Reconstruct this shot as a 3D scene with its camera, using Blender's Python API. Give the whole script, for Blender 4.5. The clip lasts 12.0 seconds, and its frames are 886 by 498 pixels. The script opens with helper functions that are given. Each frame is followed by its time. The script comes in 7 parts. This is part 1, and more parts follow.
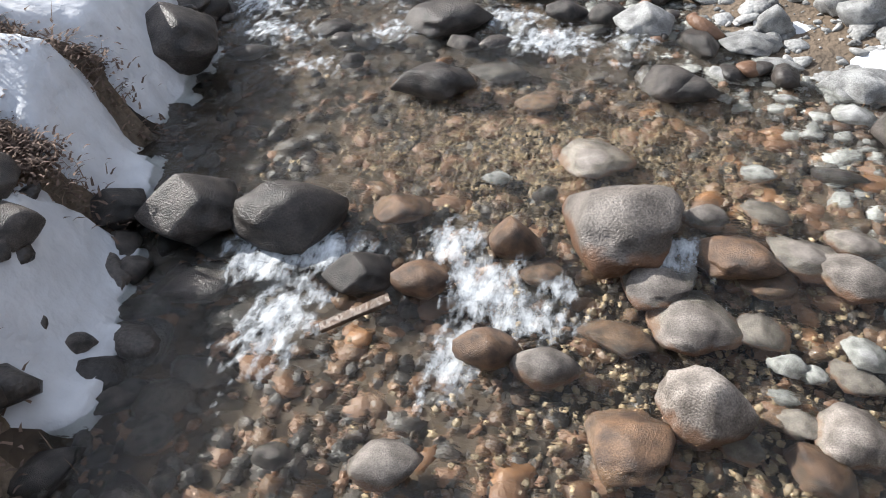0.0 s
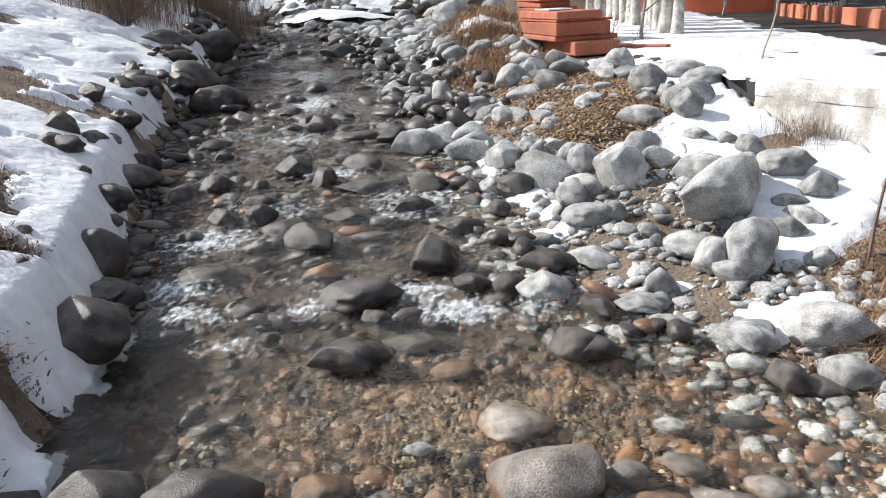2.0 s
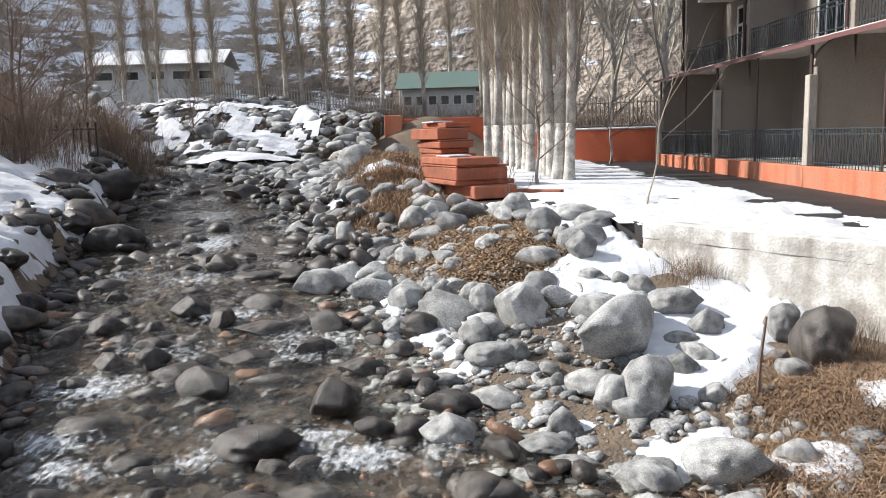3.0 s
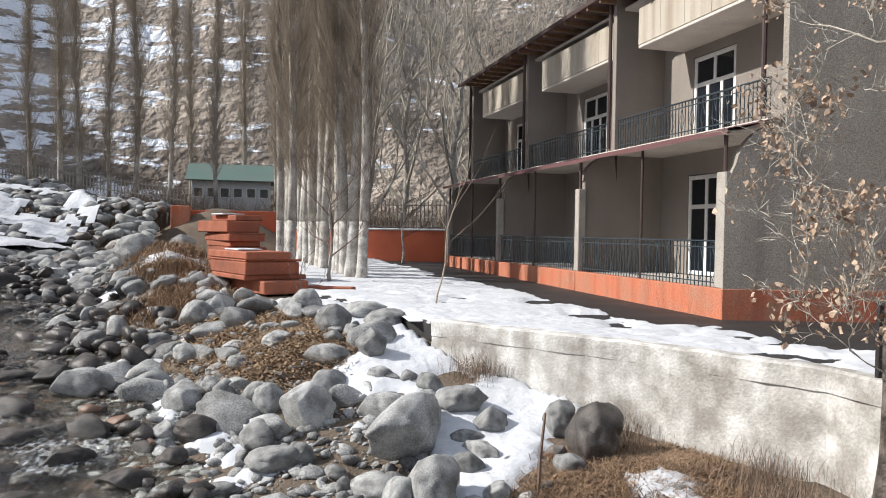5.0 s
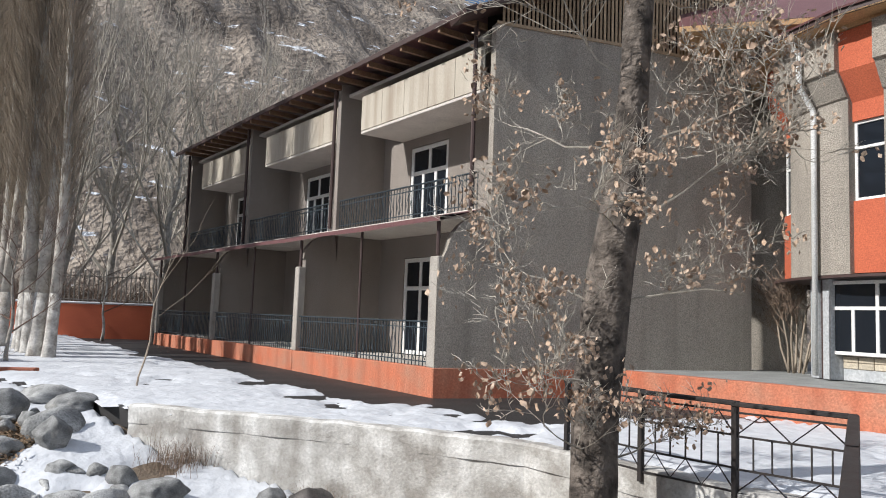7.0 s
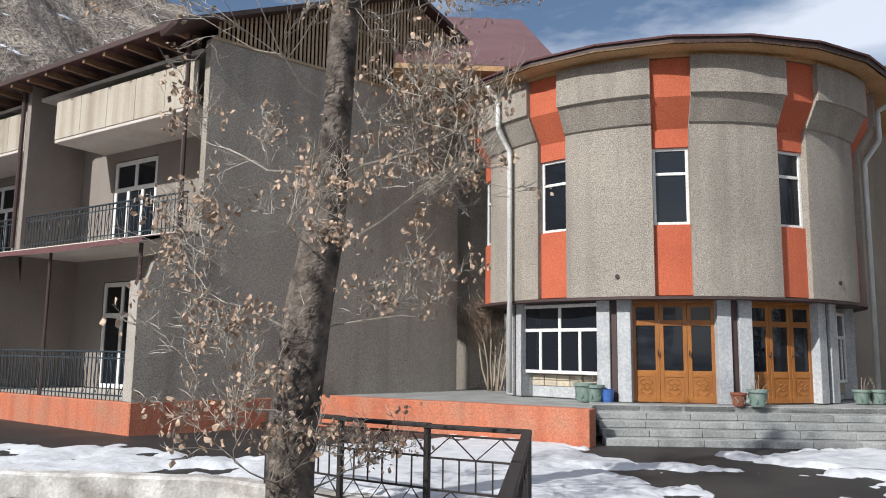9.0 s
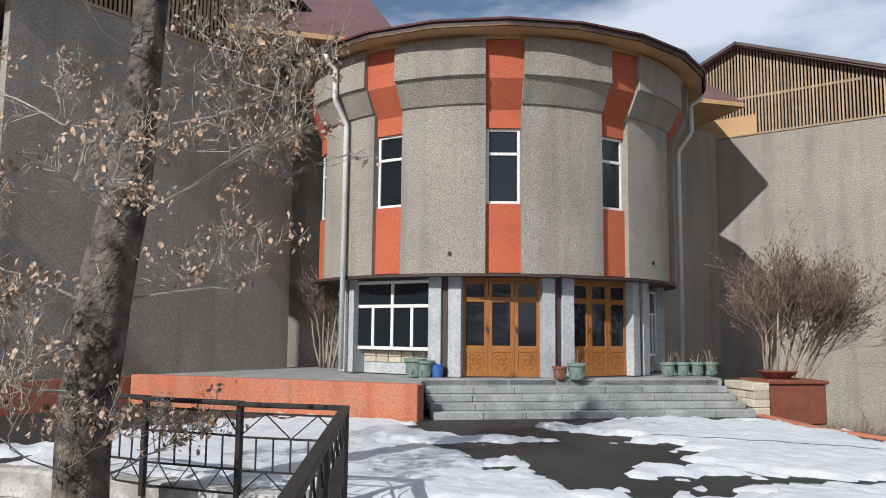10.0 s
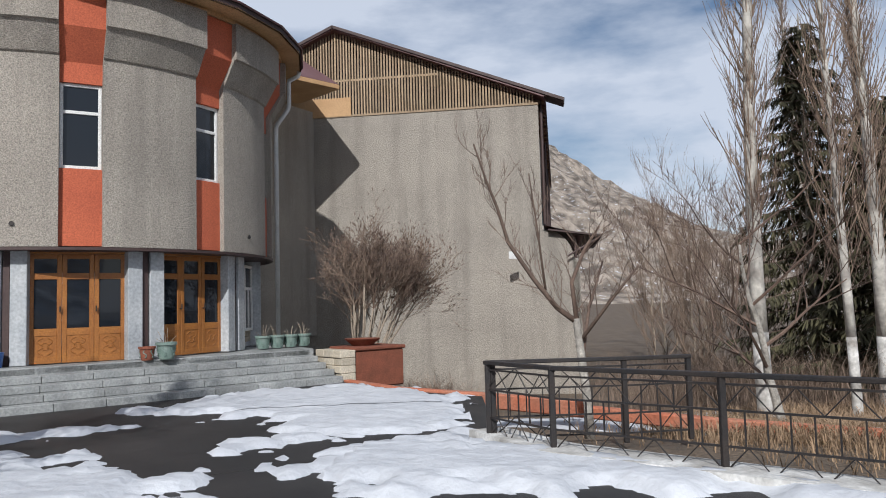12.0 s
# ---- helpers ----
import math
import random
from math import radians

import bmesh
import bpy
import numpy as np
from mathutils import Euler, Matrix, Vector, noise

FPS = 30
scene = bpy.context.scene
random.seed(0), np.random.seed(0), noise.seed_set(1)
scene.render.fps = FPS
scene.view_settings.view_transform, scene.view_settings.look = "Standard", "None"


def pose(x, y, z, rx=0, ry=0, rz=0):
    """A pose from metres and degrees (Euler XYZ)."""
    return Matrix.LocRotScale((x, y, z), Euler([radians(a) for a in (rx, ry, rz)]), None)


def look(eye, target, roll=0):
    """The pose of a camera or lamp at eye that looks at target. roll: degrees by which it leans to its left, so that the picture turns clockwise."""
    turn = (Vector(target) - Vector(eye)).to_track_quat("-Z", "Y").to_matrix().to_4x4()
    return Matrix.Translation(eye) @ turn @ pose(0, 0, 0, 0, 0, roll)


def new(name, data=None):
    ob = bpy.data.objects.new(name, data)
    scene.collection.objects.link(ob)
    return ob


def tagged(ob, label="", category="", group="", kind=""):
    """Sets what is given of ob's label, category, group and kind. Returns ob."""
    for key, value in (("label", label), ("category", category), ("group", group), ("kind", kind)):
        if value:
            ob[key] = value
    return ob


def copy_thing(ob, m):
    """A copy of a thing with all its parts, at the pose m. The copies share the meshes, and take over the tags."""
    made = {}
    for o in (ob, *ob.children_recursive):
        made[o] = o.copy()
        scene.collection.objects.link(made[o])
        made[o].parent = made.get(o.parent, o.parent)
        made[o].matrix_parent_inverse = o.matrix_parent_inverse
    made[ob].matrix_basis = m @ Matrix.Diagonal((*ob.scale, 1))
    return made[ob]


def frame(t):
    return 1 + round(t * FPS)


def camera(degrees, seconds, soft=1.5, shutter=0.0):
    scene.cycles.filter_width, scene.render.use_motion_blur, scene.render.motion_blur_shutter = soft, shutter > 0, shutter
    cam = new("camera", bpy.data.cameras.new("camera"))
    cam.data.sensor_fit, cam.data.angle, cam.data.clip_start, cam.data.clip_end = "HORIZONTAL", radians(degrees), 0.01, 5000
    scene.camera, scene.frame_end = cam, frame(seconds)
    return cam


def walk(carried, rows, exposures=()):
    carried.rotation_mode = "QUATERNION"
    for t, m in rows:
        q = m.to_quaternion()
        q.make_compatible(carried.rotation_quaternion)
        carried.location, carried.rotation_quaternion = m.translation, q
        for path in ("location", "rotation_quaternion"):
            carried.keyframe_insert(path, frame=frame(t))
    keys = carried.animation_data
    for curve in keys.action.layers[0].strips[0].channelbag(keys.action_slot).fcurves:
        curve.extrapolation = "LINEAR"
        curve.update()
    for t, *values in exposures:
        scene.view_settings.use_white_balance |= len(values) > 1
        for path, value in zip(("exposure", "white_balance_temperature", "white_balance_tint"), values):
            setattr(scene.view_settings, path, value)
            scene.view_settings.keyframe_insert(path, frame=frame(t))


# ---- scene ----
PATH = [
    (0, 0.003, 0.015, 1.603, 51.82, 2.43, 16.64),
    (0.5, 0.001, 0.010, 1.614, 55.20, 3.29, 14.70),
    (1, 0.012, 0.013, 1.620, 58.79, 2.75, 13.38),
    (1.5, 0.020, -0.003, 1.647, 64.86, 2.94, 11.46),
    (2, 0.029, -0.037, 1.673, 71.41, 2.87, 9.47),
    (2.5, 0.036, -0.036, 1.681, 77.31, 2.25, 6.45),
    (3, 0.072, 0.020, 1.690, 81.51, 1.66, 2.50),
    (3.2, 0.087, 0.038, 1.672, 82.34, 1.44, 0.85),
    (4.8, 0.128, 0.168, 1.652, 88.37, -0.65, -10.83),
    (5, 0.134, 0.182, 1.654, 88.79, -0.95, -12.79),
    (5.5, 0.165, 0.229, 1.653, 89.97, -1.76, -18.03),
    (6, 0.200, 0.273, 1.642, 91.45, -2.25, -23.03),
    (6.5, 0.223, 0.319, 1.655, 93.56, -2.04, -28.65),
    (7, 0.254, 0.361, 1.651, 95.26, -2.07, -33.64),
    (7.2, 0.264, 0.370, 1.647, 95.94, -2.07, -35.70),
    (8.8, 0.506, 0.265, 1.687, 97.64, -0.55, -51.70),
    (9, 0.551, 0.276, 1.689, 97.61, -0.71, -53.95),
    (9.5, 0.657, 0.253, 1.664, 97.07, -0.95, -60.39),
    (10, 0.871, 0.224, 1.656, 96.09, -0.60, -65.80),
    (10.5, 0.935, 0.105, 1.663, 95.04, -0.71, -70.78),
    (11, 1.005, 0.088, 1.651, 94.65, -0.32, -79.38),
    (11.5, 1.086, 0.064, 1.640, 94.34, 0.56, -87.49),
    (12, 1.164, 0.048, 1.626, 94.03, 1.55, -94.82),
]
cam = camera(60.5, 12.0, soft=1.0)
walk(cam, [(t, pose(*p)) for t, *p in PATH],
     [(0, 0.78, 6350, 10), (3.0, 0.60, 6450, 10), (5.5, 0.20, 6450, 10), (7.0, 0.06, 6260, 10), (9.5, 0.06, 6260, 10), (10.0, -0.10, 6200, 10), (10.5, -0.16, 6150, 10), (12.0, -0.30, 6040, 10)])

# ---- light ----
SUN_AZ, SUN_EL = 79.0, 36.0
world = bpy.data.worlds.new("sky")
scene.world = world
world.use_nodes = True
wn = world.node_tree
wn.nodes.clear()
w_out = wn.nodes.new("ShaderNodeOutputWorld")
w_bg = wn.nodes.new("ShaderNodeBackground")
w_sky = wn.nodes.new("ShaderNodeTexSky")
w_sky.sky_type = "NISHITA"
w_sky.sun_disc = False
w_sky.sun_elevation = radians(SUN_EL)
w_sky.sun_rotation = radians(-SUN_AZ)
w_sky.air_density, w_sky.dust_density, w_sky.ozone_density = 1.0, 1.5, 1.0
w_geo = wn.nodes.new("ShaderNodeTexCoord")
w_map = wn.nodes.new("ShaderNodeMapping")
w_map.inputs["Scale"].default_value = (1.0, 1.0, 3.2)
w_noise = wn.nodes.new("ShaderNodeTexNoise")
w_noise.inputs["Scale"].default_value = 2.1
w_noise.inputs["Detail"].default_value = 7
w_noise.inputs["Roughness"].default_value = 0.55
w_ramp = wn.nodes.new("ShaderNodeValToRGB")
w_ramp.color_ramp.elements[0].position, w_ramp.color_ramp.elements[1].position = 0.42, 0.60
w_ramp.color_ramp.elements[0].color = (0, 0, 0, 1)
w_ramp.color_ramp.elements[1].color = (0.85, 0.85, 0.85, 1)
w_mix = wn.nodes.new("ShaderNodeMixRGB")
w_mix.inputs["Color2"].default_value = (8.8, 9.2, 10.0, 1)
for a, b in ((w_geo.outputs["Generated"], w_map.inputs["Vector"]), (w_map.outputs["Vector"], w_noise.inputs["Vector"]),
             (w_noise.outputs["Fac"], w_ramp.inputs["Fac"]), (w_ramp.outputs["Color"], w_mix.inputs["Fac"]),
             (w_sky.outputs["Color"], w_mix.inputs["Color1"]), (w_mix.outputs["Color"], w_bg.inputs["Color"]),
             (w_bg.outputs["Background"], w_out.inputs["Surface"])):
    wn.links.new(a, b)
w_bg.inputs["Strength"].default_value = 0.097
sun_data = bpy.data.lights.new("sun", "SUN")
sun_data.energy, sun_data.angle, sun_data.color = 4.75, radians(0.6), (1.0, 0.96, 0.90)
sun = new("sun", sun_data)
sun_dir = Vector((-math.sin(radians(SUN_AZ)) * math.cos(radians(SUN_EL)), math.cos(radians(SUN_AZ)) * math.cos(radians(SUN_EL)), math.sin(radians(SUN_EL))))
sun.matrix_world = look(sun_dir * 60, (0, 0, 0))


# ---- materials ----
def mat(name, base, other=None, scale=3.0, fine=40.0, rough=0.85, metal=0.0, bump=0.3, dist=0.01, contrast=0.5, vary=0.0,
        streak=0.0, streak_col=(0.1, 0.09, 0.08), spec=0.5, detail=6.0, voro=0.0, grain=(0.72, 1.25)):
    """A surface with large stains, fine grain, relief and, if asked, rain streaks and a shift of tone from piece to piece."""
    m = bpy.data.materials.new(name)
    m.use_nodes = True
    nt = m.node_tree
    ns, ln = nt.nodes, nt.links.new
    bs = ns["Principled BSDF"]
    tc = ns.new("ShaderNodeTexCoord").outputs["Object"]
    n1 = ns.new("ShaderNodeTexNoise")
    n1.inputs["Scale"].default_value, n1.inputs["Detail"].default_value = scale, detail
    n2 = ns.new("ShaderNodeTexNoise")
    n2.inputs["Scale"].default_value, n2.inputs["Detail"].default_value = fine, 4
    ln(tc, n1.inputs["Vector"])
    ln(tc, n2.inputs["Vector"])
    r1 = ns.new("ShaderNodeMapRange")
    r1.inputs["From Min"].default_value, r1.inputs["From Max"].default_value = 0.5 - 0.25 / max(contrast, 0.05) * 0.5, 0.5 + 0.25 / max(contrast, 0.05) * 0.5
    ln(n1.outputs["Fac"], r1.inputs["Value"])
    mx = ns.new("ShaderNodeMixRGB")
    mx.inputs["Color1"].default_value = (*base, 1)
    mx.inputs["Color2"].default_value = (*(other or [c * 0.6 for c in base]), 1)
    ln(r1.outputs["Result"], mx.inputs["Fac"])
    col = mx.outputs["Color"]
    g = ns.new("ShaderNodeMapRange")
    g.inputs["From Min"].default_value, g.inputs["From Max"].default_value = 0.25, 0.75
    g.inputs["To Min"].default_value, g.inputs["To Max"].default_value = grain
    ln(n2.outputs["Fac"], g.inputs["Value"])
    mul = ns.new("ShaderNodeMixRGB")
    mul.blend_type = "MULTIPLY"
    mul.inputs["Fac"].default_value = 1
    ln(col, mul.inputs["Color1"])
    ln(g.outputs["Result"], mul.inputs["Color2"])
    col = mul.outputs["Color"]
    if streak:
        mp = ns.new("ShaderNodeMapping")
        mp.inputs["Scale"].default_value = (2.2, 2.2, 0.16)
        ln(tc, mp.inputs["Vector"])
        n3 = ns.new("ShaderNodeTexNoise")
        n3.inputs["Scale"].default_value, n3.inputs["Detail"].default_value = 1.0, 5
        ln(mp.outputs["Vector"], n3.inputs["Vector"])
        r3 = ns.new("ShaderNodeMapRange")
        r3.inputs["From Min"].default_value, r3.inputs["From Max"].default_value = 0.48, 0.72
        r3.inputs["To Max"].default_value = streak
        ln(n3.outputs["Fac"], r3.inputs["Value"])
        ms = ns.new("ShaderNodeMixRGB")
        ms.inputs["Color2"].default_value = (*streak_col, 1)
        ln(r3.outputs["Result"], ms.inputs["Fac"])
        ln(col, ms.inputs["Color1"])
        col = ms.outputs["Color"]
    if vary:
        oi = ns.new("ShaderNodeObjectInfo")
        ge = ns.new("ShaderNodeNewGeometry")
        ad = ns.new("ShaderNodeMath")
        ln(oi.outputs["Random"], ad.inputs[0])
        ln(ge.outputs["Random Per Island"], ad.inputs[1])
        fr = ns.new("ShaderNodeMath")
        fr.operation = "FRACT"
        ln(ad.outputs[0], fr.inputs[0])
        vr = ns.new("ShaderNodeMapRange")
        vr.inputs["To Min"].default_value, vr.inputs["To Max"].default_value = 1 - vary, 1 + vary
        ln(fr.outputs[0], vr.inputs["Value"])
        mv = ns.new("ShaderNodeMixRGB")
        mv.blend_type = "MULTIPLY"
        mv.inputs["Fac"].default_value = 1
        ln(col, mv.inputs["Color1"])
        ln(vr.outputs["Result"], mv.inputs["Color2"])
        col = mv.outputs["Color"]
    ln(col, bs.inputs["Base Color"])
    bs.inputs["Metallic"].default_value = metal
    bs.inputs["Specular IOR Level"].default_value = spec
    rr = ns.new("ShaderNodeMapRange")
    rr.inputs["To Min"].default_value, rr.inputs["To Max"].default_value = max(0.02, rough - 0.12), min(1, rough + 0.12)
    ln(n1.outputs["Fac"], rr.inputs["Value"])
    ln(rr.outputs["Result"], bs.inputs["Roughness"])
    bp = ns.new("ShaderNodeBump")
    bp.inputs["Strength"].default_value, bp.inputs["Distance"].default_value = bump, dist
    hsrc = n2.outputs["Fac"]
    if voro:
        vo = ns.new("ShaderNodeTexVoronoi")
        vo.inputs["Scale"].default_value = voro
        ln(tc, vo.inputs["Vector"])
        hsrc = vo.outputs["Distance"]
    ln(hsrc, bp.inputs["Height"])
    ln(bp.outputs["Normal"], bs.inputs["Normal"])
    return m


def glass_mat(name, tint, rough=0.03):
    m = bpy.data.materials.new(name)
    m.use_nodes = True
    bs = m.node_tree.nodes["Principled BSDF"]
    bs.inputs["Base Color"].default_value = (*tint, 1)
    bs.inputs["Roughness"].default_value = rough
    bs.inputs["Specular IOR Level"].default_value = 0.5
    return m


M_PLASTER = mat("roughcast_plaster", (0.385, 0.345, 0.292), (0.305, 0.273, 0.233), 0.7, 38, 0.95, bump=1.0, dist=0.03, grain=(0.5, 1.45), streak=0.45, streak_col=(0.17, 0.155, 0.135))
M_FACADE = mat("facade_plaster", (0.29, 0.255, 0.225), (0.24, 0.21, 0.185), 0.8, 40, 0.95, bump=0.7, dist=0.02, grain=(0.6, 1.35), streak=0.25, streak_col=(0.18, 0.15, 0.13))
M_ORANGE = mat("orange_plaster", (0.52, 0.125, 0.055), (0.42, 0.10, 0.05), 1.2, 35, 0.85, bump=0.4, dist=0.01)
M_ORANGE_WORN = mat("worn_orange_plaster", (0.55, 0.15, 0.07), (0.40, 0.20, 0.13), 1.6, 25, 0.9, bump=0.7, dist=0.02, streak=0.55, streak_col=(0.28, 0.07, 0.035))
M_CREAM = mat("cream_panel", (0.50, 0.455, 0.38), (0.43, 0.385, 0.315), 1.0, 40, 0.9, bump=0.2, streak=0.75, streak_col=(0.24, 0.18, 0.13))
M_WHITE = mat("white_paint", (0.78, 0.78, 0.76), (0.68, 0.67, 0.64), 3, 60, 0.55, bump=0.1)
M_SOFFIT = mat("soffit", (0.62, 0.58, 0.52), (0.5, 0.46, 0.42), 1.5, 40, 0.9, bump=0.1)
M_POST = mat("weathered_post", (0.42, 0.385, 0.34), (0.31, 0.28, 0.245), 2.0, 35, 0.9, bump=0.3, streak=0.3)
M_GLASS = glass_mat("window_glass", (0.012, 0.015, 0.02))
M_ROOF = mat("maroon_roof", (0.16, 0.075, 0.075), (0.13, 0.06, 0.06), 0.8, 30, 0.5, bump=0.1, metal=0.0)
M_EAVE = mat("brown_trim", (0.07, 0.04, 0.035), (0.05, 0.03, 0.028), 2, 40, 0.6, bump=0.2)
M_PLY = mat("plywood_soffit", (0.55, 0.345, 0.17), (0.42, 0.25, 0.12), 1.4, 30, 0.7, bump=0.2)
M_SLAT = mat("weathered_slat", (0.42, 0.31, 0.20), (0.30, 0.22, 0.14), 3, 30, 0.85, bump=0.3, vary=0.25)
M_RAFTER = mat("rafter_wood", (0.24, 0.15, 0.09), (0.17, 0.10, 0.06), 3, 30, 0.85, bump=0.3)
# near-black colour that stands in for shade inside the attic and rooms
M_INNER_SHADE = mat("inner_shade", (0.03, 0.025, 0.022), None, 2, 20, 0.95)
M_DOOR = mat("varnished_wood", (0.40, 0.165, 0.040), (0.24, 0.085, 0.020), 2.2, 30, 0.42, bump=0.35, dist=0.006)
M_MARBLE = mat("grey_marble", (0.52, 0.53, 0.53), (0.34, 0.36, 0.38), 2.0, 18, 0.5, bump=0.15, streak=0.35, streak_col=(0.24, 0.26, 0.28))
M_STEP = mat("marble_steps", (0.38, 0.385, 0.375), (0.21, 0.22, 0.215), 1.8, 25, 0.6, bump=0.25, vary=0.16, streak=0.4, streak_col=(0.16, 0.16, 0.155))
M_STONE = mat("facing_stone", (0.42, 0.36, 0.27), (0.50, 0.45, 0.36), 3, 30, 0.85, bump=0.5, vary=0.2)
M_ASPHALT = mat("wet_asphalt", (0.036, 0.033, 0.032), (0.017, 0.016, 0.015), 0.9, 90, 0.62, bump=0.5, dist=0.006, detail=9)
M_SNOW = mat("snow", (0.64, 0.655, 0.68), (0.51, 0.525, 0.555), 1.4, 5, 0.8, bump=0.7, dist=0.06, grain=(0.9, 1.08))
M_WALL = mat("whitewashed_concrete", (0.74, 0.73, 0.70), (0.34, 0.32, 0.29), 2.1, 24, 0.92, bump=0.6, dist=0.02, streak=0.6, detail=8, grain=(0.78, 1.15), streak_col=(0.25, 0.23, 0.2), contrast=0.9)
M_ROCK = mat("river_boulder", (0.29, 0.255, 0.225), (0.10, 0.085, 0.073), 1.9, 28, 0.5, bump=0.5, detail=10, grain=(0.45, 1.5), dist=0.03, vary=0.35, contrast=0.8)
M_PALE = mat("pale_boulder", (0.37, 0.37, 0.36), (0.17, 0.17, 0.165), 2.2, 30, 0.85, bump=0.5, dist=0.03, grain=(0.5, 1.45), vary=0.3, contrast=0.9, detail=10)
M_WETROCK = mat("wet_boulder", (0.085, 0.072, 0.063), (0.020, 0.0175, 0.016), 2.2, 30, 0.45, bump=0.5, detail=10, grain=(0.45, 1.5), dist=0.03, vary=0.4, contrast=0.8)
M_RUST = mat("rusty_boulder", (0.185, 0.112, 0.068), (0.055, 0.038, 0.029), 2.2, 30, 0.38, bump=0.5, detail=10, grain=(0.45, 1.5), dist=0.03, vary=0.35, contrast=0.8)
M_GOLD = mat("golden_gravel", (0.30, 0.225, 0.135), (0.13, 0.10, 0.07), 6.0, 40, 0.6, bump=0.3, vary=0.6, contrast=0.9)
M_OCHRE = mat("ochre_cobble", (0.20, 0.098, 0.044), (0.075, 0.042, 0.026), 2.2, 22, 0.5, bump=0.3, vary=0.5, contrast=0.8)
M_EARTH = mat("bank_earth", (0.17, 0.125, 0.085), (0.10, 0.078, 0.058), 1.1, 16, 0.95, bump=0.9, dist=0.06)
M_BED = mat("river_bed", (0.075, 0.052, 0.034), (0.02, 0.016, 0.012), 1.3, 9, 0.9, bump=0.9, dist=0.06, voro=7.0, contrast=0.8)
M_GRASS = mat("dry_grass", (0.36, 0.24, 0.145), (0.19, 0.12, 0.075), 2.0, 30, 0.9, bump=0.2, vary=0.5)
M_LEAFLITTER = mat("dead_leaves", (0.36, 0.25, 0.15), (0.22, 0.145, 0.09), 2.5, 30, 0.9, bump=0.4, vary=0.3)
M_BARK = mat("grey_bark", (0.42, 0.39, 0.34), (0.20, 0.18, 0.155), 3.0, 22, 0.95, bump=0.9, dist=0.03, contrast=0.9)
M_DARKBARK = mat("rough_dark_bark", (0.190, 0.158, 0.132), (0.042, 0.034, 0.028), 4.5, 17, 0.95, bump=1.0, dist=0.05, contrast=0.9)
M_LIME = mat("limewashed_bark", (0.62, 0.60, 0.56), (0.27, 0.245, 0.215), 3.2, 16, 0.92, contrast=0.85, bump=0.7, dist=0.02)
M_TWIG = mat("bare_twigs", (0.37, 0.305, 0.235), (0.25, 0.205, 0.155), 1.0, 20, 0.9, bump=0.0, vary=0.25)
M_TWIGGREY = mat("pale_twigs", (0.45, 0.41, 0.35), (0.32, 0.29, 0.24), 1.0, 20, 0.9, bump=0.0, vary=0.25)
M_TWIGDARK = mat("dark_twigs", (0.17, 0.115, 0.085), (0.11, 0.075, 0.06), 1.0, 20, 0.9, bump=0.0, vary=0.3)
M_TWIGBROWN = mat("brown_twigs", (0.27, 0.195, 0.14), (0.17, 0.12, 0.09), 1.0, 20, 0.9, bump=0.0, vary=0.3)
M_POPBARK = mat("poplar_bark", (0.56, 0.53, 0.47), (0.28, 0.25, 0.22), 2.0, 12, 0.92, bump=0.6, dist=0.02, contrast=0.9)
M_DRYLEAF = mat("withered_leaves", (0.50, 0.39, 0.30), (0.36, 0.24, 0.16), 4.0, 30, 0.9, bump=0.1, vary=0.35)
M_NEEDLE = mat("spruce_needles", (0.10, 0.088, 0.042), (0.05, 0.048, 0.025), 2.0, 30, 0.85, bump=0.0, vary=0.35)
M_IRON = mat("black_iron", (0.025, 0.025, 0.027), (0.045, 0.035, 0.03), 6, 60, 0.55, bump=0.3, metal=0.3)
M_IRONBLUE = mat("dark_blue_iron", (0.05, 0.07, 0.085), (0.035, 0.05, 0.06), 6, 60, 0.5, bump=0.2, metal=0.3)
M_PIPE = mat("white_downpipe", (0.72, 0.72, 0.70), (0.55, 0.55, 0.53), 2, 40, 0.5, bump=0.1)
M_BRICK = mat("orange_slab", (0.44, 0.135, 0.068), (0.24, 0.085, 0.05), 2.0, 28, 0.9, bump=0.5, dist=0.015, vary=0.18, streak=0.4, streak_col=(0.2, 0.09, 0.06))
M_HILL = mat("mountain_scree", (0.44, 0.37, 0.30), (0.13, 0.105, 0.085), 0.09, 1.1, 0.98, bump=1.0, dist=1.2, detail=12, contrast=0.9)
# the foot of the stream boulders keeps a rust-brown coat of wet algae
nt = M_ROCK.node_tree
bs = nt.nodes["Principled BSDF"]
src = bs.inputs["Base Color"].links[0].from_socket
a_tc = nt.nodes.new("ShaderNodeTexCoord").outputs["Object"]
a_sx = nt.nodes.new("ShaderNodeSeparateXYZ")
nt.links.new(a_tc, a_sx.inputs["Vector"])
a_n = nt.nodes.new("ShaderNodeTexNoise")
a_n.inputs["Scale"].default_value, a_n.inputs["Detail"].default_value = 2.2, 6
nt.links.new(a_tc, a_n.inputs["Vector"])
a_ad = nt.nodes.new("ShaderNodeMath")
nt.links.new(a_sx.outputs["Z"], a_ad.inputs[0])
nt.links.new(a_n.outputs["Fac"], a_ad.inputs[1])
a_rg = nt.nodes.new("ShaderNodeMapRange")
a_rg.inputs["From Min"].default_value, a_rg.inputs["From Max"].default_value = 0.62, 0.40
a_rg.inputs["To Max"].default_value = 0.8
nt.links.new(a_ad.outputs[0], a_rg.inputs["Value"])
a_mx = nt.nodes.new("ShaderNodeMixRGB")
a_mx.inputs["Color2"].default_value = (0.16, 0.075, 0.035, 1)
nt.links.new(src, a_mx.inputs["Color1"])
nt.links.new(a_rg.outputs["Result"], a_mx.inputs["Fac"])
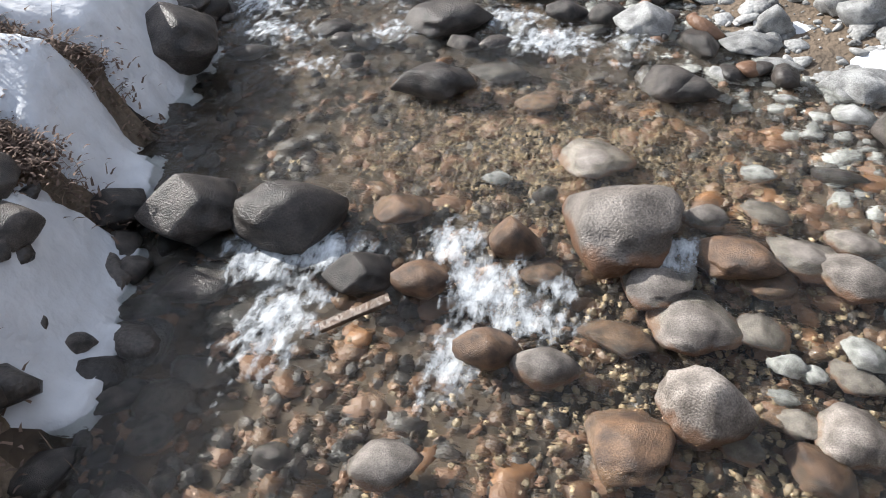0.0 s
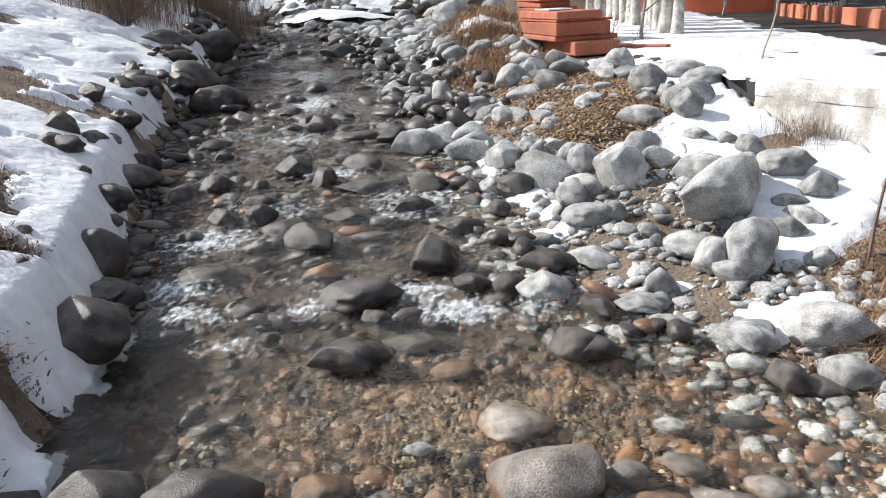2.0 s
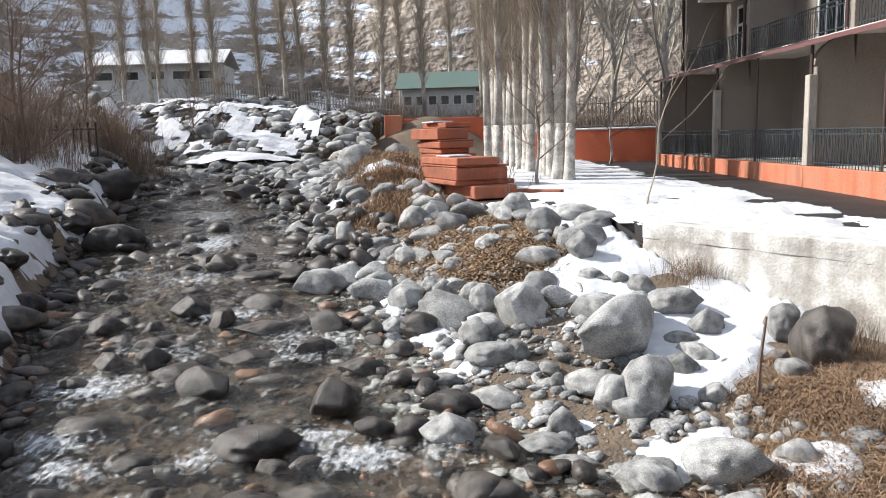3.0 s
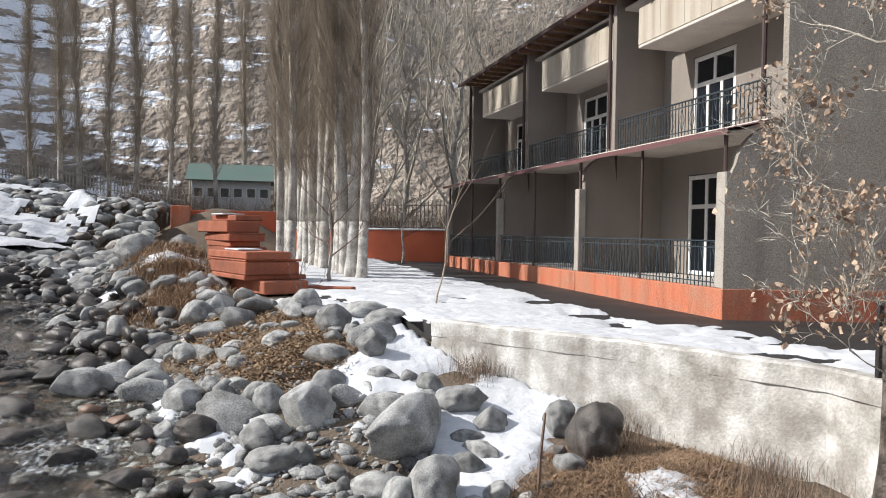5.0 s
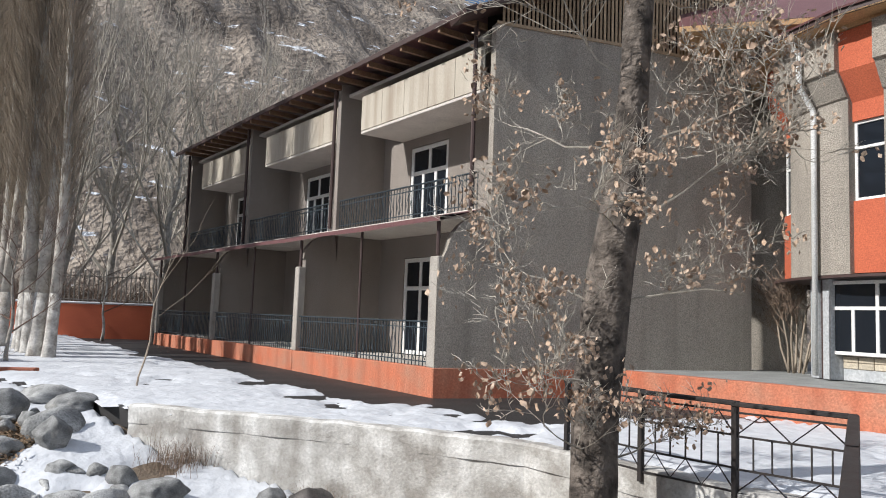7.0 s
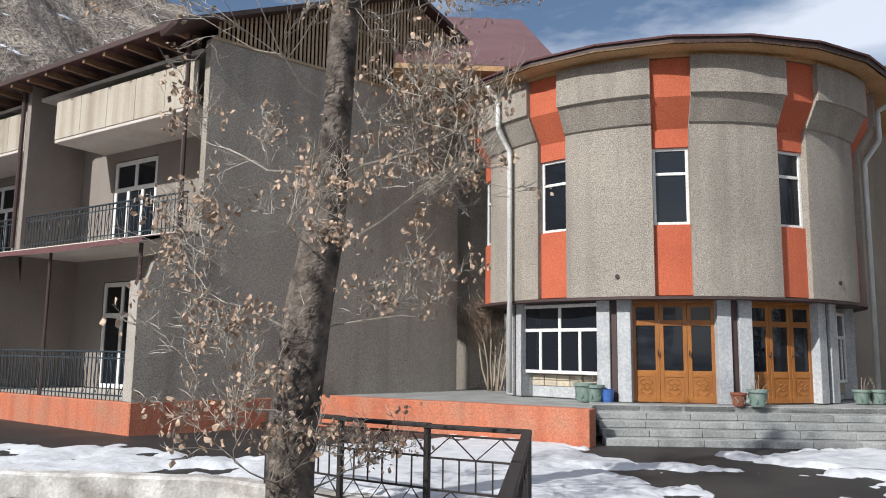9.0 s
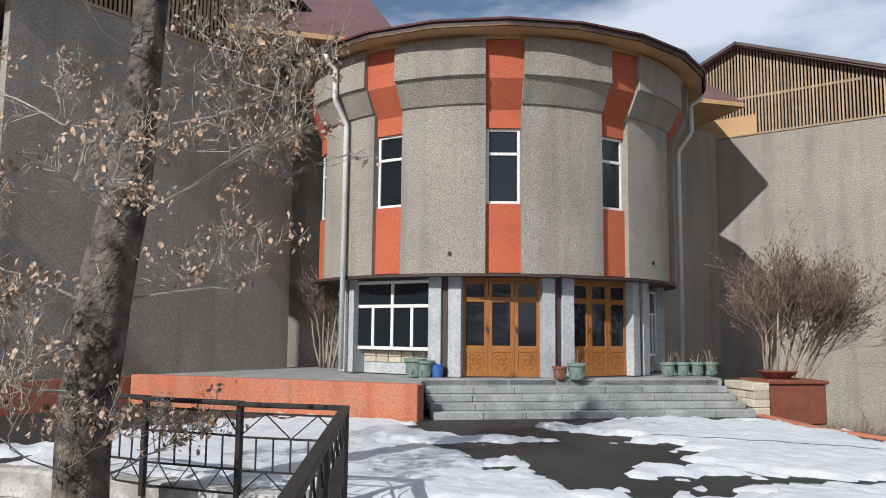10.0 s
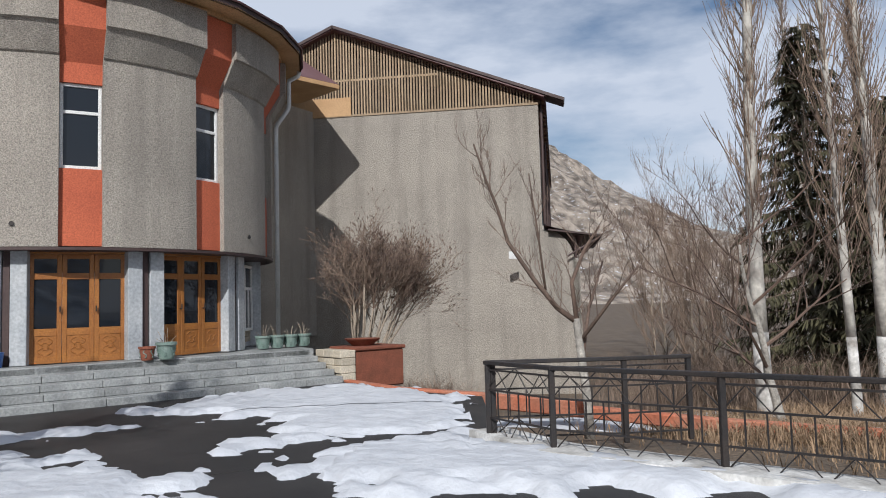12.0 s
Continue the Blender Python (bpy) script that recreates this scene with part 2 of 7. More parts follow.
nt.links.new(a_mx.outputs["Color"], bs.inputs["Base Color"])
# snow lies in patches on the upstream slope only, where it faces away from the sun
nt = M_HILL.node_tree
bs = nt.nodes["Principled BSDF"]
src = bs.inputs["Base Color"].links[0].from_socket
h_tc = nt.nodes.new("ShaderNodeTexCoord").outputs["Object"]
h_mp = nt.nodes.new("ShaderNodeMapping")
h_mp.inputs["Scale"].default_value = (0.16, 0.16, 0.55)
h_n = nt.nodes.new("ShaderNodeTexNoise")
h_n.inputs["Scale"].default_value, h_n.inputs["Detail"].default_value, h_n.inputs["Roughness"].default_value = 1.0, 9, 0.68
nt.links.new(h_tc, h_mp.inputs["Vector"])
nt.links.new(h_mp.outputs["Vector"], h_n.inputs["Vector"])
h_sx = nt.nodes.new("ShaderNodeSeparateXYZ")
nt.links.new(h_tc, h_sx.inputs["Vector"])
h_lo = nt.nodes.new("ShaderNodeMapRange")
h_lo.inputs["From Min"].default_value, h_lo.inputs["From Max"].default_value = 20.0, -30.0
h_lo.inputs["To Min"].default_value, h_lo.inputs["To Max"].default_value = -0.07, 0.055
nt.links.new(h_sx.outputs["X"], h_lo.inputs["Value"])
h_ad = nt.nodes.new("ShaderNodeMath")
nt.links.new(h_n.outputs["Fac"], h_ad.inputs[0])
nt.links.new(h_lo.outputs["Result"], h_ad.inputs[1])
h_rg = nt.nodes.new("ShaderNodeMapRange")
h_rg.inputs["From Min"].default_value, h_rg.inputs["From Max"].default_value = 0.54, 0.575
nt.links.new(h_ad.outputs[0], h_rg.inputs["Value"])
h_mx = nt.nodes.new("ShaderNodeMixRGB")
h_mx.inputs["Color2"].default_value = (0.80, 0.83, 0.88, 1)
nt.links.new(src, h_mx.inputs["Color1"])
nt.links.new(h_rg.outputs["Result"], h_mx.inputs["Fac"])
nt.links.new(h_mx.outputs["Color"], bs.inputs["Base Color"])
M_POT = mat("green_glazed_pot", (0.13, 0.20, 0.17), (0.22, 0.27, 0.24), 6, 40, 0.55, bump=0.2)
M_TERRA = mat("terracotta", (0.25, 0.078, 0.042), (0.16, 0.055, 0.032), 4, 30, 0.85, bump=0.3)
M_BUCKET = mat("blue_plastic", (0.05, 0.14, 0.40), (0.04, 0.11, 0.34), 4, 40, 0.4, bump=0.0)
M_HUT = mat("white_clapboard", (0.62, 0.65, 0.66), (0.5, 0.53, 0.54), 1.2, 20, 0.8, bump=0.2)
M_GREENROOF = mat("green_tin_roof", (0.09, 0.17, 0.145), (0.14, 0.17, 0.155), 1, 20, 0.6, bump=0.1)


# ---- mesh helpers ----
class Geo:
    """Vertices and faces of one mesh, gathered from simple solids."""

    def __init__(self):
        self.v, self.f = [], []

    def add(self, verts, faces):
        o = len(self.v)
        self.v.extend(verts)
        self.f.extend(tuple(i + o for i in f) for f in faces)
        return self

    def box(self, x0, y0, z0, x1, y1, z1, c=0.0, m=None):
        """A box with its edges chamfered by c."""
        if c <= 0:
            vs = [Vector((x, y, z)) for x in (x0, x1) for y in (y0, y1) for z in (z0, z1)]
            fs = [(0, 1, 3, 2), (4, 6, 7, 5), (0, 4, 5, 1), (2, 3, 7, 6), (0, 2, 6, 4), (1, 5, 7, 3)]
        else:
            c = min(c, abs(x1 - x0) * 0.45, abs(y1 - y0) * 0.45, abs(z1 - z0) * 0.45)
            vs, key = [], {}
            lo, hi = (x0, y0, z0), (x1, y1, z1)
            for i in range(8):
                s = [(i >> k) & 1 for k in range(3)]
                for a in range(3):
                    p = [(hi[k] if s[k] else lo[k]) + (0 if k == a else (-c if s[k] else c)) for k in range(3)]
                    key[(i, a)] = len(vs)
                    vs.append(Vector(p))
            fs = []
            for a in range(3):
                b, d = (a + 1) % 3, (a + 2) % 3
                for s in (0, 1):
                    q = [(s << a) | (u << b) | (w << d) for u, w in ((0, 0), (1, 0), (1, 1), (0, 1))]
                    face = [key[(i, a)] for i in q]
                    fs.append(tuple(face if s else face[::-1]))
                for u in (0, 1):
                    for w in (0, 1):
                        i, j = (u << b) | (w << d), (1 << a) | (u << b) | (w << d)
                        face = [key[(i, b)], key[(j, b)], key[(j, d)], key[(i, d)]]
                        fs.append(tuple(face if u == w else face[::-1]))
            for i in range(8):
                t = (key[(i, 0)], key[(i, 1)], key[(i, 2)])
                fs.append(t if bin(i).count("1") % 2 else t[::-1])
        if m is not None:
            vs = [m @ v for v in vs]
        return self.add(vs, fs)

    def tube(self, pts, radii, sides=5, cap=True):
        """A tapered tube along points."""
        pts = [Vector(p) for p in pts]
        if not hasattr(radii, "__len__"):
            radii = [radii] * len(pts)
        o, n = len(self.v), len(pts)
        up = Vector((0.31, 0.17, 0.93))
        for i, p in enumerate(pts):
            d = (pts[min(i + 1, n - 1)] - pts[max(i - 1, 0)]).normalized()
            a = d.cross(up)
            a = a.normalized() if a.length > 1e-3 else d.cross(Vector((1, 0, 0))).normalized()
            b = d.cross(a)
            for k in range(sides):
                w = 2 * math.pi * k / sides
                self.v.append(p + (a * math.cos(w) + b * math.sin(w)) * radii[i])
        for i in range(n - 1):
            for k in range(sides):
                self.f.append((o + i * sides + k, o + i * sides + (k + 1) % sides, o + (i + 1) * sides + (k + 1) % sides, o + (i + 1) * sides + k))
        if cap:
            self.f.append(tuple(o + k for k in range(sides))[::-1])
            self.f.append(tuple(o + (n - 1) * sides + k for k in range(sides)))
        return self

    def prism(self, outline, z0, z1):
        """An upright prism over a flat outline, counter-clockwise."""
        n = len(outline)
        vs = [Vector((x, y, z0)) for x, y in outline] + [Vector((x, y, z1)) for x, y in outline]
        fs = [tuple(range(n))[::-1], tuple(range(n, 2 * n))] + [(i, (i + 1) % n, n + (i + 1) % n, n + i) for i in range(n)]
        return self.add(vs, fs)

    def slab(self, corners, thick, flat=False):
        """A plate over a loop of corner points, thickened downwards along its normal."""
        cs = [Vector(c) for c in corners]
        if flat and sum(a.x * b.y - b.x * a.y for a, b in zip(cs, cs[1:] + cs[:1])) < 0:
            cs = cs[::-1]
        nrm = Vector((0, 0, thick)) if flat else (cs[1] - cs[0]).cross(cs[2] - cs[0]).normalized() * thick
        n = len(cs)
        return self.add(cs + [c - nrm for c in cs], [tuple(range(n)), tuple(range(n, 2 * n))[::-1]] + [(i, n + i, n + (i + 1) % n, (i + 1) % n) for i in range(n)])

    def lathe(self, profile, sides=16, cx=0, cy=0):
        o = len(self.v)
        for r, z in profile:
            for k in range(sides):
                w = 2 * math.pi * k / sides
                self.v.append(Vector((cx + r * math.cos(w), cy + r * math.sin(w), z)))
        for i in range(len(profile) - 1):
            for k in range(sides):
                self.f.append((o + i * sides + k, o + i * sides + (k + 1) % sides, o + (i + 1) * sides + (k + 1) % sides, o + (i + 1) * sides + k))
        return self

    def mesh(self, name, material, smooth=False):
        me = bpy.data.meshes.new(name)
        me.from_pydata([tuple(v) for v in self.v], [], self.f)
        me.materials.append(material)
        if smooth:
            me.polygons.foreach_set("use_smooth", [True] * len(me.polygons))
        me.update()
        return me


def part(name, geo, material, parent=None, label="", smooth=False):
    ob = new(name, geo.mesh(name, material, smooth))
    if parent is not None:
        ob.parent = parent
    return tagged(ob, label)


def thing(name, m, label, category, group="", kind=""):
    ob = new(name)
    ob.empty_display_size = 0.1
    ob.matrix_basis = m
    return tagged(ob, label, category, group, kind)


def solid(name, geo, material, label, category, group="", kind="", m=None, smooth=False):
    ob = new(name, geo.mesh(name, material, smooth))
    if m is not None:
        ob.matrix_basis = m
    return tagged(ob, label, category, group, kind)


def fbm(x, y, z=0.0, octaves=4):
    return noise.fractal(Vector((x, y, z)), 0.9, 2.1, octaves)


def lerp_line(v, keys):
    if v <= keys[0][0]:
        return keys[0][1]
    for (a, p), (b, q) in zip(keys, keys[1:]):
        if v <= b:
            return p + (q - p) * (v - a) / (b - a)
    return keys[-1][1]


def smooth01(t):
    t = max(0.0, min(1.0, t))
    return t * t * (3 - 2 * t)


# ---- the lie of the land ----
WATER_Z = ((-30, -3.6), (0, -2.46), (3.9, -2.36), (4.9, -2.06), (6, -2.0), (12, -1.7), (20, -1.05), (30, -0.1), (45, 1.3), (60, 2.6), (90, 6.0))
LEFT_X = ((-30, -1.0), (1.9, -3.4), (3.3, -3.8), (4.8, -4.5), (6.6, -4.9), (9, -6.0), (12.8, -7.9), (16, -9.3), (22.8, -11.3), (30, -13.6), (38, -17.0), (46, -22.0), (90, -50))
RIGHT_X = ((-30, 6.0), (3, 3.0), (5.2, 2.6), (6.5, 2.2), (7.4, 1.3), (8.3, 0.4), (10, -0.8), (11.5, -1.3), (14.4, -2.4), (16, -3.0), (20, -4.5), (30, -8.9), (38, -13), (46, -18), (90, -46))
EDGE_X = ((-30, 7.3), (4.0, 7.15), (6.0, 7.0), (8.2, 6.9), (10.6, 5.5), (13.75, 3.1), (16, 2.6), (19, 1.6), (24, -0.6), (30, -3.2), (40, -7.5), (60, -18))
FOOT_Z = ((-30, -1.9), (4, -1.5), (8, -1.33), (10.6, -1.19), (13.0, -0.66), (14.2, -0.22), (17, -0.05), (20, 0.02), (30, 0.15), (40, 0.3), (60, 1.6), (90, 5.0))


def plaza_z(y):
    return 0.009 * max(0.0, min(40, y) - 14.0)


def water_z(x, y):
    return lerp_line(y, WATER_Z)


def mound(x, y):
    """Earth heaped beside the slabs, under the upper wall and below the far fence."""
    if y < 18:
        return 0.0
    return (0.95 * math.exp(-(((x + 3.0) / 1.5) ** 2 + ((y - 26.5) / 5.0) ** 2)) * (1 + 0.35 * fbm(x * 0.9, y * 0.9, 61.0, 4))
            + 2.9 * math.exp(-(((x + 2.6) / 4.0) ** 2 + ((y - 43.2) / 3.2) ** 2)) + 1.7 * math.exp(-(((x + 9.0) / 7.0) ** 2 + ((y - 51.0) / 3.5) ** 2)))


def ground_z(x, y):
    return bank_z(x, y) + mound(x, y)


def bank_z(x, y):
    """Height of the natural ground: stream bed, banks and the flat behind."""
    wz, xl, xr, xe = lerp_line(y, WATER_Z), lerp_line(y, LEFT_X), lerp_line(y, RIGHT_X), lerp_line(y, EDGE_X)
    rough = 0.05 * fbm(x * 0.7, y * 0.7, 3.1, 2)
    if x < xl:
        d = xl - x
        return wz - 0.12 + 0.95 * smooth01(d / 0.75) + 0.42 * max(0, d - 0.5) * (1 - smooth01((d - 6) / 6)) + 2.2 * smooth01((d - 6) / 6) + rough * 2.5
    if x <= xr:
        mid = min(x - xl, xr - x)
        return wz - 0.10 - 0.16 * smooth01(mid / 1.2) + rough
    if x <= xe:
        u = (x - xr) / max(0.3, xe - xr)
        foot = lerp_line(y, FOOT_Z)
        return wz - 0.08 + (foot - wz) * smooth01(u * 1.25) + rough * 2.0
    top = plaza_z(y) - (0.35 if y > 3 else 0.14)
    foot = lerp_line(y, FOOT_Z) - 0.1
    return foot + (top - foot) * smooth01((x - xe - 0.15) / 1.2) if 3.0 < y < 14.5 else min(top, foot + (top - foot) * smooth01((x - xe) / 0.6))


# ---- ground, stream and mountains ----
def axis(stops):
    out = []
    for (a, step), (b, _) in zip(stops, stops[1:]):
        k = max(1, round((b - a) / step))
        out += [a + (b - a) * i / k for i in range(k)]
    return out + [stops[-1][0]]


def sheet(name, xs, ys, fz, keep, material, smooth=True):
    index, g = {}, Geo()
    for j, y in enumerate(ys):
        for i, x in enumerate(xs):
            g.v.append(Vector((x, y, fz(x, y))))
    nx = len(xs)
    for j in range(len(ys) - 1):
        for i in range(nx - 1):
            if keep is None or keep((xs[i] + xs[i + 1]) / 2, (ys[j] + ys[j + 1]) / 2):
                g.f.append((j * nx + i, j * nx + i + 1, (j + 1) * nx + i + 1, (j + 1) * nx + i))
    return g


def ground_all(x, y):
    """The ground out to the horizon: the valley by the stream, the lower garden downstream, flat far land."""
    if -60 < x and -30 <= y <= 90:
        z = ground_z(x, y)
        if x > lerp_line(y, EDGE_X):
            low = smooth01((4.0 - y) / 4.0) * smooth01((x - 9.5) / 3.0)
            z = z - 1.1 * low * smooth01((x - 12) / 10) - 0.25 * low
        return z
    return lerp_line(max(-30, min(90, y)), WATER_Z) + 2.2


XS = axis(((-2500, 800), (-500, 120), (-60, 6), (-24, 1.0), (-12, 0.25), (9, 0.6), (40, 8), (120, 100), (600, 600), (2500, 1)))
YS = axis(((-2500, 800), (-500, 120), (-30, 4), (-4, 0.6), (1, 0.25), (18, 0.5), (45, 3), (90, 30), (400, 300), (2500, 1)))
g = sheet("ground", XS, YS, ground_all, None, M_EARTH)
ground = solid("ground", g, M_EARTH, "brown earth banks of a mountain stream", "ground", kind="structure", smooth=True)
ground.data.materials.append(M_BED)
for p in ground.data.polygons:
    c = p.center
    if lerp_line(c.y, LEFT_X) - 0.2 < c.x < lerp_line(c.y, RIGHT_X) + 0.5 and -10 < c.y < 60:
        p.material_index = 1

# hillsides: crest height against bearing (degrees to the left of +y), near slope upstream, far ridge downstream
CREST = ((-150, 3.0), (-130, 2.6), (-118, 3.2), (-113, 4.8), (-108, 7.6), (-103, 11.0), (-98, 13.0), (-90, 12.0), (-70, 11), (-55, 13), (-45, 17), (-36, 22), (-28, 24.5), (-18, 29), (0, 32), (40, 33), (70, 26), (100, 12), (120, 6))
HILL_NEAR = ((-150, 420), (-95, 380), (-75, 200), (-50, 90), (-30, 66), (0, 62), (20, 66), (60, 66), (120, 90))


def hill():
    g = Geo()
    bearings = [b * 0.8 - 150 for b in range(int(270 / 0.8) + 1)]
    rings = 60
    for b in bearings:
        a = radians(b)
        near = lerp_line(b, HILL_NEAR)
        crest = math.tan(radians(lerp_line(b, CREST)))
        for k in range(rings):
            u = k / (rings - 1)
            r = near * (1 + 2.6 * u)
            x, y = -math.sin(a) * r, math.cos(a) * r
            top = near * 3.6 * crest
            z = -6 + (top + 8) * (1 - (1 - u) ** 1.35) if u > 0 else -8
            z += near / 62 * (2.6 * fbm(x / near * 5, y / near * 5, 1.0, 6) * min(1, u * 6) + 1.3 * fbm(x / near * 22, y / near * 22, 5.0, 4) * min(1, u * 6) * (1 - u * 0.6))
            g.v.append(Vector((x, y, z)))
    for i in range(len(bearings) - 1):
        for k in range(rings - 1):
            g.f.append((i * rings + k, i * rings + k + 1, (i + 1) * rings + k + 1, (i + 1) * rings + k))
    return solid("mountain", g, M_HILL, "bare brown mountain slopes with scree and snow patches", "mountain", kind="structure", smooth=True)


mountain = hill()

# water
def foam_sheen_at(x, y):
    """How white the water runs: at the weir, a few small falls, and painted ripple sheen upstream."""
    f = 0.0
    for cx, cy, rx, ry, k in ((-2.93, 4.2, 0.42, 0.32, 1.0), (-2.5, 4.36, 0.45, 0.22, 1.0), (-2.55, 3.65, 0.33, 0.55, 0.95), (-1.42, 4.55, 0.25, 0.3, 0.95), (-1.1, 4.25, 0.38, 0.32, 1.05), (-0.75, 4.05, 0.4, 0.22, 0.9), (-1.18, 3.6, 0.2, 0.5, 0.9),
                              (0.25, 4.8, 0.2, 0.25, 0.85), (-0.55, 4.35, 0.25, 0.15, 0.7), (-1.3, 8.1, 0.65, 0.42, 1.0), (-1.85, 8.6, 0.5, 0.4, 0.8), (-4.63, 7.8, 0.7, 0.4, 0.8), (-3.8, 7.1, 0.5, 0.35, 0.6), (-3.2, 8.05, 0.4, 0.35, 0.75), (-5.5, 10.3, 0.9, 0.7, 0.85), (-5.2, 8.5, 0.7, 0.5, 0.85),
                              (-4.7, 13.8, 0.9, 0.6, 0.75), (-3.1, 12.5, 0.7, 0.5, 0.65), (-1.2, 10.4, 0.5, 0.4, 0.5), (-7.1, 20.0, 0.8, 1.4, 0.95), (-6.2, 16.5, 0.8, 0.9, 0.7), (-8.4, 23.5, 0.9, 2.0, 0.7)):
        d = ((x - cx) / rx) ** 2 + ((y - cy) / ry) ** 2
        f = max(f, k * math.exp(-d))
    # upstream, broad white streaks also paint in ripples that reflect the sky
    if y > 6.5:
        f = max(f * 0.9, 0.5 * smooth01(1.6 * fbm(x * 0.8, y * 0.45, 17.0, 3)) * smooth01((y - 6.5) / 2))
    return f * 0.65


def water_h(x, y):
    f = foam_sheen_at(x, y)
    return water_z(x, y) + 0.02 + 0.03 * fbm(x * 2.6, y * 1.6, 0.5, 3) + f * (0.05 * fbm(x * 7, y * 6, 2.0, 4) + 0.05)


def water_keep(x, y):
    return lerp_line(y, LEFT_X) - 0.5 < x < lerp_line(y, RIGHT_X) + 0.45


WX = axis(((-24, 0.4), (-9, 0.12), (-5.5, 0.055), (3.4, 0.2), (5, 1)))
WY = axis(((-4, 0.5), (1.5, 0.055), (9, 0.12), (18, 0.4), (46, 1)))
g = sheet("water", WX, WY, water_h, water_keep, None)
M_WATER = bpy.data.materials.new("stream_water")
M_WATER.use_nodes = True
wt = M_WATER.node_tree
bs = wt.nodes["Principled BSDF"]
bs.inputs["Base Color"].default_value = (0.74, 0.775, 0.74, 1)
bs.inputs["Transmission Weight"].default_value = 1.0
bs.inputs["IOR"].default_value = 1.33
bs.inputs["Roughness"].default_value = 0.0
w_tc = wt.nodes.new("ShaderNodeTexCoord").outputs["Object"]
w_n = wt.nodes.new("ShaderNodeTexNoise")
w_n.inputs["Scale"].default_value, w_n.inputs["Detail"].default_value = 4.5, 4
wt.links.new(w_tc, w_n.inputs["Vector"])
w_b = wt.nodes.new("ShaderNodeBump")
w_b.inputs["Strength"].default_value, w_b.inputs["Distance"].default_value = 1.0, 0.035
w_rm = wt.nodes.new("ShaderNodeMapping")
w_rm.inputs["Scale"].default_value = (7.0, 17.0, 7.0)
w_rm.inputs["Rotation"].default_value = (0, 0, 0.35)
wt.links.new(w_tc, w_rm.inputs["Vector"])
w_rn = wt.nodes.new("ShaderNodeTexNoise")
w_rn.inputs["Scale"].default_value, w_rn.inputs["Detail"].default_value, w_rn.inputs["Distortion"].default_value = 1.0, 3, 0.8
wt.links.new(w_rm.outputs["Vector"], w_rn.inputs["Vector"])
w_rs = wt.nodes.new("ShaderNodeMath")
w_rs.operation = "MULTIPLY"
w_rs.inputs[1].default_value = 0.42
wt.links.new(w_rn.outputs["Fac"], w_rs.inputs[0])
w_sum = wt.nodes.new("ShaderNodeMath")
wt.links.new(w_n.outputs["Fac"], w_sum.inputs[0])
wt.links.new(w_rs.outputs[0], w_sum.inputs[1])
wt.links.new(w_sum.outputs[0], w_b.inputs["Height"])
wt.links.new(w_b.outputs["Normal"], bs.inputs["Normal"])
foam_sheen_bs = wt.nodes.new("ShaderNodeBsdfPrincipled")
foam_sheen_bs.inputs["Base Color"].default_value = (0.70, 0.74, 0.77, 1)
foam_sheen_bs.inputs["Roughness"].default_value = 0.6
wt.links.new(w_b.outputs["Normal"], foam_sheen_bs.inputs["Normal"])
w_at = wt.nodes.new("ShaderNodeAttribute")
w_at.attribute_name = "foam_sheen"
w_mp = wt.nodes.new("ShaderNodeMapping")
w_mp.inputs["Scale"].default_value = (7.5, 4.2, 3.0)
w_fn = wt.nodes.new("ShaderNodeTexNoise")
w_fn.inputs["Scale"].default_value, w_fn.inputs["Detail"].default_value, w_fn.inputs["Roughness"].default_value = 1.6, 7, 0.62
wt.links.new(w_tc, w_mp.inputs["Vector"])
wt.links.new(w_mp.outputs["Vector"], w_fn.inputs["Vector"])
w_ad = wt.nodes.new("ShaderNodeMath")
w_ad.operation = "ADD"
wt.links.new(w_at.outputs["Fac"], w_ad.inputs[0])
w_mu = wt.nodes.new("ShaderNodeMath")
w_mu.operation = "MULTIPLY"
w_mu.inputs[1].default_value = 1.5
wt.links.new(w_fn.outputs["Fac"], w_mu.inputs[0])
wt.links.new(w_mu.outputs[0], w_ad.inputs[1])
w_rg = wt.nodes.new("ShaderNodeMapRange")
# noise alone leaves thin white wisps, painted in place of sky reflections
w_rg.inputs["From Min"].default_value, w_rg.inputs["From Max"].default_value = 1.0, 1.6
w_rg.inputs["To Max"].default_value = 0.9
wt.links.new(w_ad.outputs[0], w_rg.inputs["Value"])
w_ms = wt.nodes.new("ShaderNodeMixShader")
wt.links.new(w_rg.outputs["Result"], w_ms.inputs["Fac"])
wt.links.new(bs.outputs["BSDF"], w_ms.inputs[1])
wt.links.new(foam_sheen_bs.outputs["BSDF"], w_ms.inputs[2])
wt.links.new(w_ms.outputs["Shader"], wt.nodes["Material Output"].inputs["Surface"])
water = solid("water", g, M_WATER, "clear shallow mountain stream with white rapids", "stream", kind="structure", smooth=True)
att = water.data.attributes.new("foam_sheen", "FLOAT", "POINT")
att.data.foreach_set("value", [foam_sheen_at(v.co.x, v.co.y) for v in water.data.vertices])
water.visible_shadow = False

# paved yard, bridge deck, retaining wall
g = Geo()
south = [(7.15, 4.0), (8.3, 3.2), (10.3, -1.35), (14.4, -1.7), (15.8, -0.25), (17.6, 0.7), (26.5, 0.7), (40, 8), (40, 14)]
north = [(7.0, 6.0), (6.9, 8.2), (5.5, 10.6), (3.1, 13.75)]
loop = south + [(3.05, 14.0)] + north[::-1]
top = [(x, y, 0.0) for x, y in loop]
g.slab(top, 0.34, True)
far = [(3.05, 14.0), (40, 14.0), (40, 54.0), (-9.0, 54.0), (-7.6, 40), (-3.3, 30), (-0.7, 24), (1.5, 19), (2.5, 16)]
